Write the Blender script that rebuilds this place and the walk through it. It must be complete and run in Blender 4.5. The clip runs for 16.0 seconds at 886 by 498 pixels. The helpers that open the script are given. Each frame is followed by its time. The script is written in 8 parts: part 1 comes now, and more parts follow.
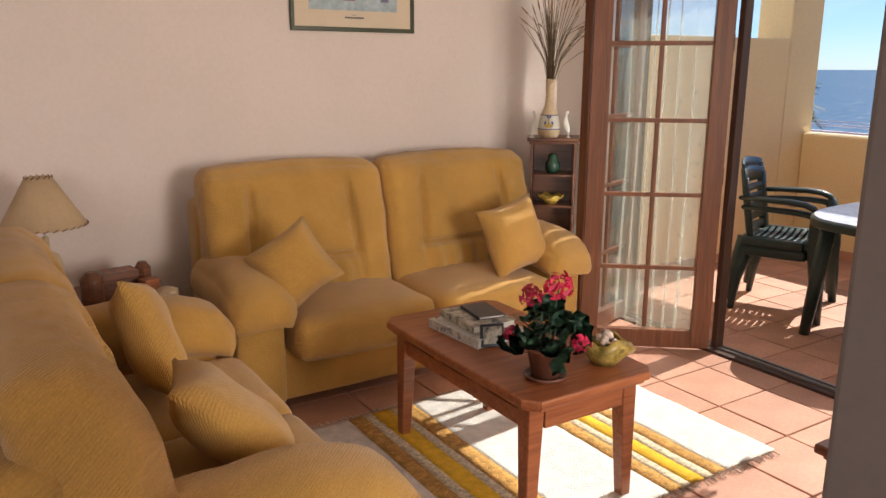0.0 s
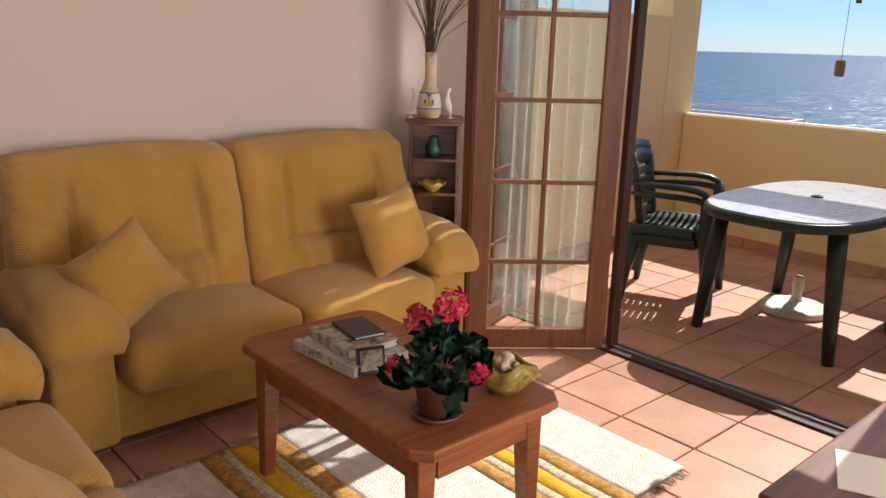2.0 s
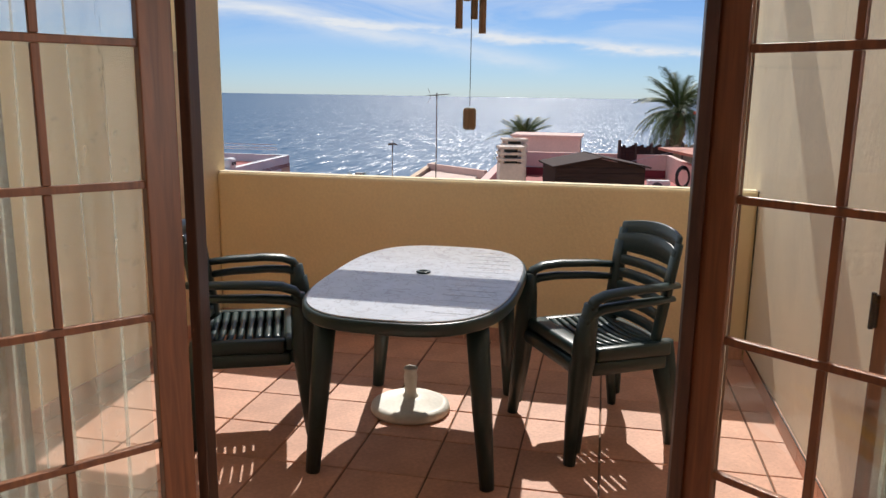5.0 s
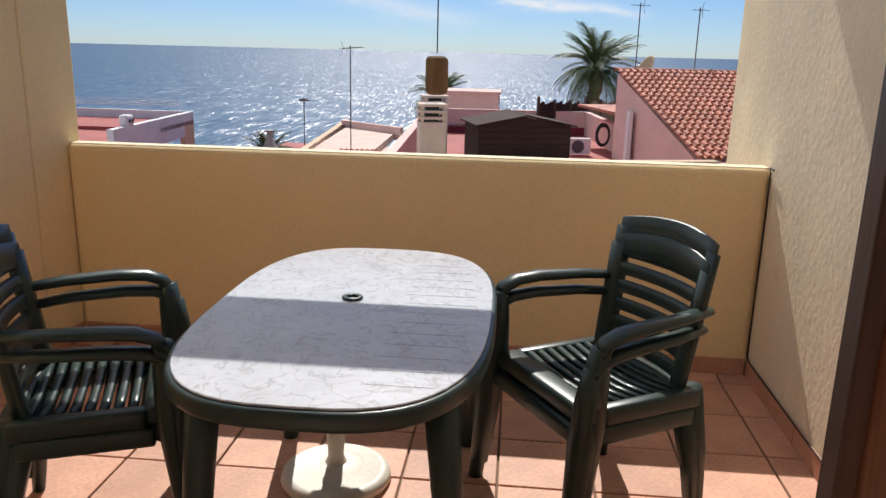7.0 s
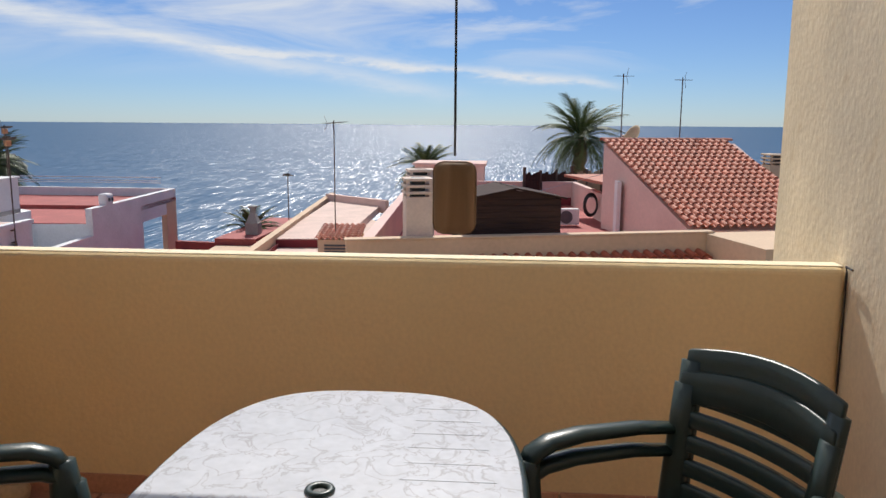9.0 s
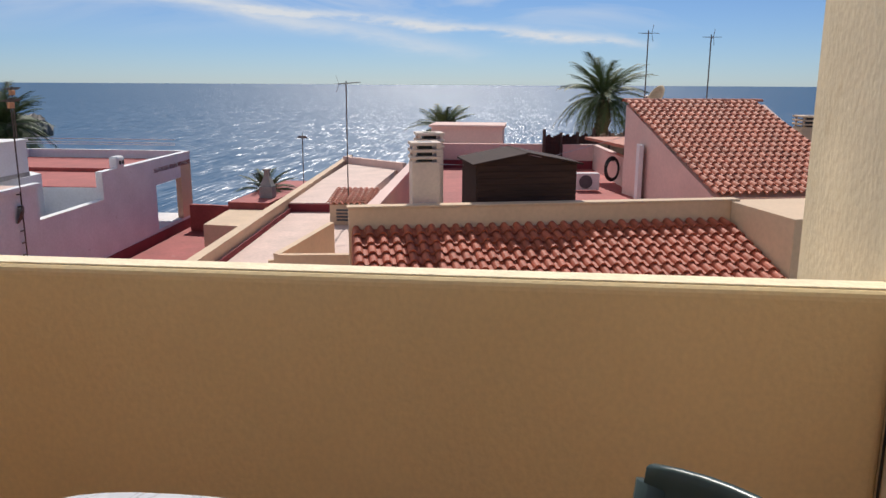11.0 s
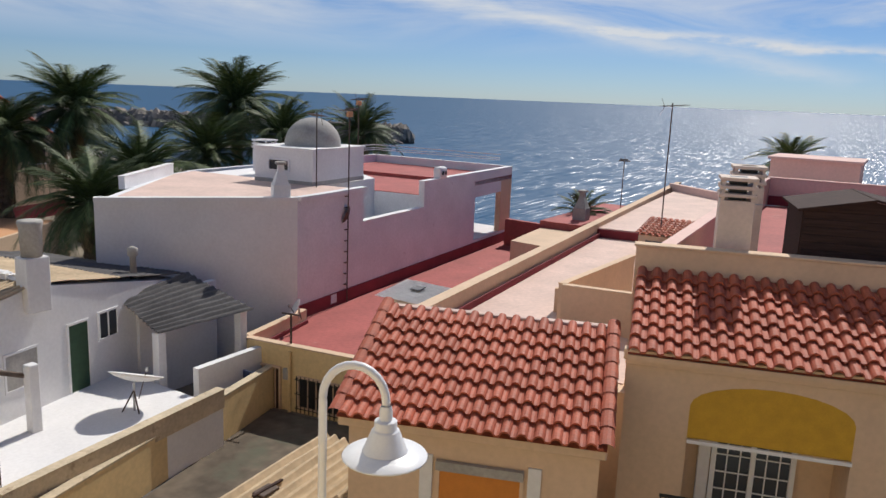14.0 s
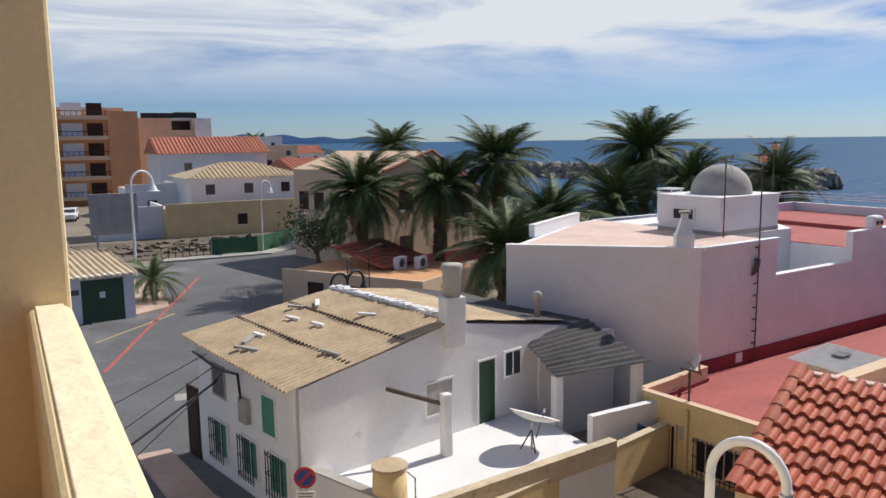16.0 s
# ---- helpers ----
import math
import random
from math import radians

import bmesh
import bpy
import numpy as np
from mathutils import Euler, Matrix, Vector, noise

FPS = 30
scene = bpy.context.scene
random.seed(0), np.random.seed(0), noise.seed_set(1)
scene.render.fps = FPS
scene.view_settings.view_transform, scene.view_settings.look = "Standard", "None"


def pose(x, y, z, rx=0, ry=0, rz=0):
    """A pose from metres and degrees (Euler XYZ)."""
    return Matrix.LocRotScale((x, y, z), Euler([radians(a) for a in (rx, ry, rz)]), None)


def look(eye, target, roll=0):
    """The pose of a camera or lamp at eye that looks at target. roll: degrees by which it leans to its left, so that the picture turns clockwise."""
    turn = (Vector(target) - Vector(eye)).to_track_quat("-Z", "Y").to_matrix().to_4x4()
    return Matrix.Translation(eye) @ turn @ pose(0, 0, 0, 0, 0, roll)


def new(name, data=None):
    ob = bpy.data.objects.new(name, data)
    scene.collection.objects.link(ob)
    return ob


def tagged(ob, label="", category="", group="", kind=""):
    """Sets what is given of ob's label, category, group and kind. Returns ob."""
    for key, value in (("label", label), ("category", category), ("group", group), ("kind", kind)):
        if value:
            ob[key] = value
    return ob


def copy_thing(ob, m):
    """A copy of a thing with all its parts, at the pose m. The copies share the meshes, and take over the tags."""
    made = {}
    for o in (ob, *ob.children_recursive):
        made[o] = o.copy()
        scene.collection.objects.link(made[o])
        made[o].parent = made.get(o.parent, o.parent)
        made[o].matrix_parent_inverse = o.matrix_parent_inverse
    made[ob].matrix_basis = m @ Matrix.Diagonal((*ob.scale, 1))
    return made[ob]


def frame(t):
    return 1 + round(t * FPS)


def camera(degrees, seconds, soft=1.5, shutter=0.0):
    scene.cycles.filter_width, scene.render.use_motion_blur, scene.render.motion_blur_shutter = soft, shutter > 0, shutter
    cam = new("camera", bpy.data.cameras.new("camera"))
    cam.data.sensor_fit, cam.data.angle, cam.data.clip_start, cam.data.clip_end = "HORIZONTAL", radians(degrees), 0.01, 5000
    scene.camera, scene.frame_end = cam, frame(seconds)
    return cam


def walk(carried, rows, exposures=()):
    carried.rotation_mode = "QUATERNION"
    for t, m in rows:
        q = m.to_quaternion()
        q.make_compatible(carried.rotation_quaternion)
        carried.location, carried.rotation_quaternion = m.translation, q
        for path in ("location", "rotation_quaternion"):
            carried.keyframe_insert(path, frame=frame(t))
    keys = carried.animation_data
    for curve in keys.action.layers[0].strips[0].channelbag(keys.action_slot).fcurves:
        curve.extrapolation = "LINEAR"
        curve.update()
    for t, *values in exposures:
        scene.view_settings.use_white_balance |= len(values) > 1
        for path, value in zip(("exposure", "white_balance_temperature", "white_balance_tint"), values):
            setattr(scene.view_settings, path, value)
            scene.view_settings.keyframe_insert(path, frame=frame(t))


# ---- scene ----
cam = camera(59.7, 16.0)
PATH = [
    (0, (-0.167, -0.145, 1.502), (0.871, 1.501, 1.042), 0.2),
    (0.5, (-0.167, -0.142, 1.501), (0.882, 1.495, 1.031), 0.1),
    (1, (-0.139, -0.098, 1.497), (0.936, 1.517, 1.012), 0.1),
    (1.5, (-0.003, 0.064, 1.497), (1.153, 1.616, 0.992), 1.2),
    (2, (0.121, 0.261, 1.484), (1.409, 1.702, 0.967), 1.5),
    (2.5, (0.26, 0.523, 1.496), (1.733, 1.756, 0.943), 0.7),
    (3, (0.384, 0.71, 1.501), (2.005, 1.746, 0.955), 0.0),
    (3.5, (0.527, 0.855, 1.518), (2.281, 1.719, 1.096), -0.1),
    (4, (0.686, 1.018, 1.524), (2.555, 1.657, 1.208), -0.0),
    (4.5, (0.874, 1.152, 1.535), (2.792, 1.615, 1.209), 0.7),
    (4.7, (0.983, 1.191, 1.515), (2.903, 1.628, 1.162), 0.8),
    (6.8, (2.119, 1.524, 1.465), (4.035, 1.684, 0.915), 1.4),
    (7, (2.183, 1.529, 1.466), (4.112, 1.703, 0.967), 1.4),
    (7.5, (2.335, 1.562, 1.486), (4.287, 1.768, 1.102), 0.4),
    (8, (2.476, 1.614, 1.507), (4.446, 1.81, 1.223), -0.5),
    (8.5, (2.651, 1.633, 1.493), (4.623, 1.8, 1.204), -0.0),
    (8.7, (2.746, 1.637, 1.489), (4.717, 1.796, 1.186), 0.2),
    (10.8, (3.7, 1.42, 1.528), (5.653, 1.53, 1.112), -0.2),
    (11, (3.735, 1.345, 1.498), (5.679, 1.552, 1.077), 0.3),
    (11.5, (3.897, 1.175, 1.577), (5.825, 1.516, 1.17), 0.9),
    (12, (4.16, 1.001, 1.548), (6.058, 1.517, 1.187), 2.1),
    (12.5, (4.495, 0.882, 1.53), (6.323, 1.608, 1.166), 3.0),
    (13, (4.838, 0.882, 1.511), (6.627, 1.693, 1.136), 2.3),
    (13.5, (5.146, 0.895, 1.509), (6.911, 1.756, 1.128), 2.1),
    (14, (5.394, 0.948, 1.497), (7.082, 1.947, 1.107), 2.3),
    (14.5, (5.622, 1.036, 1.476), (7.192, 2.2, 1.051), 1.1),
    (15, (5.703, 1.059, 1.484), (7.06, 2.467, 1.064), 0.6),
    (15.5, (5.709, 1.058, 1.49), (6.815, 2.688, 1.143), 0.2),
    (16, (5.703, 1.067, 1.475), (6.678, 2.79, 1.195), -0.7),
]
EXPOSURES = [(0.0, 0.74), (1.5, 0.66), (2.5, 0.38), (3.2, 0.22), (3.8, 0.10), (4.7, 0.12), (6.8, 0.20), (7.6, 0.14), (8.7, 0.06), (10.8, -0.05), (12.0, -0.10), (14.5, -0.12), (15.2, -0.02), (16.0, 0.06)]
walk(cam, [(t, look(eye, target, roll)) for t, eye, target, roll in PATH], EXPOSURES)


# ---- sky, sun ----
SUN_AZ, SUN_EL = 6.3, 46.0
world = bpy.data.worlds.new("sky")
scene.world = world
world.use_nodes = True
wn, wl = world.node_tree.nodes, world.node_tree.links
wn.clear()
w_out, w_bg, w_sky = wn.new("ShaderNodeOutputWorld"), wn.new("ShaderNodeBackground"), wn.new("ShaderNodeTexSky")
w_sky.sky_type, w_sky.sun_disc = "NISHITA", False
w_sky.sun_elevation, w_sky.sun_rotation = radians(SUN_EL), radians(90 - SUN_AZ)
w_sky.air_density, w_sky.dust_density, w_sky.ozone_density = 0.8, 0.1, 3.5
w_bg.inputs["Strength"].default_value = 0.068
# thin streaks of cloud, stretched along the horizon
w_co, w_sep, w_map = wn.new("ShaderNodeTexCoord"), wn.new("ShaderNodeSeparateXYZ"), wn.new("ShaderNodeMapping")
w_map.inputs["Scale"].default_value = (1.6, 2.2, 11.0)
w_map.inputs["Rotation"].default_value = (radians(5), radians(3), 0)
w_map.inputs["Location"].default_value = (0.35, 0.2, 0.55)
w_n, w_r = wn.new("ShaderNodeTexNoise"), wn.new("ShaderNodeValToRGB")
w_n.inputs["Scale"].default_value, w_n.inputs["Detail"].default_value, w_n.inputs["Roughness"].default_value = 1.5, 8.0, 0.58
w_n.inputs["Distortion"].default_value = 0.6
w_r.color_ramp.elements[0].position, w_r.color_ramp.elements[1].position = 0.45, 0.70
w_up = wn.new("ShaderNodeMapRange")
w_up.inputs["From Min"].default_value, w_up.inputs["From Max"].default_value = 0.045, 0.12
w_mul, w_mix = wn.new("ShaderNodeMath"), wn.new("ShaderNodeMixRGB")
w_mul.operation = "MULTIPLY"
w_mix.inputs["Color2"].default_value = (10.3, 10.8, 11.5, 1)
wl.new(w_co.outputs["Generated"], w_map.inputs["Vector"])
wl.new(w_co.outputs["Generated"], w_sep.inputs["Vector"])
wl.new(w_map.outputs["Vector"], w_n.inputs["Vector"])
w_north = wn.new("ShaderNodeMath")  # the cloud thickens along the coast
w_north.operation = "MULTIPLY_ADD"
w_north.inputs[1].default_value = 0.19
wl.new(w_sep.outputs["Y"], w_north.inputs[0])
wl.new(w_n.outputs["Fac"], w_north.inputs[2])
wl.new(w_north.outputs["Value"], w_r.inputs["Fac"])
wl.new(w_sep.outputs["Z"], w_up.inputs["Value"])
wl.new(w_r.outputs["Color"], w_mul.inputs[0])
wl.new(w_up.outputs["Result"], w_mul.inputs[1])
w_tint = wn.new("ShaderNodeMixRGB")
w_tint.blend_type = "MULTIPLY"
w_tint.inputs["Fac"].default_value, w_tint.inputs["Color2"].default_value = 1.0, (0.74, 0.90, 1.18, 1)
wl.new(w_sky.outputs["Color"], w_tint.inputs["Color1"])
wl.new(w_tint.outputs["Color"], w_mix.inputs["Color1"])


def sky_math(op, a, b=0.0):
    """One arithmetic step of the sky's cloud shapes; a and b are sockets or numbers."""
    m = wn.new("ShaderNodeMath")
    m.operation = op
    for k, v in enumerate((a, b)):
        if isinstance(v, (int, float)):
            m.inputs[k].default_value = v
        else:
            wl.new(v, m.inputs[k])
    return m.outputs[0]


def cloud_bank(height, slope, half, y0, y1, strength, ragged, scale):
    """A long low bank of cloud: its height over the horizon falls along y, its edges are torn by noise."""
    mp, nz = wn.new("ShaderNodeMapping"), wn.new("ShaderNodeTexNoise")
    mp.inputs["Scale"].default_value = (1.0, 1.0, 4.0)
    nz.inputs["Scale"].default_value, nz.inputs["Detail"].default_value, nz.inputs["Roughness"].default_value = scale, 7.0, 0.6
    wl.new(w_co.outputs["Generated"], mp.inputs["Vector"])
    wl.new(mp.outputs["Vector"], nz.inputs["Vector"])
    y, z = w_sep.outputs["Y"], w_sep.outputs["Z"]
    mid = sky_math("ADD", sky_math("MULTIPLY", y, slope), height)
    torn = sky_math("MULTIPLY", sky_math("SUBTRACT", nz.outputs["Fac"], 0.5), ragged)
    away = sky_math("DIVIDE", sky_math("ADD", sky_math("SUBTRACT", z, mid), torn), half)
    bell = sky_math("POWER", 2.718, sky_math("MULTIPLY", sky_math("MULTIPLY", away, away), -1.0))
    span = sky_math("MULTIPLY", sky_math("MULTIPLY", sky_math("SUBTRACT", y, y0), sky_math("SUBTRACT", y1, y)), 4.0 / (y1 - y0) ** 2)
    span = sky_math("MINIMUM", sky_math("MULTIPLY", sky_math("MAXIMUM", span, 0.0), 2.5), 1.0)
    body = sky_math("MULTIPLY", sky_math("MAXIMUM", sky_math("SUBTRACT", nz.outputs["Fac"], 0.33), 0.0), 5.0)
    return sky_math("MULTIPLY", sky_math("MULTIPLY", bell, span), sky_math("MULTIPLY", sky_math("MINIMUM", body, 1.0), strength))


w_banks = sky_math("MAXIMUM", cloud_bank(0.060, 0.08, 0.0062, -0.16, 0.40, 0.95, 0.035, 9.0), cloud_bank(0.020, 0.19, 0.012, 0.02, 0.75, 0.55, 0.06, 4.0))
w_all = sky_math("MINIMUM", sky_math("ADD", w_mul.outputs["Value"], w_banks), 1.0)
wl.new(w_all, w_mix.inputs["Fac"])
wl.new(w_mix.outputs["Color"], w_bg.inputs["Color"])
wl.new(w_bg.outputs["Background"], w_out.inputs["Surface"])

sun_to = Vector((math.cos(radians(SUN_AZ)) * math.cos(radians(SUN_EL)), math.sin(radians(SUN_AZ)) * math.cos(radians(SUN_EL)), math.sin(radians(SUN_EL))))
sun = new("sun", bpy.data.lights.new("sun", "SUN"))
sun.data.energy, sun.data.angle, sun.data.color = 4.3, radians(0.5), (1.0, 0.95, 0.88)
sun.matrix_world = look(sun_to * 60, (0, 0, 0))


def fill_light(name, eye, target, width, height, watts, colour):
    """An area lamp added to brighten the room; no such source is seen."""
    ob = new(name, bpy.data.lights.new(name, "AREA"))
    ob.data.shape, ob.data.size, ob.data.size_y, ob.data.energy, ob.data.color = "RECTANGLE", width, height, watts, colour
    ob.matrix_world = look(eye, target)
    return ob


# room fill from behind the eye, set in openings made up for it
fill_light("fill_light", (2.38, -2.5, 1.5), (2.38, 0, 1.4), 1.15, 1.35, 72, (1.0, 0.95, 0.90))
fill_light("fill_light", (-1.95, -2.5, 1.5), (-1.95, 0, 1.4), 1.55, 1.35, 32, (1.0, 0.95, 0.90))

# ---- materials ----
def material(name, colour, rough=0.6, metal=0.0, vary=0.12, scale=6.0, grain=60.0, bump=0.0, bump_scale=80.0, stain=None, stain_scale=1.2, stain_at=0.62, random_tint=0.0, spec=0.5, stretch=(1, 1, 1), transmission=0.0, sheen=0.0):
    """A procedural surface: base colour varied at two scales, stains of their own colour, fine relief."""
    m = bpy.data.materials.new(name)
    m.use_nodes = True
    nt = m.node_tree
    n, l = nt.nodes, nt.links
    b = n["Principled BSDF"]
    b.inputs["Roughness"].default_value, b.inputs["Metallic"].default_value = rough, metal
    b.inputs["Specular IOR Level"].default_value = spec
    b.inputs["Transmission Weight"].default_value = transmission
    b.inputs["Sheen Weight"].default_value = sheen
    co, mp = n.new("ShaderNodeTexCoord"), n.new("ShaderNodeMapping")
    mp.inputs["Scale"].default_value = stretch
    l.new(co.outputs["Object"], mp.inputs["Vector"])
    last = n.new("ShaderNodeRGB")
    last.outputs[0].default_value = (*colour, 1)
    last = last.outputs[0]
    for sc, amount, detail in ((scale, vary, 4), (grain, vary * 0.7, 2)):
        if amount <= 0:
            continue
        t, r, x = n.new("ShaderNodeTexNoise"), n.new("ShaderNodeMapRange"), n.new("ShaderNodeMixRGB")
        t.inputs["Scale"].default_value, t.inputs["Detail"].default_value = sc, detail
        r.inputs["From Min"].default_value, r.inputs["From Max"].default_value = 0.3, 0.7
        r.inputs["To Min"].default_value, r.inputs["To Max"].default_value = 1 - amount, 1 + amount
        x.blend_type = "MULTIPLY"
        x.inputs["Fac"].default_value = 1
        l.new(mp.outputs["Vector"], t.inputs["Vector"])
        l.new(t.outputs["Fac"], r.inputs["Value"])
        l.new(last, x.inputs["Color1"])
        l.new(r.outputs["Result"], x.inputs["Color2"])
        last = x.outputs["Color"]
    if random_tint:
        oi, r, x = n.new("ShaderNodeObjectInfo"), n.new("ShaderNodeMapRange"), n.new("ShaderNodeMixRGB")
        r.inputs["To Min"].default_value, r.inputs["To Max"].default_value = 1 - random_tint, 1 + random_tint
        x.blend_type = "MULTIPLY"
        x.inputs["Fac"].default_value = 1
        l.new(oi.outputs["Random"], r.inputs["Value"])
        l.new(last, x.inputs["Color1"])
        l.new(r.outputs["Result"], x.inputs["Color2"])
        last = x.outputs["Color"]
        g = n.new("ShaderNodeNewGeometry")
        r2, x2 = n.new("ShaderNodeMapRange"), n.new("ShaderNodeMixRGB")
        r2.inputs["To Min"].default_value, r2.inputs["To Max"].default_value = 1 - random_tint, 1 + random_tint
        x2.blend_type = "MULTIPLY"
        x2.inputs["Fac"].default_value = 1
        l.new(g.outputs["Random Per Island"], r2.inputs["Value"])
        l.new(last, x2.inputs["Color1"])
        l.new(r2.outputs["Result"], x2.inputs["Color2"])
        last = x2.outputs["Color"]
    if stain:
        t, r, x = n.new("ShaderNodeTexNoise"), n.new("ShaderNodeMapRange"), n.new("ShaderNodeMixRGB")
        t.inputs["Scale"].default_value, t.inputs["Detail"].default_value, t.inputs["Roughness"].default_value = stain_scale, 7, 0.65
        r.inputs["From Min"].default_value, r.inputs["From Max"].default_value = stain_at, stain_at + 0.12
        x.inputs["Color2"].default_value = (*stain, 1)
        l.new(mp.outputs["Vector"], t.inputs["Vector"])
        l.new(t.outputs["Fac"], r.inputs["Value"])
        l.new(r.outputs["Result"], x.inputs["Fac"])
        l.new(last, x.inputs["Color1"])
        last = x.outputs["Color"]
    l.new(last, b.inputs["Base Color"])
    if bump:
        t, u = n.new("ShaderNodeTexNoise"), n.new("ShaderNodeBump")
        t.inputs["Scale"].default_value, t.inputs["Detail"].default_value = bump_scale, 4
        u.inputs["Strength"].default_value, u.inputs["Distance"].default_value = bump, 0.01
        l.new(mp.outputs["Vector"], t.inputs["Vector"])
        l.new(t.outputs["Fac"], u.inputs["Height"])
        l.new(u.outputs["Normal"], b.inputs["Normal"])
    return m


def wood(name, dark, light, rough=0.4, axis=0, scale=3.0):
    """Varnished wood with stretched grain along one axis."""
    m = bpy.data.materials.new(name)
    m.use_nodes = True
    n, l = m.node_tree.nodes, m.node_tree.links
    b = n["Principled BSDF"]
    b.inputs["Roughness"].default_value = rough
    co, mp, t, r = n.new("ShaderNodeTexCoord"), n.new("ShaderNodeMapping"), n.new("ShaderNodeTexNoise"), n.new("ShaderNodeValToRGB")
    s = [14.0, 14.0, 14.0]
    s[axis] = 0.9
    mp.inputs["Scale"].default_value = s
    t.inputs["Scale"].default_value, t.inputs["Detail"].default_value, t.inputs["Distortion"].default_value = scale, 6, 1.2
    r.color_ramp.elements[0].position, r.color_ramp.elements[1].position = 0.32, 0.68
    r.color_ramp.elements[0].color, r.color_ramp.elements[1].color = (*dark, 1), (*light, 1)
    u = n.new("ShaderNodeBump")
    u.inputs["Strength"].default_value, u.inputs["Distance"].default_value = 0.06, 0.01
    l.new(co.outputs["Object"], mp.inputs["Vector"])
    l.new(mp.outputs["Vector"], t.inputs["Vector"])
    l.new(t.outputs["Fac"], r.inputs["Fac"])
    l.new(r.outputs["Color"], b.inputs["Base Color"])
    l.new(t.outputs["Fac"], u.inputs["Height"])
    l.new(u.outputs["Normal"], b.inputs["Normal"])
    return m


M = {}
M["wall_in"] = material("plaster_interior", (0.72, 0.62, 0.55), 0.85, vary=0.03, bump=0.12, bump_scale=140, scale=1.5)
# partition plaster darkened: the shade on this wall is put into its colour
M["wall_shaded"] = material("plaster_partition", (0.21, 0.185, 0.175), 0.85, vary=0.04, bump=0.1, bump_scale=140)
M["yellow"] = material("yellow_render", (0.89, 0.70, 0.40), 0.85, vary=0.05, scale=1.3, bump=0.25, bump_scale=45, stain=(0.78, 0.58, 0.30), stain_scale=1.5, stain_at=0.66)
M["cream"] = material("cream_rough_render", (0.85, 0.73, 0.54), 0.9, vary=0.07, scale=4, bump=0.26, bump_scale=46, stretch=(1, 1, 0.65), stain=(0.76, 0.62, 0.42), stain_scale=5, stain_at=0.6)
# paler than the parapet render: sunlight on the top is put into this colour
M["coping"] = material("coping_sunlit_tone", (0.86, 0.74, 0.52), 0.85, vary=0.07, scale=9, bump=0.6, bump_scale=35, stain=(0.55, 0.36, 0.17), stain_scale=16, stain_at=0.70)
M["terracotta_in"] = material("terracotta_tile", (0.46, 0.24, 0.16), 0.42, vary=0.12, scale=5, bump=0.06, random_tint=0.10, bump_scale=60)
M["terracotta_out"] = material("terracotta_terrace_tile", (0.57, 0.30, 0.20), 0.6, vary=0.14, scale=4, bump=0.1, random_tint=0.12, stain=(0.30, 0.14, 0.09), stain_scale=3, stain_at=0.68)
M["grout"] = material("grout", (0.42, 0.35, 0.28), 0.9, vary=0.15)
M["grout_dark"] = material("dark_grout", (0.20, 0.13, 0.09), 0.9, vary=0.2)
M["ceiling"] = material("ceiling_paint", (0.8, 0.78, 0.74), 0.9, vary=0.02)
M["doorwood"] = wood("door_wood", (0.115, 0.038, 0.014), (0.21, 0.075, 0.028), 0.42, axis=2)
M["darkframe"] = wood("door_frame_dark", (0.035, 0.016, 0.010), (0.07, 0.03, 0.018), 0.45, axis=2)
M["tablewood"] = wood("coffee_table_wood", (0.21, 0.06, 0.022), (0.37, 0.125, 0.045), 0.35, axis=0)
M["cabwood"] = wood("dark_cabinet_wood", (0.10, 0.035, 0.018), (0.19, 0.075, 0.035), 0.35, axis=0)
M["sofa"] = material("mustard_fabric", (0.50, 0.27, 0.055), 0.92, vary=0.14, scale=3.5, grain=160, bump=0.35, bump_scale=420, sheen=0.3)
sn = M["sofa"].node_tree
weave = sn.nodes.new("ShaderNodeTexWave")
weave.wave_type, weave.bands_direction = "BANDS", "DIAGONAL"
weave.inputs["Scale"].default_value, weave.inputs["Distortion"].default_value, weave.inputs["Detail"].default_value = 55.0, 3.0, 2.0
weave_bump = sn.nodes.new("ShaderNodeBump")
weave_bump.inputs["Strength"].default_value, weave_bump.inputs["Distance"].default_value = 0.35, 0.004
sofa_bsdf = sn.nodes["Principled BSDF"]
sn.links.new(sofa_bsdf.inputs["Normal"].links[0].from_socket, weave_bump.inputs["Normal"])
sn.links.new(next(x for x in sn.nodes if x.bl_idname == "ShaderNodeMapping").outputs["Vector"], weave.inputs["Vector"])
sn.links.new(weave.outputs["Fac"], weave_bump.inputs["Height"])
sn.links.new(weave_bump.outputs["Normal"], sofa_bsdf.inputs["Normal"])
M["plastic"] = material("dark_green_plastic", (0.018, 0.038, 0.036), 0.35, vary=0.1, scale=5, bump=0.05)
M["white"] = material("whitewash", (0.76, 0.75, 0.745), 0.9, vary=0.05, scale=0.8, grain=12, bump=0.3, bump_scale=8, stain=(0.46, 0.42, 0.39), stain_scale=1.7, stain_at=0.665)
M["pinkwhite"] = material("pinkish_whitewash", (0.74, 0.745, 0.76), 0.9, vary=0.07, scale=0.8, grain=12, bump=0.3, bump_scale=8, stain=(0.42, 0.37, 0.37), stain_scale=2.0, stain_at=0.66)
M["pink"] = material("pink_render", (0.74, 0.52, 0.46), 0.9, vary=0.06, scale=0.7, grain=10)
M["beige"] = material("beige_render", (0.66, 0.485, 0.335), 0.9, vary=0.06, scale=0.7, grain=10, stain=(0.52, 0.38, 0.24), stain_scale=1.0, stain_at=0.68)
M["chimney"] = material("pale_chimney_render", (0.68, 0.56, 0.48), 0.9, vary=0.07, scale=2, grain=14)
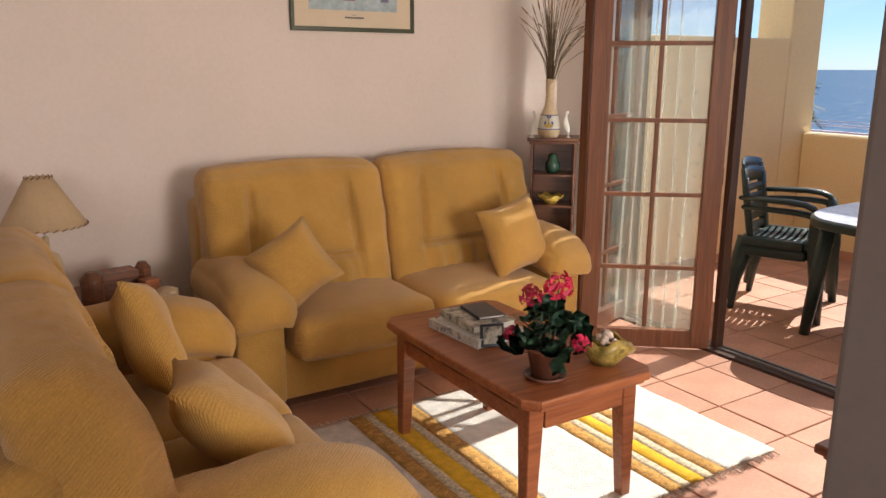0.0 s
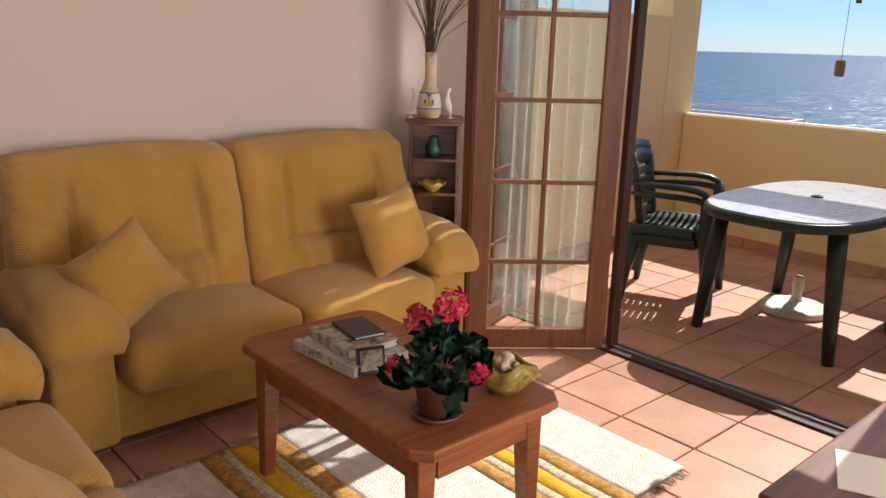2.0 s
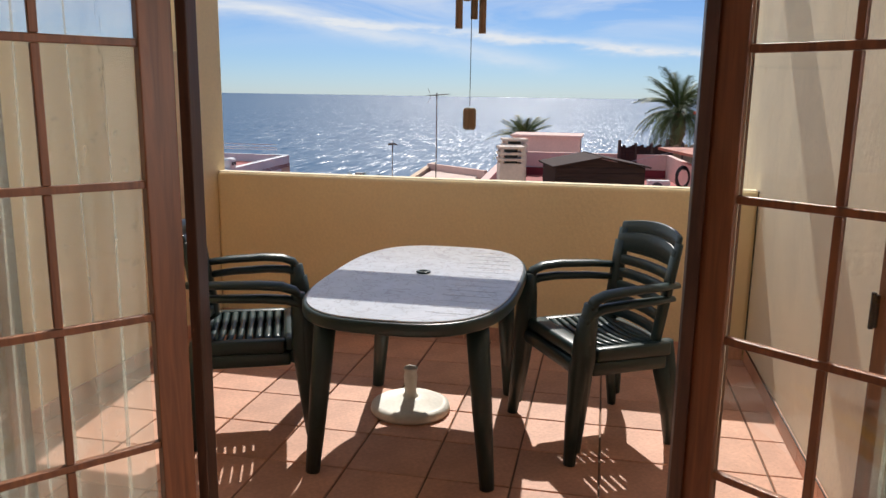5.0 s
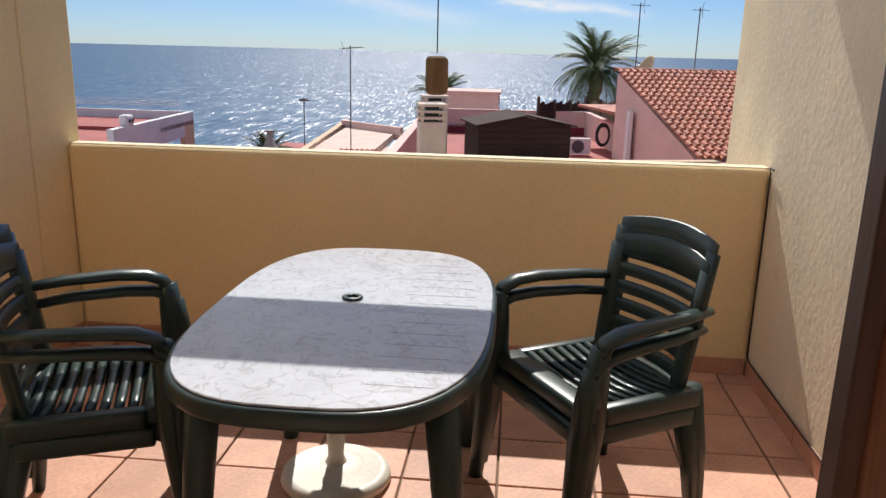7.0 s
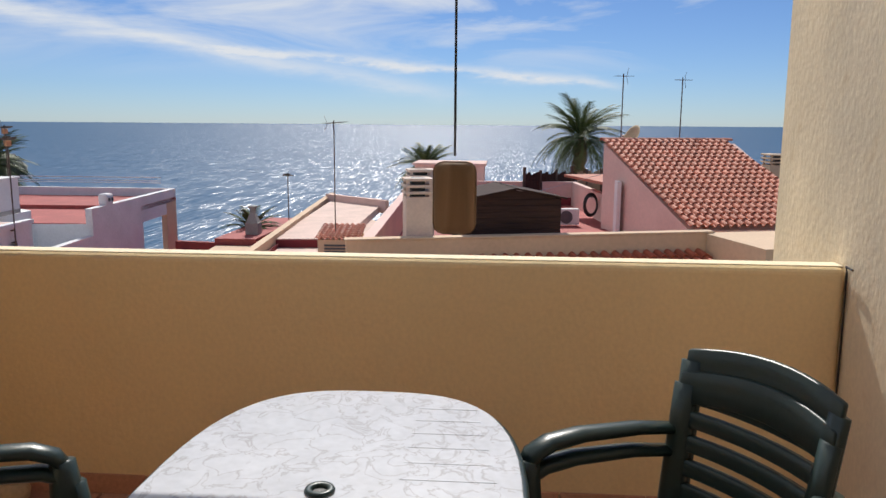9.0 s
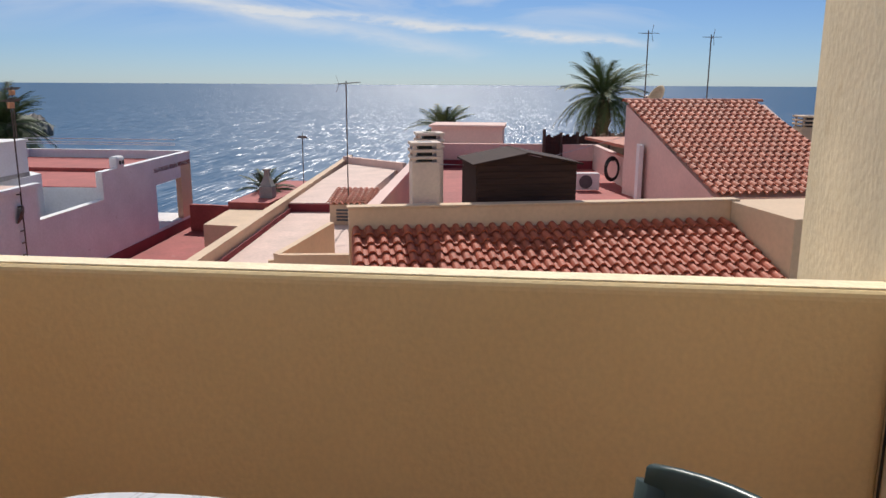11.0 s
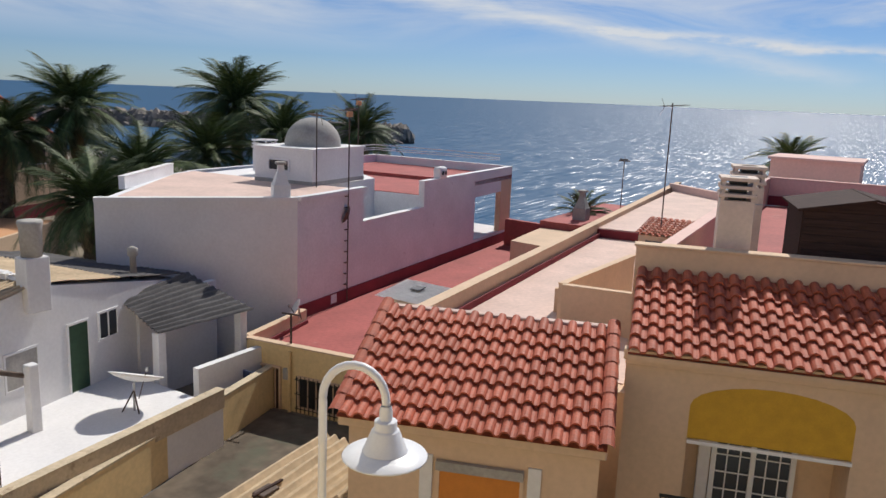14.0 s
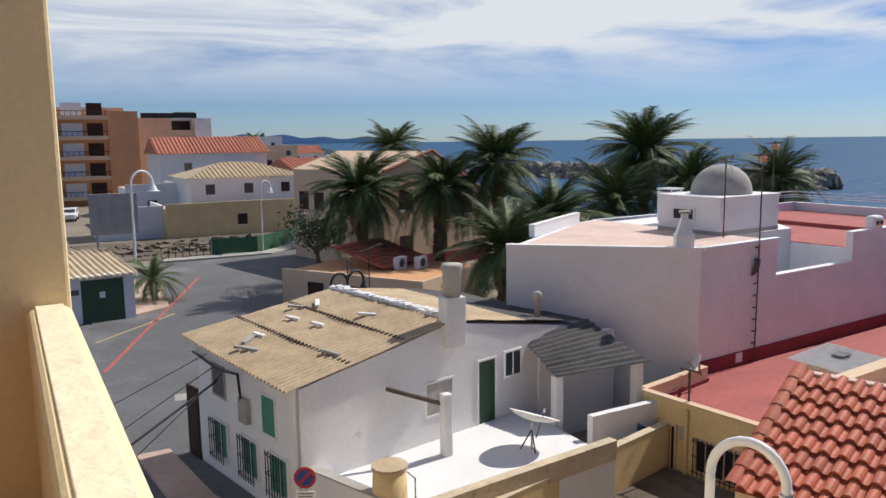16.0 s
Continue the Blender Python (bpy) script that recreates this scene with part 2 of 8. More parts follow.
M["ochre"] = material("ochre_render", (0.74, 0.56, 0.29), 0.9, vary=0.08, scale=0.9, grain=10, stain=(0.42, 0.31, 0.19), stain_scale=1.0, stain_at=0.64)
M["redfloor"] = material("red_roof_paint", (0.36, 0.085, 0.075), 0.8, vary=0.14, scale=0.9, grain=8, stain=(0.46, 0.22, 0.18), stain_scale=0.8, stain_at=0.64)
M["redband"] = material("dark_red_band", (0.22, 0.03, 0.04), 0.85, vary=0.12, scale=1.5)
M["pinkfloor"] = material("pink_roof_tiles", (0.64, 0.47, 0.40), 0.8, vary=0.1, scale=0.9, grain=8, stain=(0.66, 0.50, 0.40), stain_scale=0.6, stain_at=0.6)
M["rooftile"] = material("clay_roof_tile", (0.42, 0.105, 0.055), 0.68, vary=0.16, scale=5, grain=30, random_tint=0.14, bump=0.15, bump_scale=40)
M["rooftile_pale"] = material("pale_clay_roof_tile", (0.48, 0.165, 0.10), 0.7, vary=0.2, scale=4, grain=30, random_tint=0.18, bump=0.15, bump_scale=40)
M["corrugated"] = material("fibre_cement_tan", (0.52, 0.40, 0.26), 0.9, vary=0.14, scale=1.4, grain=9, stain=(0.40, 0.29, 0.18), stain_scale=0.9, stain_at=0.62)
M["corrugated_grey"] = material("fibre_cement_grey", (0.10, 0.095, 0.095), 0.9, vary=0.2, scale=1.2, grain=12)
M["metalsheet"] = material("pale_metal_sheet", (0.82, 0.82, 0.82), 0.5, metal=0.0, vary=0.08)
M["asphalt"] = material("asphalt", (0.12, 0.12, 0.125), 0.9, vary=0.14, scale=0.35, grain=6, stain=(0.19, 0.19, 0.19), stain_scale=0.16, stain_at=0.55)
M["ground"] = material("dry_ground", (0.24, 0.20, 0.15), 0.95, vary=0.2, scale=0.15, grain=1.5)
# soil colour taken darker to include the shadow lying over the walled yard
M["dirt"] = material("waste_ground", (0.14, 0.11, 0.08), 0.95, vary=0.35, scale=0.4, grain=3, stain=(0.10, 0.10, 0.07), stain_scale=0.5, stain_at=0.55)
M["pave"] = material("pink_paving", (0.46, 0.33, 0.27), 0.85, vary=0.1, scale=0.8, grain=5)
M["concrete"] = material("concrete", (0.38, 0.36, 0.33), 0.9, vary=0.14, scale=1.2, grain=14)
M["greydark"] = material("dark_grey_paint", (0.10, 0.10, 0.11), 0.7, vary=0.15)
M["metal"] = material("galvanised_metal", (0.42, 0.42, 0.42), 0.4, metal=0.8, vary=0.1)
M["rust"] = material("rusty_iron", (0.10, 0.07, 0.055), 0.7, metal=0.3, vary=0.25)
M["black"] = material("black_iron", (0.015, 0.015, 0.017), 0.5, vary=0.1)
M["lampwhite"] = material("white_lamp_enamel", (0.80, 0.80, 0.80), 0.35, vary=0.03)
M["shedbrown"] = wood("shed_board", (0.028, 0.014, 0.011), (0.062, 0.031, 0.023), 0.95, axis=0, scale=1.5)
M["awning"] = material("mustard_blind", (0.55, 0.32, 0.025), 0.7, vary=0.08)
M["orangeblind"] = material("orange_blind", (0.60, 0.22, 0.035), 0.7, vary=0.06)
M["greenblind"] = material("teal_shutter", (0.05, 0.22, 0.17), 0.6, vary=0.1)
M["greendoor"] = material("dark_green_paint", (0.03, 0.07, 0.035), 0.6, vary=0.15)
M["paneglass"] = material("dark_window_glass", (0.05, 0.06, 0.07), 0.08, vary=0.0, spec=0.8)
M["trunk"] = material("palm_trunk", (0.14, 0.095, 0.06), 0.95, vary=0.3, scale=6, grain=30, bump=1.0, bump_scale=14)
M["frond"] = material("palm_leaf", (0.075, 0.105, 0.036), 0.6, spec=0.25, vary=0.3, scale=1.0, grain=6, random_tint=0.25)
M["frond_dry"] = material("dry_palm_leaf", (0.22, 0.15, 0.07), 0.8, vary=0.3, scale=1.0, random_tint=0.2)
M["leafdark"] = material("tree_leaf", (0.05, 0.07, 0.03), 0.6, vary=0.25, scale=1.0, random_tint=0.3)
M["rock"] = material("breakwater_rock", (0.20, 0.17, 0.14), 0.9, vary=0.25, scale=0.5, random_tint=0.25)
M["peeling"] = material("peeling_cream_paint", (0.56, 0.46, 0.32), 0.9, vary=0.12, scale=1.5, grain=12, bump=0.4, bump_scale=9, stain=(0.30, 0.21, 0.14), stain_scale=2.2, stain_at=0.56)
M["navy"] = material("navy_blue_paint", (0.035, 0.05, 0.12), 0.7, vary=0.15)
M["orangewall"] = material("orange_render", (0.62, 0.32, 0.16), 0.9, vary=0.07, scale=0.5)


def glass_material():
    m = bpy.data.materials.new("clear_glass")
    m.use_nodes = True
    b = m.node_tree.nodes["Principled BSDF"]
    b.inputs["Base Color"].default_value = (0.97, 0.99, 0.98, 1)
    b.inputs["Roughness"].default_value, b.inputs["Transmission Weight"].default_value, b.inputs["IOR"].default_value = 0.0, 1.0, 1.45
    return m


M["glass"] = glass_material()


def sea_material():
    m = bpy.data.materials.new("sea_water")
    m.use_nodes = True
    n, l = m.node_tree.nodes, m.node_tree.links
    n.remove(n["Principled BSDF"])
    deep, gloss, both = n.new("ShaderNodeBsdfDiffuse"), n.new("ShaderNodeBsdfGlossy"), n.new("ShaderNodeMixShader")
    deep.inputs["Color"].default_value = (0.004, 0.070, 0.165, 1)
    gloss.inputs["Color"].default_value, gloss.inputs["Roughness"].default_value = (1, 1, 1, 1), 0.36
    both.inputs["Fac"].default_value = 0.10
    l.new(deep.outputs[0], both.inputs[1])
    l.new(gloss.outputs[0], both.inputs[2])
    l.new(both.outputs[0], n["Material Output"].inputs["Surface"])
    co = n.new("ShaderNodeTexCoord")
    last = None
    # wave slopes at four sizes, added to the upright normal
    for sc, k, along_x, along_y in ((3.0, 1.2, 1.0, 0.6), (1.0, 2.3, 0.16, 2.4), (0.35, 0.6, 0.35, 0.8), (0.02, 0.12, 1.0, 0.5)):
        mp, t = n.new("ShaderNodeMapping"), n.new("ShaderNodeTexNoise")
        mp.inputs["Scale"].default_value = (along_x, along_y, 1.0)
        t.inputs["Scale"].default_value, t.inputs["Detail"].default_value = sc, 3
        c, v = n.new("ShaderNodeVectorMath"), n.new("ShaderNodeVectorMath")
        c.operation, v.operation = "SUBTRACT", "MULTIPLY_ADD"
        c.inputs[1].default_value = (0.5, 0.5, 0.5)
        v.inputs[1].default_value = (k, 0.6 * k, 0.0)
        v.inputs[2].default_value = (0.0, 0.0, 1.0)
        l.new(co.outputs["Object"], mp.inputs["Vector"])
        l.new(mp.outputs["Vector"], t.inputs["Vector"])
        l.new(t.outputs["Color"], c.inputs[0])
        l.new(c.outputs["Vector"], v.inputs[0])
        if last:
            l.new(last, v.inputs[2])
        last = v.outputs["Vector"]
    up = n.new("ShaderNodeVectorMath")
    up.operation = "NORMALIZE"
    l.new(last, up.inputs[0])
    l.new(up.outputs["Vector"], gloss.inputs["Normal"])
    return m


M["sea"] = sea_material()


# ---- mesh helpers ----
def mesh(name, bm, mat, smooth=False):
    d = bpy.data.meshes.new(name)
    bm.normal_update()
    bm.to_mesh(d)
    bm.free()
    if mat:
        d.materials.append(mat)
    if smooth:
        for p in d.polygons:
            p.use_smooth = True
    return d


def thing(name, label, category, m=None, group="", kind=""):
    """An empty at a thing's base, to hold its parts."""
    ob = new(name)
    ob.empty_display_size = 0.1
    if m is not None:
        ob.matrix_basis = m
    return tagged(ob, label, category, group, kind)


def part(name, bm, mat, parent=None, label="", smooth=False, m=None, kind=""):
    """One bmesh as one mesh object, under a thing or a part."""
    ob = new(name, bm if isinstance(bm, bpy.types.Mesh) else mesh(name, bm, mat, smooth))
    if parent is not None:
        ob.parent = parent
    if m is not None:
        ob.matrix_basis = m
    return tagged(ob, label, kind=kind)


def solo(name, bm, mat, label, category, smooth=False, m=None, group="", kind=""):
    """A thing that is a single mesh."""
    ob = part(name, bm, mat, None, label, smooth, m)
    return tagged(ob, label, category, group, kind)


def box(x0, y0, z0, x1, y1, z1, bevel=0.0, seg=2, bm=None, m=None):
    """A box by its corners, with rounded edges if asked."""
    own = bmesh.new()
    bmesh.ops.create_cube(own, size=1.0)
    bmesh.ops.transform(own, matrix=Matrix.Translation(((x0 + x1) / 2, (y0 + y1) / 2, (z0 + z1) / 2)) @ Matrix.Diagonal((abs(x1 - x0), abs(y1 - y0), abs(z1 - z0), 1)), verts=own.verts)
    if bevel:
        bmesh.ops.bevel(own, geom=own.edges[:] + own.verts[:], offset=bevel, segments=seg, profile=0.5, affect="EDGES")
    if m is not None:
        bmesh.ops.transform(own, matrix=m, verts=own.verts)
    return join(bm, own)


def join(bm, own):
    if bm is None:
        return own
    d = bpy.data.meshes.new("tmp")
    own.to_mesh(d)
    own.free()
    bm.from_mesh(d)
    bpy.data.meshes.remove(d)
    return bm


def lathe(profile, seg=24, bm=None, m=None, cap=True):
    """A turned shape from (radius, height) pairs."""
    own = bmesh.new()
    rings = []
    for r, z in profile:
        rings.append([own.verts.new((r * math.cos(2 * math.pi * k / seg), r * math.sin(2 * math.pi * k / seg), z)) for k in range(seg)])
    for a, b in zip(rings, rings[1:]):
        for k in range(seg):
            own.faces.new((a[k], a[(k + 1) % seg], b[(k + 1) % seg], b[k]))
    if cap:
        own.faces.new(rings[0][::-1])
        own.faces.new(rings[-1])
    if m is not None:
        bmesh.ops.transform(own, matrix=m, verts=own.verts)
    return join(bm, own)


def tube(points, radius, seg=8, bm=None, radii=None, flat=1.0):
    """A round bar along a line of points."""
    own = bmesh.new()
    pts = [Vector(p) for p in points]
    rings = []
    for k, p in enumerate(pts):
        d = (pts[min(k + 1, len(pts) - 1)] - pts[max(k - 1, 0)]).normalized()
        side = d.cross(Vector((0, 0, 1)))
        side = side.normalized() if side.length > 1e-4 else Vector((1, 0, 0))
        up = side.cross(d)
        r = radii[k] if radii else radius
        rings.append([own.verts.new(p + side * (r * math.cos(2 * math.pi * j / seg)) + up * (r * flat * math.sin(2 * math.pi * j / seg))) for j in range(seg)])
    for a, b in zip(rings, rings[1:]):
        for j in range(seg):
            own.faces.new((a[j], a[(j + 1) % seg], b[(j + 1) % seg], b[j]))
    own.faces.new(rings[0][::-1])
    own.faces.new(rings[-1])
    bmesh.ops.recalc_face_normals(own, faces=own.faces[:])
    return join(bm, own)


def prism(outline, z0, z1, bm=None, bevel=0.0, seg=2, m=None):
    """A flat outline of (x, y) raised from z0 to z1."""
    own = bmesh.new()
    low, high = [own.verts.new((x, y, z0)) for x, y in outline], [own.verts.new((x, y, z1)) for x, y in outline]
    own.faces.new(low[::-1])
    own.faces.new(high)
    k = len(outline)
    for j in range(k):
        own.faces.new((low[j], low[(j + 1) % k], high[(j + 1) % k], high[j]))
    bmesh.ops.recalc_face_normals(own, faces=own.faces[:])
    if bevel:
        es = [e for e in own.edges if abs(e.verts[0].co.z - e.verts[1].co.z) < 1e-6]
        bmesh.ops.bevel(own, geom=es, offset=bevel, segments=seg, profile=0.5, affect="EDGES")
    if m is not None:
        bmesh.ops.transform(own, matrix=m, verts=own.verts)
    return join(bm, own)


def structure(name, bm, mat, label, category="wall", smooth=False):
    return solo(name, bm, mat, label, category, smooth, kind="structure")


def wall_with(name, x0, x1, z0, z1, y0, y1, holes, mat, label, m=None):
    """A wall along its own x, from y0 to y1 thick, with openings (xa, xb, za, zb) right through it."""
    own = bmesh.new()
    xs = sorted({x0, x1, *[h[0] for h in holes], *[h[1] for h in holes]})
    for a, b in zip(xs, xs[1:]):
        cuts = sorted((h[2], h[3]) for h in holes if h[0] <= a + 1e-6 and h[1] >= b - 1e-6)
        z = z0
        for c, d in cuts:
            if c > z + 1e-4:
                box(a, y0, z, b, y1, c, bm=own)
            z = d
        if z < z1 - 1e-4:
            box(a, y0, z, b, y1, z1, bm=own)
    bmesh.ops.remove_doubles(own, verts=own.verts, dist=1e-4)
    if m is not None:
        bmesh.ops.transform(own, matrix=m, verts=own.verts)
    return structure(name, own, mat, label)

# ---- flat and terrace ----
WY, DX, RY = 3.69, 3.2, 0.385        # sofa wall, door line, terrace side wall
PX0, PX1, PZ = 5.73, 5.857, 0.985  # parapet
structure("floor", box(-3.0, -2.4, -0.25, 3.16, 3.69, -0.012), M["grout"], "pale grout bed of the tiled living room floor", "floor")
structure("floor_terrace", box(3.30, -0.6, -0.25, 5.73, 3.9, -0.012), M["grout_dark"], "dark grout bed of the terrace floor", "floor")
structure("ceiling", box(-3.2, -2.6, 2.6, 3.5, 3.9, 2.75), M["ceiling"], "plain white painted ceiling", "ceiling")
structure("wall_north", box(-3.2, 3.69, -0.25, 3.10, 3.9, 2.6), M["wall_in"], "pale pinkish plaster wall behind the sofa")
# unseen wall; both openings are invented to hold the fill lamps
wall_with("wall_south", -3.0, 3.10, -0.25, 2.6, -2.6, -2.4, [(-2.75, -1.15, 0.8, 2.2), (1.78, 2.98, 0.8, 2.2)], M["wall_in"], "unseen pale plaster wall with two openings added for fill lamps")
wall_with("wall_west", -2.4, 3.69, -0.25, 2.6, 0, 0.2, [], M["wall_in"], "pale plaster wall", pose(-3.0, 0, 0, 0, 0, 90))
structure("wall_partition", box(0.705, -2.4, 0.0, 0.845, 0.345, 2.6, 0.01), M["wall_shaded"], "end of a partition wall, its shade put into dark grey")
wall_with("wall_east", -2.6, 3.9, -0.25, 2.75, 0, 0.25, [(0.42, 3.22, -0.25, 2.12)], M["yellow"], "yellow rendered outside wall with a wide doorway", pose(3.37, 0, 0, 0, 0, 90))
wall_with("wall_east_inner", -2.4, 3.69, -0.012, 2.6, 0, 0.018, [(0.42, 3.22, -0.25, 2.12)], M["wall_in"], "pale plaster lining round the doorway", pose(3.119, 0, 0, 0, 0, 90))
structure("coping", box(PX0 + 0.024, 0.39, PZ - 0.003, PX1 - 0.024, 3.685, PZ + 0.004, 0.003), M["coping"], "top of the parapet, painted pale for sunlight on it, with specks", "coping")
structure("wall_parapet", box(PX0, 0.385, -0.25, PX1, 3.69, PZ, 0.028, 4), M["yellow"], "yellow rendered terrace parapet wall", "parapet")
structure("wall_terrace_side", box(3.37, 0.07, -0.25, 6.5, 0.385, 3.0, 0.012), M["cream"], "rough cream rendered side wall of the terrace")
structure("wall_terrace_low", box(3.37, 3.69, -0.25, 5.46, 3.9, 1.72, 0.012), M["yellow"], "yellow rendered side wall of the terrace")
structure("pillar_corner", box(5.46, 3.69, -7.0, 5.857, 4.0, 3.2, 0.012), M["yellow"], "yellow rendered corner pillar of the terrace", "pillar")
structure("beam_front", box(5.66, 0.385, 2.27, 5.86, 3.69, 2.58, 0.01), M["yellow"], "rendered beam over the terrace parapet", "beam")
structure("wall_facade_below", box(3.40, -9.0, -7.0, 5.72, 14.0, -0.26), M["yellow"], "yellow rendered facade below the terrace")

# ---- living room ----
def grid_cube(n):
    """A cube from -1 to 1 with n by n quads a side."""
    own = bmesh.new()
    bmesh.ops.create_cube(own, size=2.0)
    bmesh.ops.subdivide_edges(own, edges=own.edges[:], cuts=n, use_grid_fill=True)
    return own


def cushion(hx, hy, hz, r, crown=(0, 0, 0), n=14, shape=None, wrinkle=0.004, seed=0.0, m=None):
    """A stuffed block of fabric: rounded edges, bulging faces, folds."""
    own = grid_cube(n)
    h = Vector((hx, hy, hz))
    for v in own.verts:
        c = v.co.copy()
        p = Vector([c[k] * h[k] for k in range(3)])
        inner = Vector([max(-(h[k] - r), min(h[k] - r, p[k])) for k in range(3)])
        d = p - inner
        if d.length > 1e-6:
            p = inner + d.normalized() * min(d.length, r)
        for k in range(3):
            a, b = c[(k + 1) % 3], c[(k + 2) % 3]
            p[k] += crown[k] * c[k] * (1 - a * a) * (1 - b * b)
        if shape:
            p = shape(p, c)
        w = noise.noise(p * 9 + Vector((seed, seed * 2, 0))) * wrinkle + noise.noise(p * 22 + Vector((seed, 0, seed))) * wrinkle * 0.5
        v.co = p + c.normalized() * w
    if m is not None:
        bmesh.ops.transform(own, matrix=m, verts=own.verts)
    return own


def back_shape(p, c):
    """A reclining back cushion: side bolsters, a crease across, pleats below it. Its front looks to -y."""
    u, v = c.x, c.z
    front = max(0.0, min(1.0, 0.5 - c.y))
    side = 0.52 + 0.05 * (1 - v)
    mid = 1 / (1 + math.exp((abs(u) - side) * 28))
    high = 1 / (1 + math.exp(-(v + 0.28) * 18))
    edge = math.exp(-((abs(u) - side) / 0.034) ** 2) * (0.35 + 0.65 * high) / (1 + math.exp((v - 0.70) * 20))
    line = math.exp(-((v + 0.28) / 0.04) ** 2) * mid
    pleat = math.sin(u * 30 + 2 * v) * (1 - high) * mid
    p.y += front * (0.055 * edge + 0.048 * line + 0.013 * pleat * abs(pleat) + 0.024 * mid * high + 0.05 * max(0.0, v - 0.4))
    p.y += 0.13 * (v + 1) / 2
    p.z += 0.02 * (1 - u * u) * max(0.0, v)
    return p


def arm_shape(p, c):
    """An arm pad that dips and thickens to the front."""
    p.z += -0.07 * max(0.0, -c.y) ** 2 + 0.02 * (1 - c.x * c.x)
    return p


def pillow(size, thick, seed, m=None):
    """A scatter cushion with pinched corners."""
    own = grid_cube(12)
    for v in own.verts:
        u, w, s = v.co.x, v.co.z, v.co.y
        t = max(0.0, (1 - u ** 4) * (1 - w ** 4)) ** 0.55
        pull = 1 - 0.09 * (1 - u * u * w * w)
        q = Vector((u * size * pull, s * (thick * t + 0.006), w * size * pull))
        q.y += noise.noise(q * 8 + Vector((seed, 0, seed))) * 0.012
        q.z += noise.noise(q * 6 + Vector((0, seed, 0))) * 0.006
        v.co = q
    if m is not None:
        bmesh.ops.transform(own, matrix=m, verts=own.verts)
    return own


def build_sofa(name, label, m, width, seats, depth=0.85, height=1.03):
    """A sofa facing its own -y; x runs from 0 to width, y from 0 (front) to depth."""
    s = thing(name, label, "sofa", m)
    aw = 0.27
    inner = (width - 2 * aw) / seats
    part("base", box(0.06, 0.12, 0.05, width - 0.06, depth - 0.03, 0.30, 0.02), M["sofa"], s)
    part("back_panel", box(0.04, depth - 0.20, 0.05, width - 0.04, depth, height - 0.14, 0.05, 3), M["sofa"], s, smooth=True)
    for k in range(seats):
        x = aw + inner * (k + 0.5)
        part("seat_cushion", cushion(inner / 2 - 0.002, 0.335, 0.10, 0.055, (0, 0.01, 0.03), seed=k * 3.1 + width, wrinkle=0.005, m=pose(x, 0.335, 0.345)), M["sofa"], s, smooth=True)
        bw = (width - 0.10) / seats
        xb = 0.05 + bw * (k + 0.5)
        part("back_cushion", cushion(bw / 2 - 0.002, 0.12, 0.335, 0.07, (0, 0.03, 0.01), n=60, shape=back_shape, seed=k * 5.7 + 1, wrinkle=0.007, m=pose(xb, depth - 0.33, height - 0.335)), M["sofa"], s, smooth=True)
    for x in (aw / 2, width - aw / 2):
        part("arm_panel", box(x - 0.11, 0.08, 0.05, x + 0.11, depth - 0.12, 0.47, 0.03, 3), M["sofa"], s, smooth=True)
        part("arm_pad", cushion(aw / 2 + 0.015, 0.34, 0.085, 0.075, (0.01, 0, 0.03), shape=arm_shape, seed=x * 7, wrinkle=0.006, m=pose(x, 0.34, 0.535, -2)), M["sofa"], s, smooth=True)
    for x in (0.15, width - 0.15):
        for y in (0.18, depth - 0.12):
            part("foot", lathe([(0.025, 0.0), (0.03, 0.055)], 10, m=pose(x, y, 0)), M["cabwood"], s)
    return s


sofa = build_sofa("sofa", "large mustard-yellow fabric sofa against the pale plaster wall", pose(0.70, 2.80, 0), 1.95, 2)
loveseat = build_sofa("loveseat", "two-seat mustard-yellow woven fabric sofa beside the coffee table", pose(0.66, 1.20, 0, 0, 0, 90), 1.68, 2, depth=0.92, height=0.97)


def scatter(label, m, seed, size=0.22):
    solo("cushion", pillow(size, 0.075, seed), M["sofa"], label, "cushion", True, m, group="scatter cushions")


scatter("square mustard fabric scatter cushion on the large sofa", pose(1.02, 2.95, 0.655, -20, -33, -12), 1, 0.158)
scatter("square mustard fabric scatter cushion on the large sofa", pose(2.24, 2.98, 0.645, -18, -10, 6), 2, 0.185)
scatter("mustard woven scatter cushion leaning on the loveseat back", pose(0.29, 2.36, 0.655, -20, 14, 80), 3, 0.195)
scatter("mustard woven scatter cushion slumped on the loveseat seat", pose(0.38, 1.78, 0.565, -46, 10, 76), 4, 0.21)


